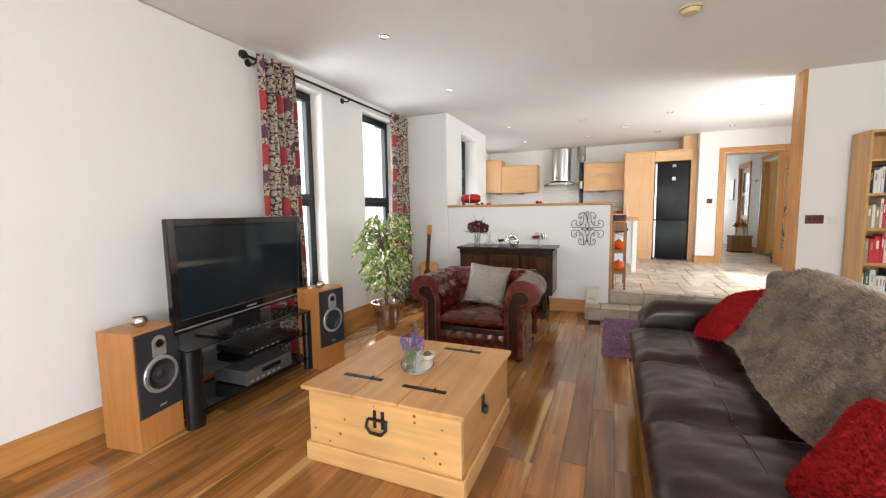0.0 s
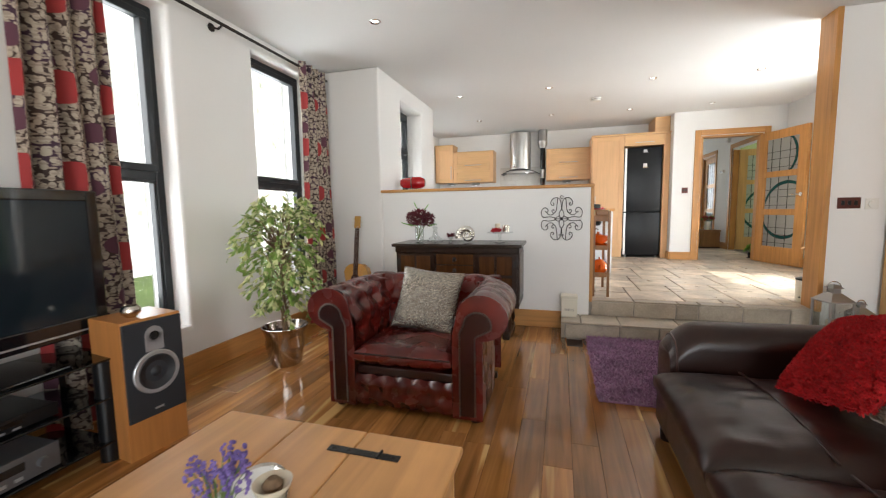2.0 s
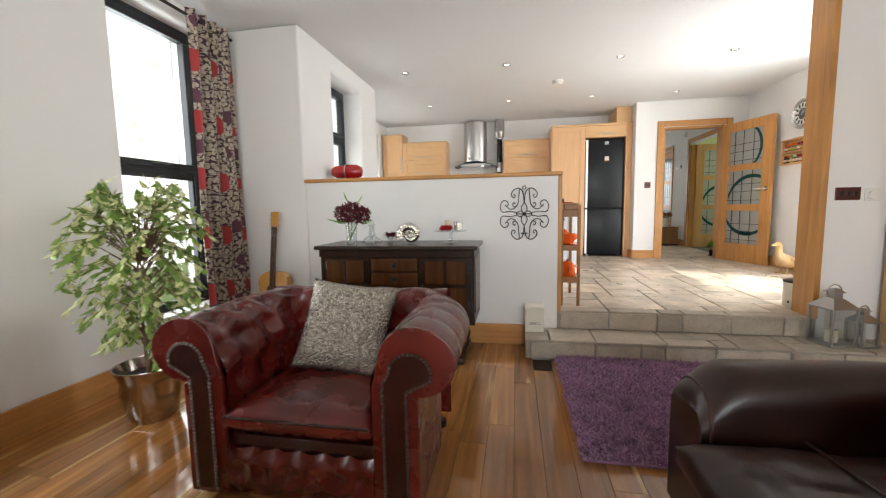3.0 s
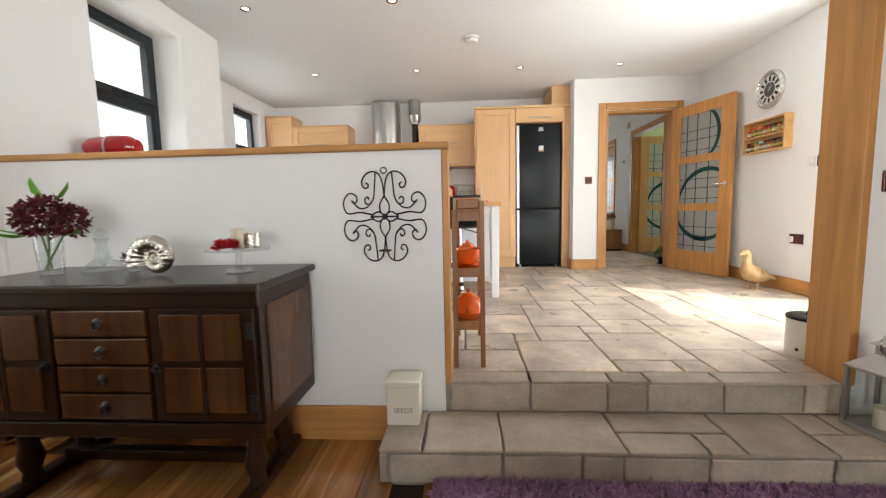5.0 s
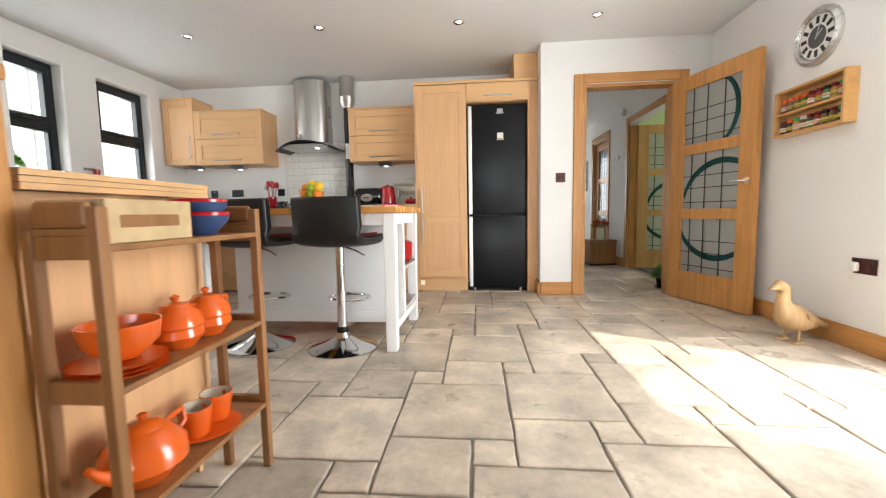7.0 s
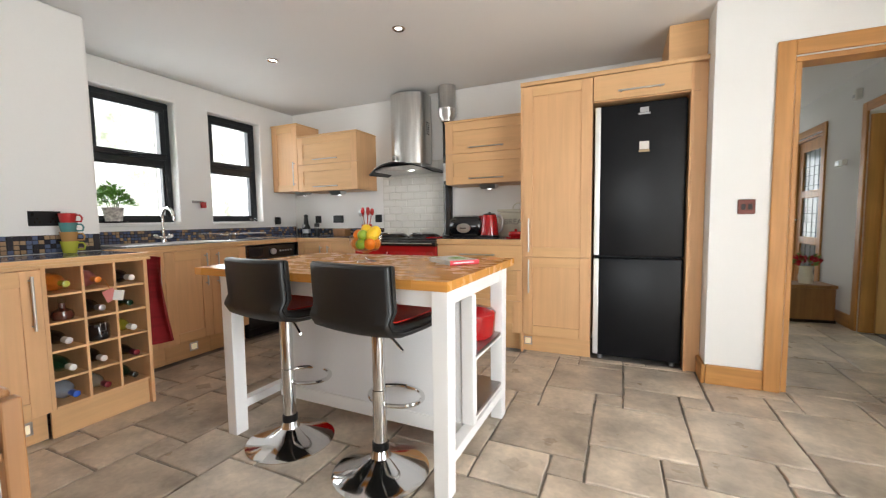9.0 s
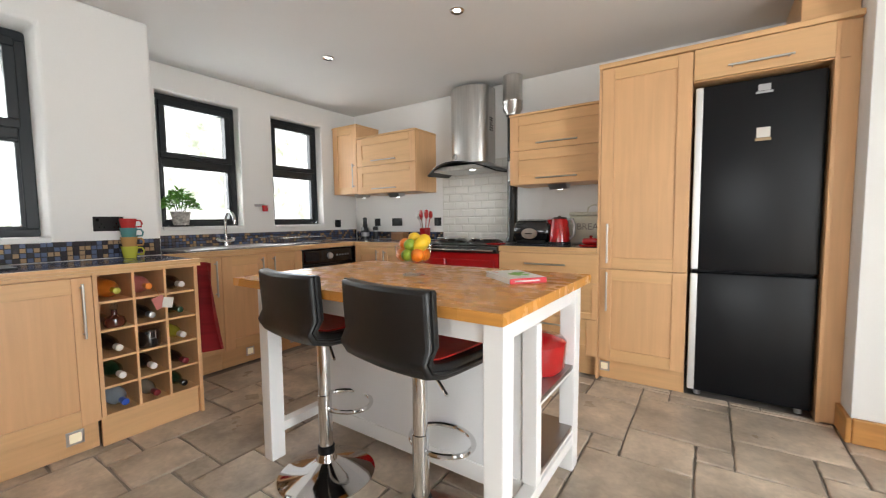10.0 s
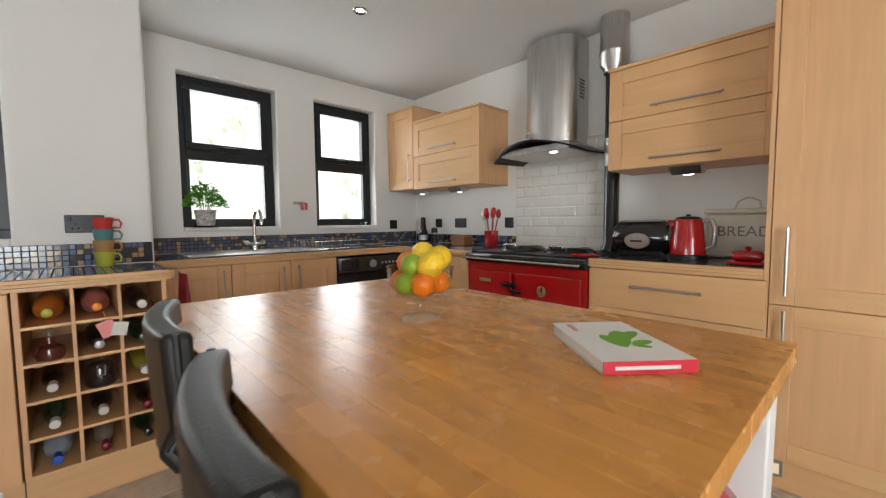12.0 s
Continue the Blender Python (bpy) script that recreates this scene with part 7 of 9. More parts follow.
for z, e in ((0.004, 0), (0.06, 0.02)):
    tube(bm, [(-0.17 - e, -0.2 - e, z), (0.17 + e, -0.2 - e, z), (0.17 + e, 0.2 + e, z), (-0.17 - e, 0.2 + e, z)], 0.003, 5, True)
part("hoops", bm, CHROME, rk)
for k in range(14):
    y = -0.19 + 0.029 * k
    rod("wire", [(-0.19, y, 0.06), (-0.165, y, 0.008), (0.165, y, 0.008), (0.19, y, 0.06)], 0.0018, CHROME, rk, seg=4)


def herb(name, x, y, z, spread_, pot, label, seed):
    p = thing(name, x, y, z, 0, label, "plant")
    turned("pot", [(0, 0), (0.035, 0), (0.048, 0.085), (0.05, 0.09), (0.045, 0.09), (0.042, 0.075), (0, 0.075)], pot, p, None, 24)
    turned("saucer", [(0, -0.0005), (0.055, -0.0005), (0.06, 0.008), (0.05, 0.006), (0.036, 0.001)], BLACK, p, None, 24)
    r = random.Random(seed)
    bm = bmesh.new()
    for k in range(900):
        a, e = r.uniform(0, 6.283), r.random() ** 0.6
        c = Vector((spread_ * e * math.cos(a), spread_ * e * math.sin(a), 0.105 + 0.12 * (1 - e * e) * r.uniform(0.5, 1.05)))
        leaf(bm, c, Vector((math.cos(a) * (0.4 + e), math.sin(a) * (0.4 + e), r.uniform(-0.3, 0.7))), r.uniform(0.019, 0.029), r.uniform(-0.5, 0.5))
    tagged(part("leaves", bm, GREENLEAF, p), kind="stuff")
    bm = bmesh.new()
    for k in range(16):
        a = r.uniform(0, 6.28)
        tube(bm, [(0.015 * math.cos(a), 0.015 * math.sin(a), 0.07), (spread_ * 0.5 * math.cos(a), spread_ * 0.5 * math.sin(a), 0.16)], 0.0015, 4)
    part("stems", bm, STEM, p)
    return p


hb = herb("potted_basil", KX - 0.02, 7.36, KWZ[0] + 0.013, 0.082, mat("patterned_pot", (0.55, 0.52, 0.48), 0.3, blotch=(60, 0.6)), "bushy green basil in a patterned pot on the sill", 51)
hb.scale = (1.5, 1.5, 1.35)
wh = thing("tealight_sconce", KX, 8.04, 1.53, 0, "small wall sconce holding a red glass tealight", "sconce")
rod("arm", [(0, 0, 0.03), (0.05, 0, 0.035), (0.06, 0.03, 0.03)], 0.006, DULLSTEEL, wh)
slab("scroll_plate", (0.0, -0.05, 0.02), (0.006, 0.05, 0.045), DULLSTEEL, wh, 0.003)
turned("red_glass", [(0, -0.045), (0.025, -0.045), (0.028, 0.012), (0.025, 0.012), (0, -0.04)], REDENAMEL, wh, Matrix.Translation((0.06, 0.02, 0.018)))
gl = thing("glass_dish", KX + 0.0, 8.66, KWZ[0] + 0.0125, 0, "small clear glass dish on the window sill", "dish")
vase_glass(gl, [(0, 0), (0.02, 0), (0.04, 0.03), (0.037, 0.03), (0.018, 0.004), (0, 0.004)])


# stack of mugs
def mug(x, y, z, material, label, r=0.042, h=0.07, rz=20):
    m = thing("mug", x, y, z, rz, label, "mug", "stacked mugs")
    turned("cup", [(0, 0), (r * 0.72, 0), (r * 0.76, 0.004), (r, h), (r - 0.004, h), (r * 0.72, 0.007), (0, 0.007)], material, m, None, 26)
    rod("handle", [(r * 0.8, 0, h * 0.3), (r + 0.022, 0, h * 0.3), (r + 0.028, 0, h * 0.6), (r + 0.018, 0, h * 0.85), (r * 0.95, 0, h * 0.85)], 0.005, material, m)


for k, (m_, lb) in enumerate(((MUG_Y, "lime yellow mug at the bottom of a stack"), (MUG_G, "tan mug in a stack"), (MUG_T, "dark teal mug in a stack"), (MUG_R, "red mug on top of a stack"))):
    mug(-1.95, 6.76, WT + 0.001 + 0.0545 * k, m_, lb, rz=60 + 10 * k)


def socket(m, label="black double wall socket", w=0.146, mt=BLACK, plug=False):
    p = thing("wall_socket", 0, 0, 0, 0, label, "socket")
    p.matrix_world = m
    slab("plate", (-w / 2, -0.008, -0.043), (w / 2, 0, 0.043), mt, p, 0.003)
    for sx in ((-1, 1) if w > 0.1 else (0,)):
        slab("rocker", (sx * 0.055 - 0.008, -0.012, 0.015), (sx * 0.055 + 0.008, -0.008, 0.032), BLACKGLOSS, p, 0.002)
        for hx_, hz_ in ((-0.011, -0.02), (0.011, -0.02), (0, 0.0)):
            slab("pin_hole", (sx * 0.035 + hx_ - 0.003, -0.0085, hz_ - 0.004), (sx * 0.035 + hx_ + 0.003, -0.0078, hz_ + 0.004), BLACKGLOSS, p, 0)
    if plug:
        slab("plug", (-0.062, -0.04, -0.03), (-0.012, -0.0125, 0.022), WHITEPLASTIC, p, 0.01, "white plug")
        rod("lead", [(-0.037, -0.03, -0.03), (-0.045, -0.035, -0.055), (-0.05, -0.03, -0.075)], 0.004, WHITEPLASTIC, p)
    return p


socket(pose(PX, 6.70, 1.40, 0, 0, 90))
socket(pose(KX, 9.0, 1.375, 0, 0, 90), w=0.086)
socket(pose(-2.33, NY, 1.385), w=0.086)
socket(pose(-2.03, NY, 1.385))
socket(pose(-1.47, NY, 1.385), w=0.086)
socket(pose(EX, 6.96, 0.765, 0, 0, -90), "dark metal double socket with a white plug", 0.146, BRONZE, True)
plate("light_switch", pose(1.695, DY, 1.414), 0.088, 0.088, BRONZE, "square bronze light switch beside the hall door", 2)
plate("room_thermostat", pose(EX, 6.855, 1.415, 0, 0, -90), 0.085, 0.085, WHITEPLASTIC, "white thermostat dial on the kitchen wall", 0, True)
plate("light_switch", pose(EX, 6.74, 1.415, 0, 0, -90), 0.12, 0.088, BLACK, "black multi-gang light switch on the wall", 3)

# things on the back worktop
ts_ = thing("toaster", -0.30, 8.98, WT + 0.002, 0, "black oval toaster with a chrome end", "toaster")
bm = bmesh.new()
lathe(bm, [(0, -0.145), (0.07, -0.145), (0.09, -0.12), (0.095, 0), (0.09, 0.12), (0.07, 0.145), (0, 0.145)], 32, Matrix.Translation((0, 0, 0.1)) @ pose(0, 0, 0, 0, 90, 0) @ Matrix.Diagonal((1.0, 0.85, 1, 1)))
part("shell", bm, BLACKGLOSS, ts_, smooth=True)
slab("base", (-0.12, -0.06, 0), (0.12, 0.06, 0.03), BLACK, ts_, 0.008)
slab("slot_plate", (-0.11, -0.045, 0.188), (0.11, 0.045, 0.197), STEEL, ts_, 0.003)
for y in (-0.02, 0.02):
    slab("slot", (-0.1, y - 0.008, 0.1965), (0.1, y + 0.008, 0.1985), BLACK, ts_, 0)
bm = bmesh.new()
lathe(bm, [(0, 0), (0.062, 0), (0.058, 0.006), (0, 0.008)], 28, Matrix.Translation((0.0, -0.082, 0.085)) @ pose(0, 0, 0, 90, 0, 0) @ Matrix.Diagonal((1.1, 0.7, 1, 1)))
part("front_plate", bm, STEEL, ts_, smooth=True)
slab("lever", (-0.03, -0.105, 0.08), (0.03, -0.092, 0.09), BLACK, ts_, 0.003)
kt = thing("kettle", -0.07, 8.95, WT + 0.002, 0, "red and grey jug kettle on its base", "kettle")
turned("base", [(0, 0), (0.09, 0), (0.09, 0.018), (0.085, 0.022), (0, 0.022)], BLACK, kt)
turned("jug", [(0, 0.0225), (0.083, 0.0225), (0.082, 0.05), (0.066, 0.19), (0.062, 0.2), (0, 0.2)], REDENAMEL, kt)
turned("lid", [(0.06, 0.2005), (0.05, 0.212), (0.012, 0.216), (0.01, 0.225), (0, 0.226)], BLACK, kt)
rod("handle", [(0.058, 0, 0.19), (0.1, -0.0, 0.195), (0.118, 0, 0.15), (0.112, 0, 0.07), (0.08, 0, 0.05)], 0.012, SILVER, kt)
bm = bmesh.new()
lathe(bm, [(0.025, 0), (0.01, 0.04)], 14, Matrix.Translation((-0.058, 0, 0.17)) @ pose(0, 0, 0, 0, -60, 0))
part("spout", bm, REDENAMEL, kt)
bb = thing("bread_bin", 0.135, 9.19, WT + 0.002, 0, "cream enamel bread bin with a looped lid handle", "bread bin")
slab("bin", (-0.17, -0.1, 0), (0.145, 0.1, 0.225), BREAD, bb, 0.02, seg=3)
slab("lid", (-0.174, -0.104, 0.226), (0.149, 0.104, 0.252), BREAD, bb, 0.008)
rod("lid_handle", [(-0.055, 0, 0.252), (-0.045, 0, 0.29), (-0.012, 0, 0.308), (0.012, 0, 0.308), (0.045, 0, 0.29), (0.055, 0, 0.252)], 0.005, BREAD, bb)
label_text("lettering", "BREAD", 0.072, pose(0.0, -0.1008, 0.135, 90, 0, 0), LABELGREY, bb)
bt_ = thing("butter_dish", 0.205, 8.80, WT + 0.002, 0, "red ceramic butter dish with a lid", "butter dish")
slab("dish", (-0.07, -0.05, 0), (0.07, 0.05, 0.014), REDENAMEL, bt_, 0.005)
slab("cover", (-0.058, -0.04, 0.0145), (0.058, 0.04, 0.06), REDENAMEL, bt_, 0.02, seg=3)
turned("knob", [(0, 0.06), (0.008, 0.06), (0.013, 0.075), (0, 0.082)], REDENAMEL, bt_, None, 14)
uc = thing("utensil_crock", -1.48, 9.08, WT + 0.002, 0, "red crock holding spatulas and spoons", "utensil pot")
turned("crock", [(0, 0), (0.05, 0), (0.052, 0.005), (0.055, 0.125), (0.05, 0.125), (0.047, 0.01), (0, 0.01)], REDENAMEL, uc)
rng = random.Random(61)
for k in range(7):
    a = k * 0.9
    tipv = Vector((0.075 * math.cos(a), 0.05 * math.sin(a), rng.uniform(0.24, 0.3)))
    ut = rod("utensil_handle", [(0.015 * math.cos(a), 0.015 * math.sin(a), 0.02), tipv * 0.8], 0.005, (REDLEATHER, STEEL, TROLLEYWOOD)[k % 3], uc, seg=6)
    bm = bmesh.new()
    lathe(bm, [(0, -0.04), (0.02, -0.025), (0.026, 0), (0.02, 0.03), (0, 0.04)], 12, Matrix.Translation(tipv * 0.95) @ Matrix.Diagonal((1, 0.3, 1, 1)))
    part("utensil_head", bm, (REDLEATHER, STEEL, REDENAMEL)[k % 3], ut, smooth=True)
cm = thing("pump_bottle", -2.36, 9.12, WT + 0.002, 0, "black and silver coffee press in the corner", "coffee press")
turned("body", [(0, 0), (0.045, 0), (0.045, 0.1), (0.03, 0.13), (0.022, 0.2), (0.024, 0.24), (0, 0.25)], BLACK, cm)
turned("band", [(0.0455, 0.03), (0.0455, 0.075)], SILVER, cm)
turned("dial", [(0, 0), (0.022, 0), (0.02, 0.008), (0, 0.01)], SILVER, cm, Matrix.Translation((0, -0.04, 0.115)) @ pose(0, 0, 0, 90, 0, 0), 18)
pg = thing("pepper_mill", -2.20, 9.12, WT + 0.002, 0, "small black pepper mill on the worktop", "pepper mill")
turned("mill", [(0, 0), (0.03, 0), (0.032, 0.01), (0.024, 0.06), (0.03, 0.11), (0.028, 0.14), (0.0, 0.15)], BLACK, pg)
turned("band", [(0.0275, 0.085), (0.029, 0.1)], STEEL, pg)
ob_ = thing("wooden_caddy", -1.83, 9.1, WT + 0.002, 0, "small reddish wooden box on the worktop", "box")
slab("box", (-0.08, -0.05, 0), (0.08, 0.05, 0.07), TROLLEYWOOD, ob_, 0.004)
slab("lid", (-0.083, -0.053, 0.0705), (0.083, 0.053, 0.082), TROLLEYWOOD, ob_, 0.004)

# stand mixer by the pier window
mx = thing("stand_mixer", -1.86, 5.56, WT + 0.001, 6, "glossy red stand mixer on the worktop", "mixer")
mx.scale = (0.84, 0.84, 0.9)
slab("base", (-0.13, -0.09, 0), (0.15, 0.09, 0.05), REDENAMEL, mx, 0.02, seg=3)
slab("column", (0.06, -0.055, 0.05), (0.15, 0.055, 0.23), REDENAMEL, mx, 0.025, seg=3)
bm = bmesh.new()
lathe(bm, [(0, -0.19), (0.045, -0.185), (0.07, -0.14), (0.082, 0.0), (0.078, 0.1), (0.05, 0.155), (0, 0.165)], 28, Matrix.Translation((0.0, 0, 0.31)) @ pose(0, 0, 0, 0, 90, 0) @ Matrix.Diagonal((0.95, 1, 1, 1)))
part("motor_head", bm, REDENAMEL, mx, smooth=True)
turned("silver_band", [(0.083, -0.006), (0.084, 0.0), (0.083, 0.006)], CHROME, mx, Matrix.Translation((-0.02, 0, 0.31)) @ pose(0, 0, 0, 0, 90, 0), 28)
turned("hub_cap", [(0, 0), (0.03, 0), (0.028, 0.012), (0, 0.014)], CHROME, mx, Matrix.Translation((-0.185, 0, 0.31)) @ pose(0, 0, 0, 0, -90, 0), 20)
turned("bowl", [(0, 0.052), (0.05, 0.052), (0.055, 0.06), (0.1, 0.13), (0.105, 0.2), (0.1, 0.2), (0.05, 0.065), (0, 0.065)], STEEL, mx, Matrix.Translation((-0.06, 0, 0)), 32)
turned("beater_shaft", [(0.014, 0.15), (0.014, 0.24), (0, 0.24)], STEEL, mx, Matrix.Translation((-0.06, 0, 0)), 12)

# ---- island ----
il = thing("kitchen_island", 0.0, 6.815, K, -0.8, "white painted kitchen island with an oak block top", "kitchen island")
LG = 0.07
lw, le = -0.80, 0.44
top_z = 0.815
for x in (lw, le - LG):
    for y in (0.035, 0.745 - LG + 0.05):
        bm = bmesh.new()
        box(bm, (x, y, 0), (x + LG, y + LG, top_z), 0.004)
        for v in bm.verts:
            if v.co.z < 0.3:
                v.co.x += (0.008 if v.co.x > x + LG / 2 else 0) * -1
        part("leg", bm, WHITEPAINT, il)
for lo, hi in (((lw + LG, 0.045, 0.745), (le - LG, 0.07, top_z)), ((lw + LG, 0.77, 0.745), (le - LG, 0.79, top_z)), ((lw + 0.02, 0.035 + LG, 0.745), (lw + 0.045, 0.725, top_z)), ((le - 0.045, 0.035 + LG, 0.745), (le - 0.02, 0.725, top_z))):
    slab("apron", lo, hi, WHITEPAINT, il, 0.003)
for x in (lw + 0.01, le - 0.06):
    slab("lower_rail", (x, 0.035 + LG, 0.12), (x + 0.05, 0.725, 0.165), WHITEPAINT, il, 0.003)
slab("back_panel", (lw + LG, 0.32, 0.10), (le - 0.07, 0.34, 0.745), mat("white_board", (0.74, 0.74, 0.74), 0.45, bump=(120, 0.08)), il, 0.002)
slab("panel_rail", (lw + LG, 0.312, 0.10), (le - 0.07, 0.3195, 0.17), WHITEPAINT, il, 0.002)
slab("end_post", (le - 0.068, 0.315, 0.165), (le - 0.012, 0.36, 0.745), WHITEPAINT, il, 0.003)
SH = mat("steel_shelf", (0.34, 0.31, 0.29), 0.3, 0.9)
for z in (0.19, 0.46):
    slab("shelf", (lw + LG, 0.345, z), (le - 0.012, 0.77, z + 0.018), SH, il, 0.002)
    slab("shelf_rail", (le - 0.045, 0.36, z - 0.012), (le - 0.012, 0.725, z), WHITEPAINT, il, 0.002)
it = new("oak_top")
it.parent = il
it.matrix_basis = Matrix.Translation((0, 0, top_z + 0.001))
rng = random.Random(71)
STAVE = {}
y = -0.005
while y < 0.88:
    x = -0.93
    while x < 0.45:
        w = min(rng.choice((0.16, 0.24, 0.3, 0.38)), 0.455 - x)
        if 0.455 - (x + w) < 0.12:
            w = 0.455 - x
        key = round(w, 3)
        if key not in STAVE:
            bm = bmesh.new()
            box(bm, (0, 0, 0), (w - 0.0002, 0.0429, 0.036), 0.0003, 1)
            me = bpy.data.meshes.new("stave")
            bm.to_mesh(me)
            bm.free()
            STAVE[key] = me
        link("stave", STAVE[key], BUTCHER, it, at=Matrix.Translation((x, y, 0)))
        x += w
    y += 0.043
IT = K + top_z + 0.038
pt = thing("red_casserole", 0.31, 7.42, K + 0.479, 0, "red enamel casserole on the island shelf", "pan")
turned("pot", [(0, 0), (0.11, 0), (0.125, 0.02), (0.13, 0.12), (0.124, 0.12), (0.118, 0.02), (0, 0.01)], REDENAMEL, pt, None, 36)
turned("lid", [(0.131, 0.121), (0.12, 0.135), (0.05, 0.155), (0, 0.158)], REDENAMEL, pt, None, 36)
turned("lid_knob", [(0, 0.158), (0.012, 0.158), (0.02, 0.18), (0, 0.184)], BLACK, pt, None, 16)
sc_ = thing("storage_canister", 0.28, 7.27, K + 0.209, 0, "white speckled canister on the lower island shelf", "canister")
turned("canister", [(0, 0), (0.055, 0), (0.055, 0.14), (0.05, 0.145), (0, 0.145)], mat("speckled_tin", (0.66, 0.62, 0.57), 0.35, blotch=(50, 0.5)), sc_)
turned("lid", [(0.057, 0.1455), (0.057, 0.165), (0.02, 0.17), (0, 0.172)], FOIL_R, sc_)
# fruit bowl
fb = thing("fruit_bowl", -0.235, 7.30, IT, 0, "footed glass bowl piled with citrus fruit", "fruit bowl")
FS = 0.86
fb.scale = (FS, FS, FS)
vase_glass(fb, [(0, 0), (0.062, 0), (0.06, 0.006), (0.015, 0.014), (0.012, 0.05), (0.03, 0.062), (0.075, 0.075), (0.092, 0.1), (0.102, 0.16), (0.099, 0.16), (0.088, 0.102), (0.07, 0.079), (0, 0.068)], 40)
FR = [(-0.05, -0.03, 0.112, CITRUS, 0.036), (0.0, -0.055, 0.112, LIME, 0.032), (0.05, -0.03, 0.112, CITRUS, 0.036), (0.045, 0.035, 0.112, CITRUS, 0.035), (-0.02, 0.045, 0.112, LIME, 0.033), (-0.065, 0.02, 0.14, CITRUS, 0.034), (0.0, -0.03, 0.165, LIME, 0.034), (0.055, -0.005, 0.168, LEMON, 0.038), (-0.01, 0.025, 0.195, LEMON, 0.036), (0.04, 0.045, 0.185, LEMON, 0.036), (-0.045, -0.012, 0.168, CITRUS, 0.033)]
for x, y, z, m_, r in FR:
    nm = {LEMON.name: "lemon", LIME.name: "lime", CITRUS.name: "orange"}[m_.name]
    f_ = thing(nm, fb.location.x + x * FS, fb.location.y + y * FS, IT + z * FS, rng.uniform(0, 180), "ripe " + nm + " with dimpled peel in the glass bowl", "fruit", "fruit in the bowl")
    r *= FS
    bm = bmesh.new()
    st = 1.22 if nm == "lemon" else 1.0
    lathe(bm, [(0, -r * st)] + [(r * math.cos(radians(a)), r * st * math.sin(radians(a))) for a in range(-75, 76, 15)] + [(0.004, r * st * 1.02), (0, r * st * 1.03)], 22, pose(0, 0, 0, rng.uniform(20, 80), 0, rng.uniform(0, 90)))
    part("peel", bm, m_, f_, smooth=True)
bk = thing("cookery_book", 0.224, 7.405, IT, 50, "white cookery book with a red spine lying on the island", "book")
slab("page_block", (-0.076, -0.121, 0.002), (0.077, 0.122, 0.02), PAPER, bk, 0)
slab("back_cover", (-0.08, -0.125, 0), (0.08, 0.125, 0.0018), BOOKWHITE, bk, 0)
slab("front_cover", (-0.08, -0.125, 0.0202), (0.08, 0.125, 0.022), BOOKWHITE, bk, 0.0005)
slab("spine", (-0.08, -0.1275, 0), (0.08, -0.1252, 0.022), BOOKRED, bk, 0.0005)
slab("spine_lettering", (-0.06, -0.1282, 0.008), (0.05, -0.1276, 0.014), BOOKWHITE, bk, 0)
for x, y, w, d, turn in ((0.012, 0.0, 0.052, 0.02, 70), (0.03, 0.012, 0.045, 0.016, 40), (-0.008, -0.016, 0.04, 0.015, 100), (0.04, -0.03, 0.022, 0.012, 20), (0.028, -0.05, 0.018, 0.008, 140)):
    turned("cover_leaf", [(0, 0), (1, 0), (1, 0.5), (0, 0.9)], GREENLEAF, bk, Matrix.Translation((x, y, 0.0221)) @ pose(0, 0, 0, 0, 0, turn) @ Matrix.Diagonal((w, d, 0.0008, 1)), 18)
slab("title_bar", (-0.055, 0.055, 0.0221), (-0.045, 0.105, 0.0224), FOIL_P, bk, 0)

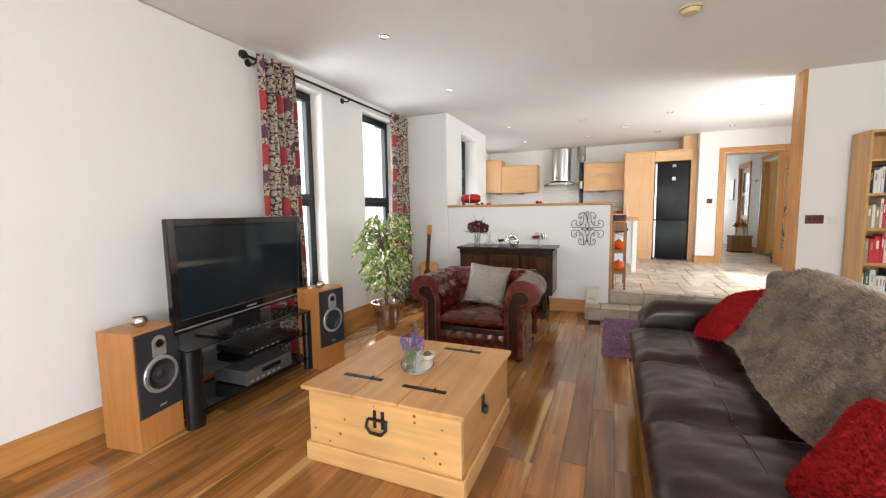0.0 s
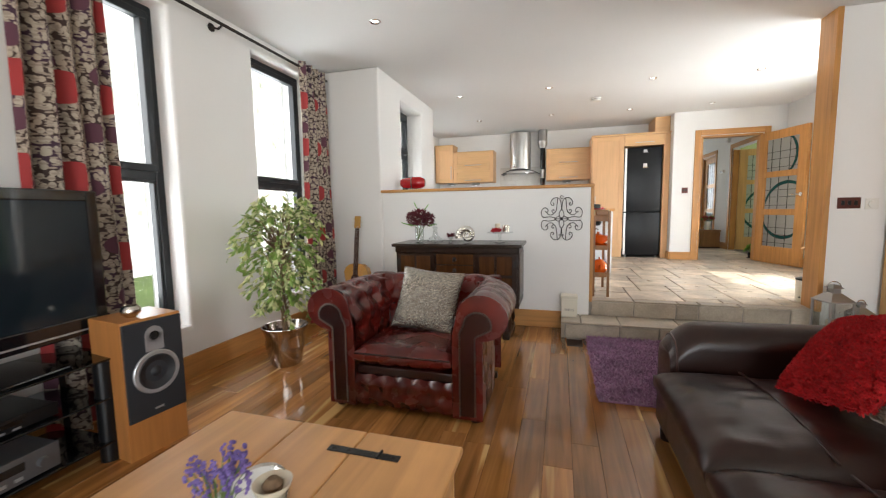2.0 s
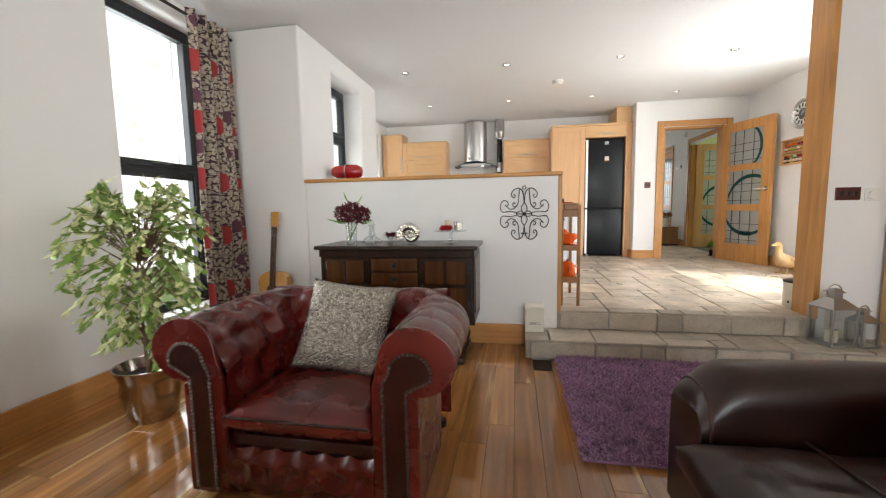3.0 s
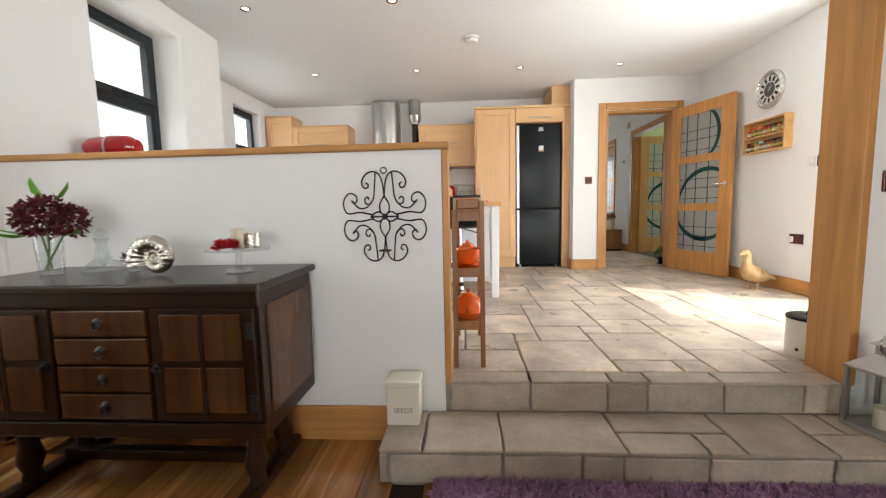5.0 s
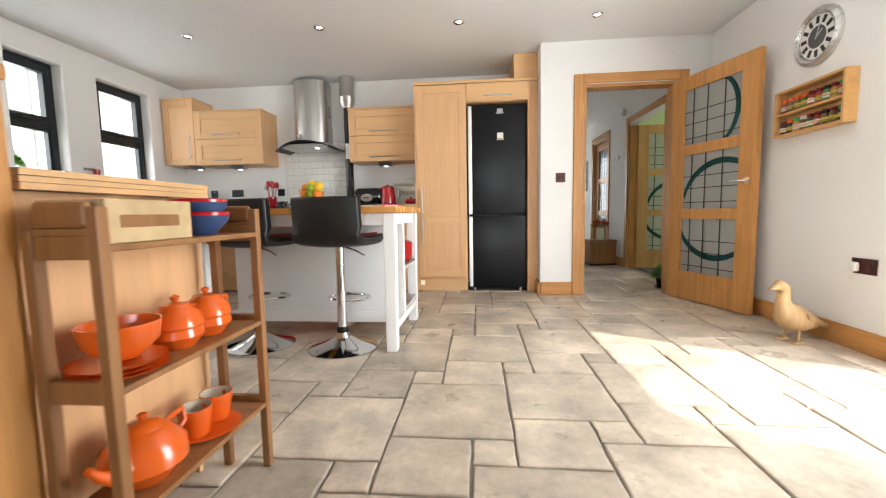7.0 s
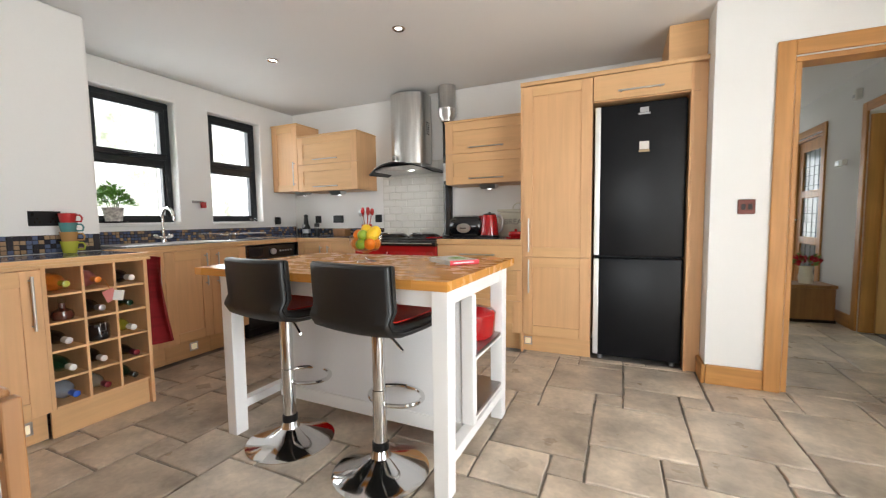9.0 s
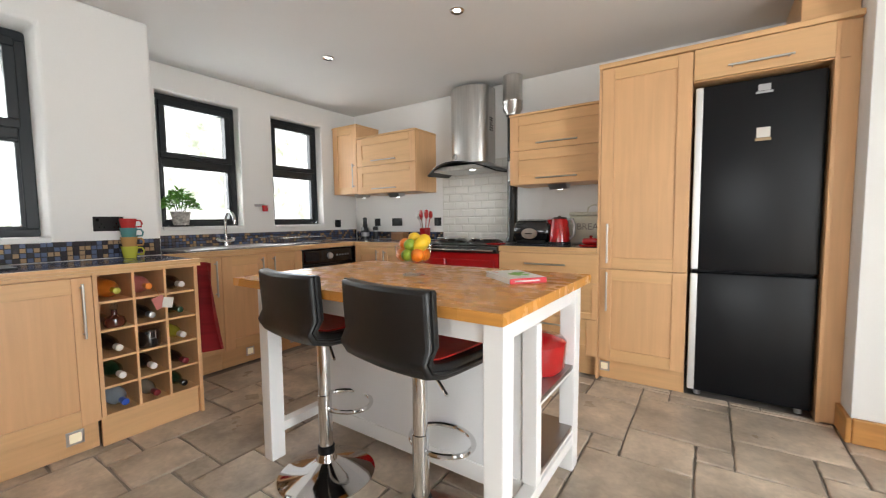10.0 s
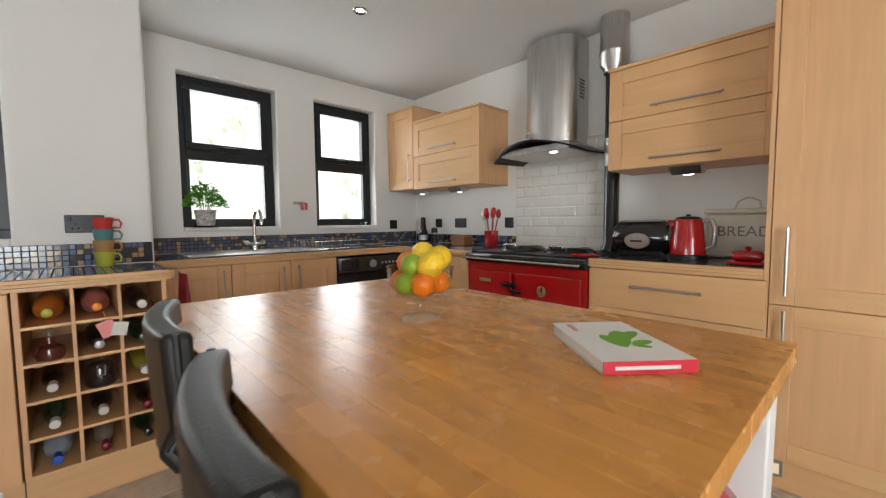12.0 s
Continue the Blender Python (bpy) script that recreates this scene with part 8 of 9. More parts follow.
# ---- bar stools ----
def bar_stool(x, y, rz):
    s = thing("bar_stool", x, y, K, rz, "black leatherette bar stool with red seat and chrome pedestal", "bar stool", "bar stools at the island")
    turned("base", [(0, 0), (0.205, 0), (0.207, 0.006), (0.19, 0.016), (0.1, 0.042), (0.045, 0.07), (0.034, 0.1), (0, 0.1)], CHROME, s, None, 44)
    turned("column", [(0.03, 0.1), (0.03, 0.36), (0.027, 0.362), (0.027, 0.62), (0.05, 0.625), (0.05, 0.635), (0, 0.635)], CHROME, s, None, 26)
    turned("collar", [(0.036, 0.1), (0.036, 0.13), (0.031, 0.135)], BLACK, s, None, 22)
    bm = bmesh.new()
    tube(bm, [(0.13 * math.sin(a), 0.11 + 0.1 * math.cos(a), 0.29) for a in [2 * math.pi * i / 30 for i in range(30)]], 0.01, 8, True)
    part("footrest", bm, CHROME, s, smooth=True)
    lv = rod("height_lever", [(0.02, 0, 0.62), (0.12, -0.04, 0.60), (0.19, -0.07, 0.575)], 0.006, CHROME, s)
    # shell: seat curving up into the back, profile in y and z
    prof = [(0.20, 0.655)] + [(0.20 - 0.32 * t, 0.645 - 0.006 * math.sin(math.pi * t)) for t in (0.15, 0.4, 0.7, 0.9)] + [(-0.15, 0.66), (-0.166, 0.69), (-0.17, 0.74), (-0.176, 0.82), (-0.18, 0.91)]
    W = 0.205

    def sheet(off0, off1, w, mat_, nm, cut=None):
        pts = [Vector((0, a, b)) for a, b in prof]
        if cut:
            pts = pts[cut[0]:cut[1]]
        bm = bmesh.new()
        nrm = []
        for i, p in enumerate(pts):
            d = (pts[min(i + 1, len(pts) - 1)] - pts[max(i - 1, 0)]).normalized()
            nrm.append(Vector((0, d.z, -d.y)))
        rows = []
        for i, p in enumerate(pts):
            row = []
            for k in range(9):
                t = (k / 8 - 0.5) * 2
                curl = 0.03 * t * t
                a = p + nrm[i] * (off0) + Vector((w * t, 0, 0))
                if p.z > 0.7:
                    a.y += curl
                else:
                    a.z += curl * 0.4
                row.append(a)
            rows.append(row)
        a = [[bm.verts.new(q) for q in row] for row in rows]
        b = [[bm.verts.new(q + nrm[i] * (off1 - off0)) for q in row] for i, row in enumerate(rows)]
        n = len(rows)
        for i in range(n - 1):
            for k in range(8):
                bm.faces.new((a[i][k], a[i + 1][k], a[i + 1][k + 1], a[i][k + 1]))
                bm.faces.new((b[i][k], b[i][k + 1], b[i + 1][k + 1], b[i + 1][k]))
        for i in range(n - 1):
            bm.faces.new((a[i][0], b[i][0], b[i + 1][0], a[i + 1][0]))
            bm.faces.new((a[i][8], a[i + 1][8], b[i + 1][8], b[i][8]))
        for k in range(8):
            bm.faces.new((a[0][k], a[0][k + 1], b[0][k + 1], b[0][k]))
            bm.faces.new((a[n - 1][k], b[n - 1][k], b[n - 1][k + 1], a[n - 1][k + 1]))
        o = part(nm, bm, mat_, s, smooth=True, angle=50)
        m = o.modifiers.new("edge", "BEVEL")
        m.width, m.segments, m.limit_method, m.angle_limit = 0.012, 3, "ANGLE", radians(50)
        return o

    sheet(-0.022, 0.028, W, BLACKLEATHER, "shell")
    sheet(0.0285, 0.034, W - 0.035, REDLEATHER, "red_seat_pad", (0, 6))
    for t in (-1, 1):
        rod("piping", [(t * (W + 0.001), a + (0.03 if b > 0.7 else 0), b + (0.012 if b <= 0.7 else 0)) for a, b in prof], 0.006, BLACKLEATHER, s, seg=6)
    return s


bar_stool(-0.46, 6.945, -7)
bar_stool(0.085, 6.915, -8)

# ---- trolley shelf at the end of the half wall ----
tl = thing("wooden_trolley", 0.08, 5.265, K, 0, "narrow stained wood three-tier serving trolley", "trolley")
tw_, td = 0.158, 0.53
for x in (0, tw_ - 0.024):
    for y in (0, td - 0.024):
        slab("post", (x, y, 0), (x + 0.024, y + 0.024, 0.83 if x else 0.79), TROLLEYWOOD, tl, 0.003)
for z in (0.205, 0.47, 0.745):
    slab("shelf", (0.002, 0.0245, z), (tw_ - 0.002, td - 0.0245, z + 0.014), TROLLEYWOOD, tl, 0.002)
    slab("end_rail", (0.0245, 0.002, z - 0.012), (tw_ - 0.0245, 0.02, z + 0.032), TROLLEYWOOD, tl, 0.002)
    slab("end_rail", (0.0245, td - 0.02, z - 0.012), (tw_ - 0.0245, td - 0.002, z + 0.032), TROLLEYWOOD, tl, 0.002)
for y in (0.002, td - 0.02):
    slab("top_end", (0.0245, y, 0.79), (tw_ - 0.0245, y + 0.018, 0.84), TROLLEYWOOD, tl, 0.008)
    slab("top_end_lower", (0.0245, y, 0.777), (tw_ - 0.0245, y + 0.018, 0.79), TROLLEYWOOD, tl, 0.002)
ck_ = thing("wooden_box", 0.158, 5.390, K + 0.7595, 0, "small printed wooden crate on the trolley", "box")
slab("front", (0.06, -0.1, 0), (0.072, 0.12, 0.085), PATHPAPER, ck_, 0.002)
slab("back", (-0.07, -0.1, 0), (-0.058, 0.12, 0.085), PATHPAPER, ck_, 0.002)
slab("end", (-0.058, -0.1, 0), (0.06, -0.088, 0.085), PATHPAPER, ck_, 0.002)
slab("end", (-0.058, 0.108, 0), (0.06, 0.12, 0.085), PATHPAPER, ck_, 0.002)
slab("printed_bar", (0.0722, -0.07, 0.03), (0.0728, 0.08, 0.055), TROLLEYWOOD, ck_, 0)
bw_ = thing("patterned_bowl", 0.155, 5.640, K + 0.7595, 0, "stacked dark blue and red patterned bowls", "bowls")
turned("lower_bowl", [(0, 0), (0.035, 0), (0.07, 0.04), (0.074, 0.06), (0.07, 0.06), (0.03, 0.006), (0, 0.006)], BOOKBLUE, bw_, None, 30)
turned("rim", [(0.0745, 0.052), (0.0755, 0.06), (0.0715, 0.062)], REDENAMEL, bw_, None, 30)
turned("upper_bowl", [(0, 0.03), (0.035, 0.03), (0.066, 0.075), (0.07, 0.095), (0.066, 0.095), (0.03, 0.04), (0, 0.04)], BOOKBLUE, bw_, None, 30)
turned("rim", [(0.0705, 0.087), (0.0715, 0.095), (0.0675, 0.097)], REDENAMEL, bw_, None, 30)


def orange_ware(name, x, y, z, prof, label, category, lid=None, handle=None, spout=None, inner=None, rz=0, knob=True):
    o = thing(name, x, y, z, rz, label, category, "orange stoneware on the trolley")
    turned("body", prof, ORANGE, o, None, 34)
    if inner:
        turned("glazed_inside", inner, CREAMGLAZE, o, None, 30)
    if lid:
        l_ = turned("lid", lid, ORANGE, o, None, 32)
        if knob:
            h = lid[-1][1]
            turned("knob", [(0, h - 0.002), (0.006, h), (0.011, h + 0.012), (0, h + 0.018)], ORANGE, l_, None, 14)
    if handle:
        rod("handle", handle, 0.007, ORANGE, o)
    if spout:
        rod("spout", spout, [0.016, 0.012, 0.008][:len(spout)], ORANGE, o)
    return o


S1, S2 = K + 0.4845, K + 0.2195
for k in range(3):
    orange_ware("orange_plate", 0.155, 5.364, S1 + 0.009 * k, [(0, 0), (0.05, 0), (0.085, 0.008), (0.088, 0.011), (0.05, 0.005), (0, 0.005)], "flat orange stoneware plate in a stack", "plate")
orange_ware("orange_bowl", 0.155, 5.373, S1 + 0.03, [(0, 0), (0.035, 0), (0.04, 0.006), (0.07, 0.035), (0.075, 0.075), (0.071, 0.075), (0.064, 0.035), (0, 0.01)], "round orange stoneware bowl on plates", "bowl", handle=[(0.0, 0.072, 0.06), (0, 0.1, 0.06), (0, 0.1, 0.045), (0, 0.068, 0.04)])
for y in (5.528, 5.640):
    orange_ware("orange_teapot", 0.155, y, S1, [(0, 0), (0.04, 0), (0.062, 0.03), (0.058, 0.05), (0.062, 0.055), (0.055, 0.085), (0.035, 0.1)], "small orange lidded sugar pot", "pot", [(0.036, 0.1), (0.03, 0.108), (0, 0.114)], [(0, 0.05, 0.09), (0, 0.085, 0.09), (0, 0.088, 0.06), (0, 0.058, 0.04)])
orange_ware("orange_teapot", 0.155, 5.407, S2, [(0, 0), (0.05, 0), (0.085, 0.04), (0.082, 0.08), (0.05, 0.115), (0.042, 0.118)], "large round orange stoneware teapot", "teapot", [(0.043, 0.118), (0.035, 0.128), (0, 0.136)], [(0, 0.065, 0.1), (0, 0.115, 0.105), (0, 0.125, 0.07), (0, 0.085, 0.045)], [(0, -0.078, 0.05), (0, -0.11, 0.075), (0, -0.13, 0.1)])
tr_ = orange_ware("orange_tray", 0.155, 5.605, S2, [(0, 0), (0.07, 0), (0.09, 0.012), (0.086, 0.013), (0.066, 0.005), (0, 0.005)], "shallow orange stoneware tray", "tray")
for y in (5.571, 5.657):
    orange_ware("orange_mug", 0.152, y, S2 + 0.0065, [(0, 0), (0.03, 0), (0.035, 0.01), (0.043, 0.078), (0.04, 0.078)], "orange stoneware mug with a cream inside", "mug", handle=[(0, 0.036, 0.06), (0, 0.065, 0.06), (0, 0.064, 0.03), (0, 0.034, 0.025)], inner=[(0.04, 0.078), (0.03, 0.01), (0, 0.008)])

# ---- east wall: clock, spice rack, duck, bin ----
cl = thing("wall_clock", EX, 7.36, 2.14, -90, "round silvered wall clock with a dark face", "clock")
face = pose(0, 0, 0, 90, 0, 0)
turned("rim", [(0.175, 0), (0.172, 0.02), (0.15, 0.034), (0.135, 0.026), (0.13, 0.008), (0, 0.006)], mat("fluted_silver", (0.62, 0.61, 0.58), 0.25, 0.8, grain=(50, 0.3, (1, 1, 1)), bump=(60, 0.3)), cl, face, 60)
turned("dial", [(0, 0.012), (0.066, 0.012), (0.066, 0.014), (0, 0.014)], mat("pewter_dial", (0.10, 0.095, 0.09), 0.4, 0.4), cl, face, 40)
turned("chapter_ring", [(0.066, 0.0115), (0.128, 0.0105), (0.128, 0.0125), (0.066, 0.0135)], WHITEPLASTIC, cl, face, 48)
for k in range(12):
    a = math.pi * 2 * k / 12
    slab("hour_mark", (-0.011, -0.0155, 0.078), (0.011, -0.0125, 0.12), BLACK, cl, 0, at=Matrix.Rotation(a, 4, "Y"))
slab("hour_hand", (-0.005, -0.018, -0.012), (0.005, -0.016, 0.05), SILVER, cl, 0, at=Matrix.Rotation(radians(50), 4, "Y"))
slab("minute_hand", (-0.003, -0.021, -0.016), (0.003, -0.019, 0.075), SILVER, cl, 0, at=Matrix.Rotation(radians(20), 4, "Y"))
sr = thing("spice_rack", EX, 7.60, 1.565, -90, "pine two-shelf spice rack full of small jars", "spice rack")
PINE_Z = mat("pine_rack", (0.60, 0.33, 0.12), 0.45, grain=(20, 0.15, ALONG_X), blotch=(5, 0.1))
for lo, hi, nm in (((0, -0.075, 0), (0.53, 0, 0.016), "bottom"), ((0, -0.075, 0.285), (0.53, 0, 0.301), "top"), ((0, -0.075, 0.0165), (0.016, 0, 0.2845), "side"), ((0.514, -0.075, 0.0165), (0.53, 0, 0.2845), "side"), ((0.0165, -0.07, 0.142), (0.5135, -0.006, 0.154), "shelf"), ((0.0165, -0.005, 0.0165), (0.5135, -0.001, 0.2845), "back")):
    slab(nm, lo, hi, PINE_Z, sr, 0.002)
for z in (0.045, 0.185):
    rod("retaining_bar", [(0.016, -0.07, z), (0.514, -0.07, z)], 0.004, PINE_Z, sr)
rng = random.Random(81)
JAR = [mat("spice_green", (0.10, 0.16, 0.04), 0.4), mat("spice_brown", (0.16, 0.08, 0.03), 0.4), mat("spice_red", (0.36, 0.06, 0.02), 0.4), mat("spice_ochre", (0.48, 0.26, 0.05), 0.4), BOOKBLACK]
CAP = [BLACK, mat("cap_green", (0.05, 0.30, 0.07), 0.4), FOIL_R, ORANGE, FOIL_W]
for z in (0.0168, 0.1548):
    for k in range(9):
        x = 0.047 + 0.054 * k
        j = thing("spice_jar", EX - 0.036, 7.60 - x, 1.565 + z, 0, "small glass spice jar with a coloured lid", "jar", "spice jars")
        turned("jar", [(0, 0), (0.021, 0), (0.022, 0.004), (0.022, 0.06), (0.016, 0.068), (0, 0.068)], rng.choice(JAR), j, None, 16)
        turned("label_band", [(0.0224, 0.018), (0.0224, 0.045)], rng.choice((FOIL_W, PAPER, FOIL_Y)), j, None, 16)
        turned("cap", [(0.018, 0.068), (0.019, 0.07), (0.019, 0.09), (0, 0.091)], rng.choice(CAP), j, None, 16)

dk = thing("wooden_duck", 2.80, 7.13, K, 200, "carved pale wooden duck standing on the floor", "ornament")
bm = bmesh.new()


def ring_loft(bm, rings, seg=20):
    vs = []
    for c, rx, rz, tilt in rings:
        m = Matrix.Translation(c) @ Matrix.Rotation(radians(tilt), 4, "Y")
        vs.append([bm.verts.new(m @ Vector((0, rx * math.cos(2 * math.pi * k / seg), rz * math.sin(2 * math.pi * k / seg)))) for k in range(seg)])
    for a, b in zip(vs, vs[1:]):
        for k in range(seg):
            bm.faces.new((a[k], a[(k + 1) % seg], b[(k + 1) % seg], b[k]))
    bm.faces.new(vs[0][::-1])
    bm.faces.new(vs[-1])


# from tail to bill: x is ahead
ring_loft(bm, [((-0.22, 0, 0.09), 0.01, 0.006, 20), ((-0.17, 0, 0.105), 0.04, 0.025, 15), ((-0.10, 0, 0.125), 0.075, 0.06, 10), ((-0.02, 0, 0.14), 0.09, 0.08, 0), ((0.05, 0, 0.16), 0.08, 0.08, -20), ((0.09, 0, 0.20), 0.055, 0.06, -50), ((0.095, 0, 0.25), 0.035, 0.038, -80), ((0.09, 0, 0.29), 0.03, 0.032, -85), ((0.10, 0, 0.325), 0.036, 0.04, -50), ((0.125, 0, 0.345), 0.036, 0.036, 0), ((0.15, 0, 0.34), 0.022, 0.02, 5), ((0.185, 0, 0.333), 0.02, 0.008, 5), ((0.205, 0, 0.331), 0.012, 0.004, 5)])
for sy in (-1, 1):
    for k in range(6):
        ring_loft(bm, [((0.02 - 0.03 * k, sy * (0.088 - 0.004 * k), 0.17 - 0.012 * k), 0.006, 0.02, 20), ((-0.09 - 0.03 * k, sy * (0.085 - 0.006 * k), 0.125 - 0.012 * k), 0.008, 0.024, 25), ((-0.17 - 0.016 * k, sy * (0.07 - 0.007 * k), 0.085 + 0.004 * k), 0.004, 0.006, 25)], 8)
    tube(bm, [(0.0, sy * 0.035, 0.08), (0.01, sy * 0.04, 0.01)], 0.008, 6)
    box(bm, (-0.01, sy * 0.04 - 0.022, 0), (0.065, sy * 0.04 + 0.022, 0.012), 0.004)
part("carving", bm, DUCKWOOD, dk, smooth=True, angle=50)

bn = thing("cream_crock", 1.915, 5.435, K, 0, "cream enamel storage crock with a black lid", "crock")
turned("crock", [(0, 0), (0.1, 0), (0.104, 0.006), (0.106, 0.19), (0.102, 0.195), (0, 0.195)], CREAM, bn, None, 40)
turned("lid", [(0.109, 0.1955), (0.109, 0.208), (0.09, 0.216), (0, 0.22)], BLACK, bn, None, 40)
rod("lid_handle", [(-0.03, 0, 0.218), (-0.025, 0, 0.235), (0.025, 0, 0.235), (0.03, 0, 0.218)], 0.006, BLACK, bn)
for a in (200, 245):
    turned("air_hole", [(0, 0), (0.009, 0), (0.008, 0.002), (0, 0.002)], BLACK, bn, Matrix.Rotation(radians(a), 4, "Z") @ Matrix.Translation((0.1045, 0, 0.045)) @ pose(0, 0, 0, 0, 90, 0), 12)

tyb = thing("black_hob_tray", -1.83, 6.06, WT + 0.002, 90, "flat black tray lying on the mosaic worktop", "tray")
slab("tray", (-0.2, -0.13, 0), (0.2, 0.13, 0.008), BLACK, tyb, 0.003)
slab("rim", (-0.205, 0.128, 0.008), (0.205, 0.134, 0.014), BLACK, tyb, 0.002)
sdh = thing("striped_dish", -1.95, 6.12, WT + 0.0105, 0, "small black dish with an orange and white rim", "dish")
turned("dish", [(0, 0), (0.05, 0), (0.085, 0.03), (0.081, 0.031), (0.045, 0.006), (0, 0.006)], BLACK, sdh, None, 30)
turned("orange_band", [(0.0765, 0.0225), (0.0852, 0.0305), (0.0845, 0.033), (0.08, 0.032)], ORANGE, sdh, None, 30)


# ================= hall and the green room beyond the door =================
HX1, HEND, GX = 2.98, 13.6, 5.6
board("floor_hall", (1.55, DY + 0.144, 0.0), (HX1 + 0.12, HEND, K - 0.012), SCREED, bevel=0)
wall("wall_hall_east", "x", HX1, 0.12, DY + 0.142, HEND, 0, TOP, [(9.27, 10.33, 0, K + 1.97), (11.2, 12.0, 0, K + 1.97)])
wall("wall_hall_west", "x", 1.652, -0.1, DY + 0.142, HEND, 0, TOP)
# the opening in the hall's end is assumed, cut to let the fill lamp in
wall("wall_hall_end", "y", HEND, 0.2, 1.5, GX, 0, TOP, [(1.9, 2.75, 0.9, 2.3)])
board("ceiling_hall", (1.5, NY + T + 0.003, TOP + 0.002), (GX + 0.2, HEND + 0.2, TOP + 0.2), CEILING, bevel=0)
board("ceiling_green_room", (EX + 0.203, DY, TOP + 0.002), (GX + 0.2, NY + T, TOP + 0.2), CEILING, bevel=0)
board("floor_green_room", (HX1 + 0.123, DY + 0.16, 0.0), (GX, HEND, K - 0.004), mat("grey_carpet", (0.16, 0.14, 0.12), 0.95, bump=(200, 0.4), blotch=(20, 0.1)), bevel=0)
wall("wall_green_room_south", "y", DY + 0.14, -0.12, EX + 0.22, GX, 0, TOP, material=GREENWALL)
wall("wall_green_room_east", "x", GX, 0.2, DY, HEND, 0, TOP, [(9.2, 10.8, 1.0, 2.3)], GREENWALL)
wall("wall_green_room_north", "y", 11.0, 0.1, HX1 + 0.122, GX - 0.002, 0, TOP, material=GREENWALL)
wall("wall_store_east", "x", 4.2, 0.1, 11.102, HEND - 0.002, 0, TOP)
board("door_lining_hall", (HX1 + 0.001, 11.232, K + 1.942), (HX1 + 0.119, 11.968, K + 1.969), OAK_H)
# fill lamp added behind the assumed end opening to brighten the hall
skylight("fill_light_hall", 2.3, HEND + 0.25, 1.6, 0.8, 1.3, 180, 15)
skylight("window_light_green_room", GX + 0.25, 10.0, 1.65, 1.5, 1.2, 90, 34)
for y0, y1 in ((9.27, 10.33), (11.2, 12.0)):
    board("architrave_hall", (HX1 - 0.02, y0 - 0.085, K), (HX1, y0 - 0.004, K + 2.055), OAK)
    board("architrave_hall", (HX1 - 0.02, y1 + 0.004, K), (HX1, y1 + 0.085, K + 2.055), OAK)
    board("architrave_hall", (HX1 - 0.02, y0 - 0.004, K + 1.974), (HX1, y1 + 0.004, K + 2.055), OAK_H)
    board("door_lining_hall", (HX1 + 0.001, y1 - 0.03, K), (HX1 + 0.119, y1, K + 1.94), OAK)
    board("door_lining_hall", (HX1 + 0.001, y0, K), (HX1 + 0.119, y0 + 0.03, K + 1.94), OAK)
glazed_leaf("door_2", pose(HX1 + 0.1, 10.295, K + 0.008, 0, 0, -4), 0.79, 1.93, OAKSHELF, "open pale oak door with three leaded glass panels")
glazed_leaf("door_3", pose(HX1 + 0.06, 11.235, K + 0.008, 0, 0, 90), 0.73, 1.93, OAK, "closed oak door with glass panels in the hall")
board("baseboard_hall", (HX1 - 0.02, 10.42, K), (HX1, 11.11, K + 0.125))
board("baseboard_hall", (HX1 - 0.02, DY + 0.144, K), (HX1, 9.17, K + 0.125))
hc = thing("wooden_chest", 2.725, 10.72, K, 6, "dark wooden chest standing in the hall", "chest")
slab("body", (-0.19, -0.14, 0.02), (0.19, 0.14, 0.34), TROLLEYWOOD, hc, 0.006)
slab("lid", (-0.2, -0.15, 0.341), (0.2, 0.15, 0.375), TROLLEYWOOD, hc, 0.006)
slab("plinth", (-0.197, -0.147, 0), (0.197, 0.147, 0.03), DARKOAK, hc, 0.004)
hv = thing("flower_jug", 2.72, 10.70, K + 0.376, 0, "cream jug of red flowers on the chest", "flowers")
turned("jug", [(0, 0), (0.05, 0), (0.062, 0.05), (0.05, 0.14), (0.058, 0.17), (0.053, 0.17), (0.045, 0.14), (0, 0.02)], CREAM, hv)
bm, bl = bmesh.new(), bmesh.new()
rng = random.Random(91)
for k in range(130):
    d = Vector((rng.gauss(0, 1), rng.gauss(0, 1), abs(rng.gauss(0.3, 0.8)))).normalized()
    leaf(bm if k % 3 else bl, Vector((0, 0, 0.19)) + d * rng.uniform(0.04, 0.1) * Vector((1.4, 1.4, 1)).length / 2.2, d, 0.05, rng.uniform(-2, 2))
part("blooms", bm, REDPETAL, hv)
part("leaves", bl, LEAF, hv)
herb("potted_plant", 2.80, 8.87, K + 0.001, 0.085, BLACK, "small leafy plant in a dark pot on the hall floor", 95)
cb_ = thing("door_chime", HX1, 10.75, 1.86, -90, "white door chime box on the hall wall", "door chime")
slab("case", (-0.08, -0.04, -0.03), (0.08, 0, 0.03), WHITEPLASTIC, cb_, 0.006)
slab("grille", (-0.05, -0.043, -0.02), (0.02, -0.0405, 0.02), SILVER, cb_, 0.001)
cb2 = thing("alarm_sensor", HX1, 10.5, 2.45, -90, "small white alarm sensor high on the wall", "sensor")
slab("case", (-0.035, -0.05, -0.05), (0.035, 0, 0.05), WHITEPLASTIC, cb2, 0.012)
slab("lens", (-0.02, -0.053, -0.03), (0.02, -0.0505, 0.0), SILVER, cb2, 0.002)
pc = thing("framed_picture", HX1, 12.6, 1.75, -90, "small framed picture on the hall wall", "picture")
slab("frame", (-0.2, -0.02, -0.28), (0.2, 0, 0.28), DARKOAK, pc, 0.004)
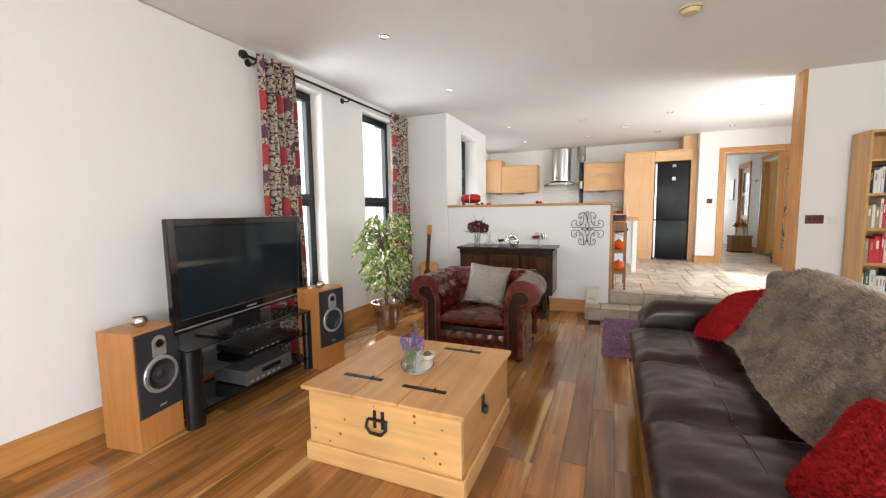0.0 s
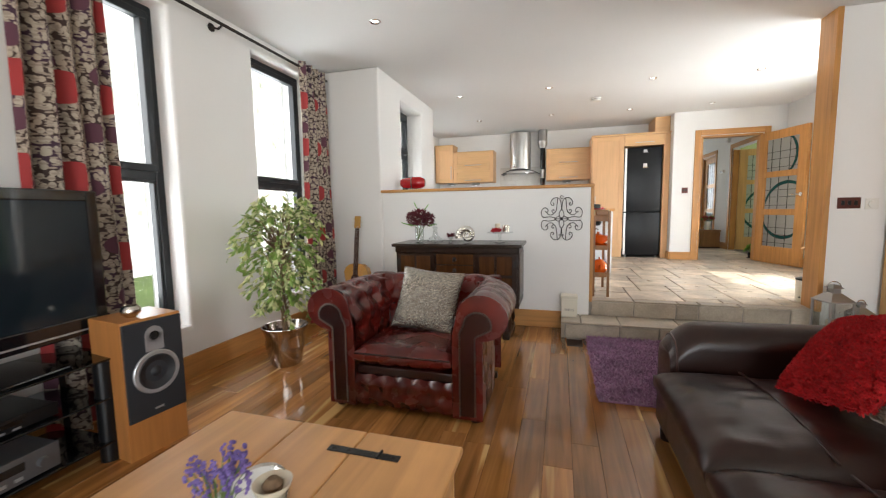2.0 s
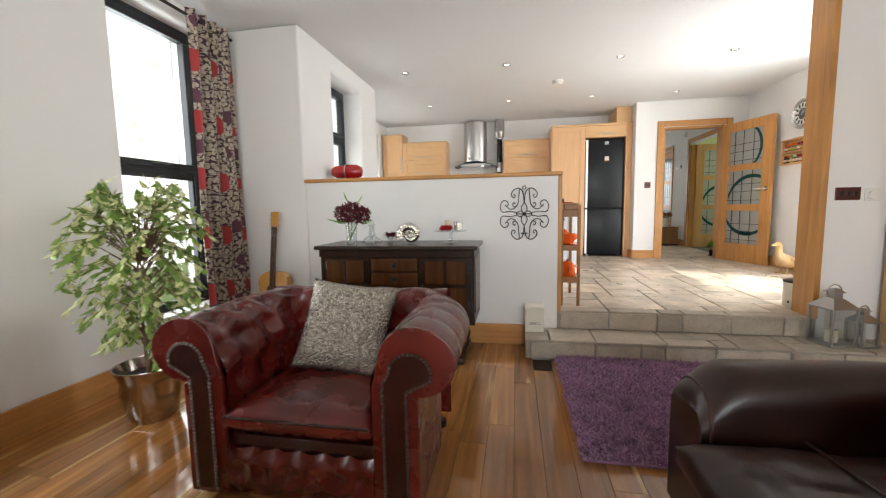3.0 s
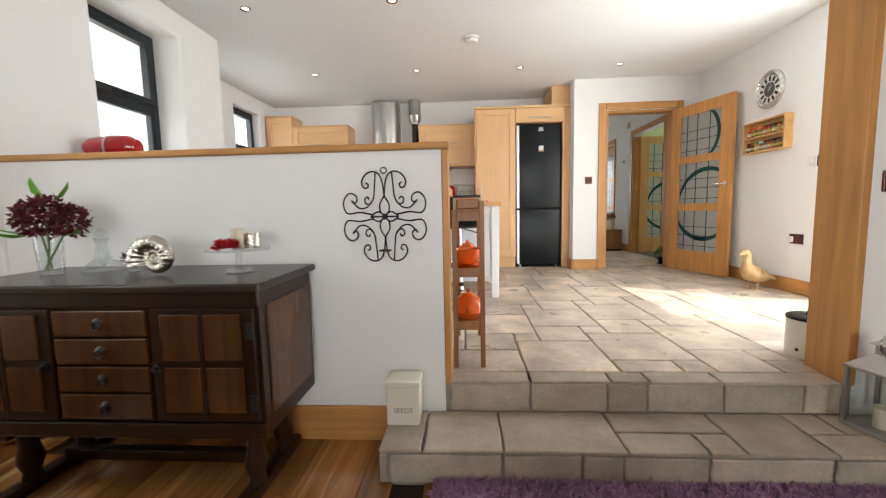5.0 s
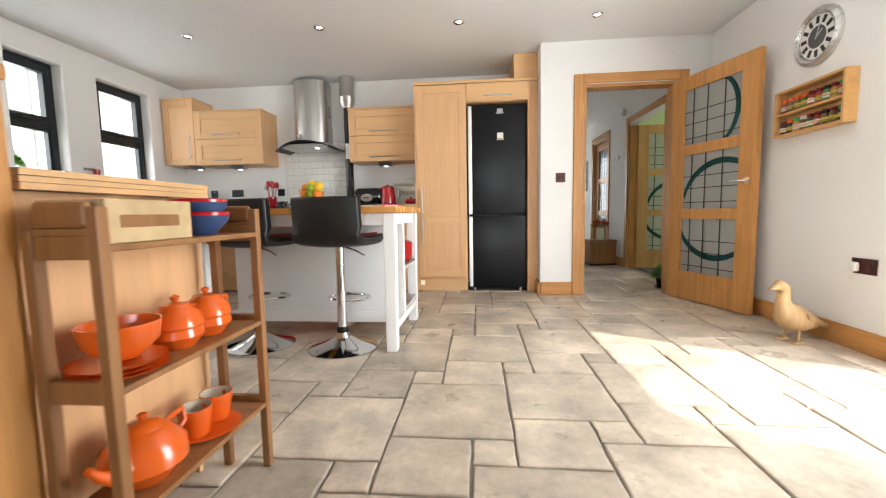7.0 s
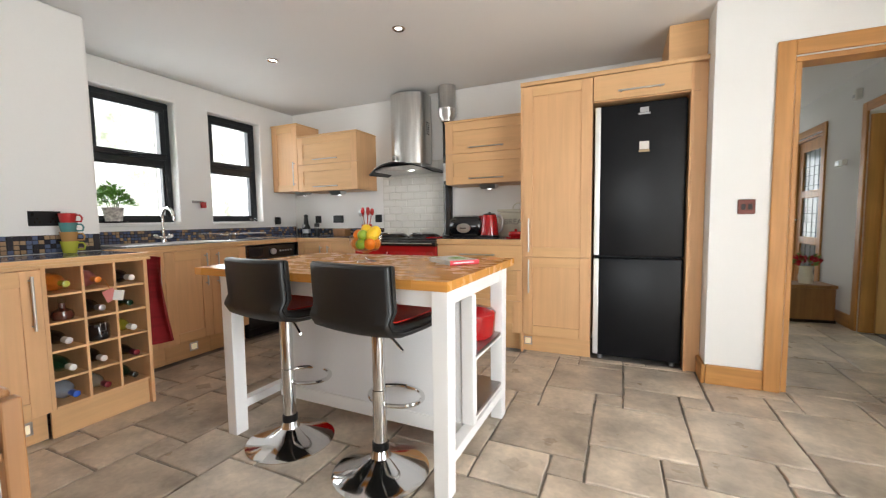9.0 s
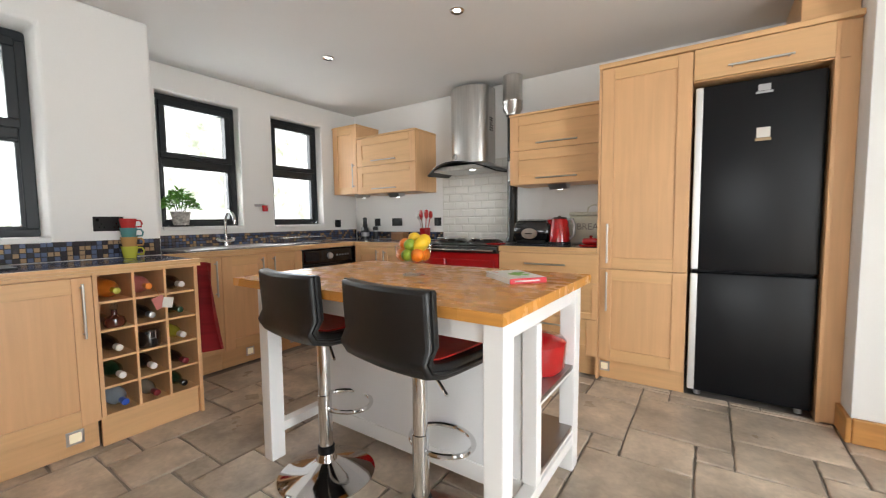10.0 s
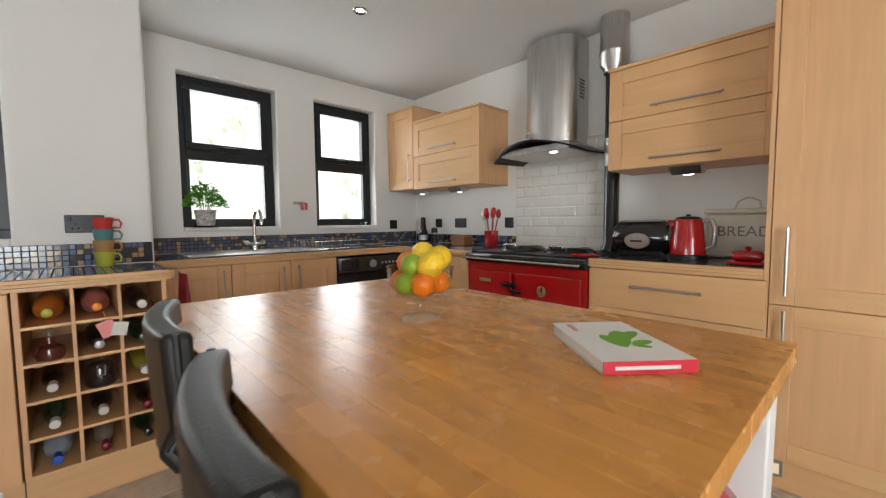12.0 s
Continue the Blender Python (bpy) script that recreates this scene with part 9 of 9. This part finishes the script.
slab("print", (-0.17, -0.022, -0.25), (0.17, -0.0205, 0.25), mat("muted_print", (0.45, 0.50, 0.52), 0.4, blotch=(9, 0.5)), pc, 0)



# ================= floors laid piece by piece =================


def plank_mesh(w, length):
    bm = bmesh.new()
    e = 0.0012
    vs = [bm.verts.new(p) for p in ((0, 0, -0.014), (w, 0, -0.014), (w, length, -0.014), (0, length, -0.014), (0, 0, -e), (w, 0, -e), (w, length, -e), (0, length, -e), (e, e, 0), (w - e, e, 0), (w - e, length - e, 0), (e, length - e, 0))]
    for q in ((8, 9, 10, 11), (4, 5, 9, 8), (5, 6, 10, 9), (6, 7, 11, 10), (7, 4, 8, 11), (0, 1, 5, 4), (1, 2, 6, 5), (2, 3, 7, 6), (3, 0, 4, 7)):
        bm.faces.new([vs[i] for i in q])
    me = bpy.data.meshes.new("plank")
    bm.to_mesh(me)
    bm.free()
    return me


floor_ob = bpy.data.objects["floor_living"]
PW_, LENS = 0.128, (0.55, 0.75, 0.95, 1.2, 1.45)
planks = {n: plank_mesh(PW_ - 0.0008, n - 0.0008) for n in LENS}
rng = random.Random(111)
rest = bmesh.new()
count = 0
nrow = int((3.4 - WX) / PW_)
for i in range(nrow):
    x = WX + 0.004 + i * PW_
    y = -2.45 - rng.uniform(0, 0.5)
    end = 5.10 if x < -0.215 else 4.79
    while y < end:
        n = rng.choice(LENS)
        if y + n > end + 0.12:
            ok = [q for q in LENS if y + q <= end + 0.13]
            if ok:
                n = ok[-1]
            elif end - y < 0.2:
                break
            else:
                n = LENS[0]
                y = end - n + 0.12 if end - y > 0.43 else y
        if y + n > 0.9 and x < 1.6 and count < 300:
            link("plank", planks[n], FLOORWOOD, floor_ob, at=Matrix.Translation((x, y, 0)))
            count += 1
        else:
            box(rest, (x, y, -0.014), (x + PW_ - 0.0008, min(y + n, end + 0.13) - 0.0008, 0))
        y += n
tagged(part("far_planks", rest, FLOORWOOD, floor_ob), kind="stuff")


def stone_mesh(w, d, t, seed, name="flagstone"):
    """A worn slab with wavering edges, from the origin to (w, d), top at 0."""
    r = random.Random(seed)
    g, e = 0.0055, 0.005
    ring = []
    n = 4
    for (ax, ay), (bx, by) in (((0, 0), (1, 0)), ((1, 0), (1, 1)), ((1, 1), (0, 1)), ((0, 1), (0, 0))):
        for k in range(n):
            f = k / n
            ring.append([g + (w - 2 * g) * (ax + (bx - ax) * f), g + (d - 2 * g) * (ay + (by - ay) * f)])
    for p in ring:
        p[0] += r.uniform(-0.0035, 0.0035)
        p[1] += r.uniform(-0.0035, 0.0035)
    cx, cy = w / 2, d / 2
    bm = bmesh.new()
    lo = [bm.verts.new((x, y, -t)) for x, y in ring]
    mid = [bm.verts.new((x, y, -0.0035)) for x, y in ring]
    top = [bm.verts.new((cx + (x - cx) * (1 - 2 * e / w), cy + (y - cy) * (1 - 2 * e / d), r.uniform(-0.0012, 0.0004))) for x, y in ring]
    for a, b in ((lo, mid), (mid, top)):
        for i in range(len(ring)):
            j = (i + 1) % len(ring)
            bm.faces.new((a[i], a[j], b[j], b[i]))
    bm.faces.new(top)
    for f in bm.faces:
        f.smooth = False
    me = bpy.data.meshes.new(name)
    bm.to_mesh(me)
    bm.free()
    return me


STONES = {(a, k): stone_mesh(a * 0.15, a * 0.15, 0.012, a * 10 + k) for a in (1, 2, 3) for k in range(5)}
CUT = {}


def flag_floor(owner, x0, x1, y0, y1, z, seed):
    """Flags of 45, 30 and 15 cm in a repeating pattern of one each, cut where the floor ends."""
    r = random.Random(seed)
    u, ox, oy = 0.15, 0.435, 5.225
    for p in range(-24, 25):
        for q in range(-12, 14):
            i, j = 3 * p - 2 * q, p + 4 * q
            for di, dj, n in ((0, 0, 3), (1, 3, 2), (0, 3, 1)):
                ax, ay = ox + (i + di) * u, oy + (j + dj) * u
                bx, by = min(ax + n * u, x1), min(ay + n * u, y1)
                cx, cy = max(ax, x0), max(ay, y0)
                w, d = bx - cx, by - cy
                if w < 0.03 or d < 0.03:
                    continue
                if w > n * u - 0.002 and d > n * u - 0.002:
                    me = STONES[n, r.randrange(5)]
                else:
                    key = (round(w, 3), round(d, 3))
                    if key not in CUT:
                        CUT[key] = stone_mesh(w, d, 0.012, int(w * 997 + d * 131))
                    me = CUT[key]
                link("flagstone", me, STONE, owner, at=Matrix.Translation((cx, cy, z)))


kf = bpy.data.objects["floor_kitchen"]
flag_floor(kf, -2.06, EX - 0.002, 5.225, DY + 0.14, K, 77)
flag_floor(kf, CX - 1.2, CX, DY + 0.14, 8.72, K, 78)
hf = bpy.data.objects["floor_hall"]
flag_floor(hf, 1.654, HX1 - 0.002, DY + 0.142, HEND - 0.01, K, 9)

# the two stone steps
st1 = tagged(new("step_lower"), "lower stone step across the opening", kind="structure")
st2 = tagged(new("step_upper"), "upper stone step into the kitchen", kind="structure")
slab("bed", (-0.2, 4.815, -0.01), (2.6, HY - 0.004, 0.128), SCREED, st1, 0)
slab("bed", (0.066, HY + 0.0, 0.13), (OX - 0.012, HY + 0.1, K - 0.012), SCREED, st2, 0)
rng = random.Random(121)


def treads(owner, z, pieces):
    for x0, x1, y0, y1 in pieces:
        link("tread_stone", stone_mesh(x1 - x0, y1 - y0, 0.014, rng.randrange(999), "tread_stone"), STONE_R, owner, at=Matrix.Translation((x0, y0, z)))


def risers(owner, y, z, height, joints):
    for a, b in zip(joints, joints[1:]):
        link("riser_stone", stone_mesh(b - a, height, 0.014, rng.randrange(999), "riser_stone"), STONE_R, owner, at=Matrix.Translation((a, y, z)) @ pose(0, 0, 0, 90, 0, 0))


YF = 4.80
treads(st1, 0.146, ((-0.21, -0.035, YF, HY - 0.006), (-0.035, 0.285, YF, HY - 0.006), (0.285, 0.755, YF, HY - 0.006), (0.755, 1.2, 4.95, HY - 0.006), (0.755, 1.06, YF, 4.95), (1.06, 1.2, YF, 4.95), (1.2, 1.52, YF, HY - 0.006), (1.52, 1.67, 4.95, HY - 0.006), (1.52, 1.97, YF, 4.95), (1.67, 2.12, 4.95, HY - 0.006), (1.97, 2.27, YF, 4.95), (2.12, 2.6, 4.95, HY - 0.006), (2.27, 2.6, YF, 4.95)))
risers(st1, YF + 0.002, 0.0, 0.13, (-0.21, -0.17, 0.28, 0.585, 0.74, 1.055, 1.5, 1.8, 2.25, 2.6))
treads(st2, K, ((0.066, 0.435, HY - 0.012, 5.225), (0.435, 0.8, HY - 0.012, 5.225), (0.8, 0.97, HY - 0.012, 5.225), (0.97, 1.28, HY - 0.012, 5.225), (1.28, OX - 0.012, HY - 0.012, 5.225)))
risers(st2, HY - 0.01, 0.142, 0.137, (0.066, 0.435, 0.78, 0.955, 1.29, 1.63, OX - 0.012))
link("end_stone", stone_mesh(0.30, 0.13, 0.014, 7, "end_stone"), STONE_R, st1, at=Matrix.Translation((-0.205, HY - 0.008, 0.0)) @ pose(0, 0, 0, 90, 0, -90))
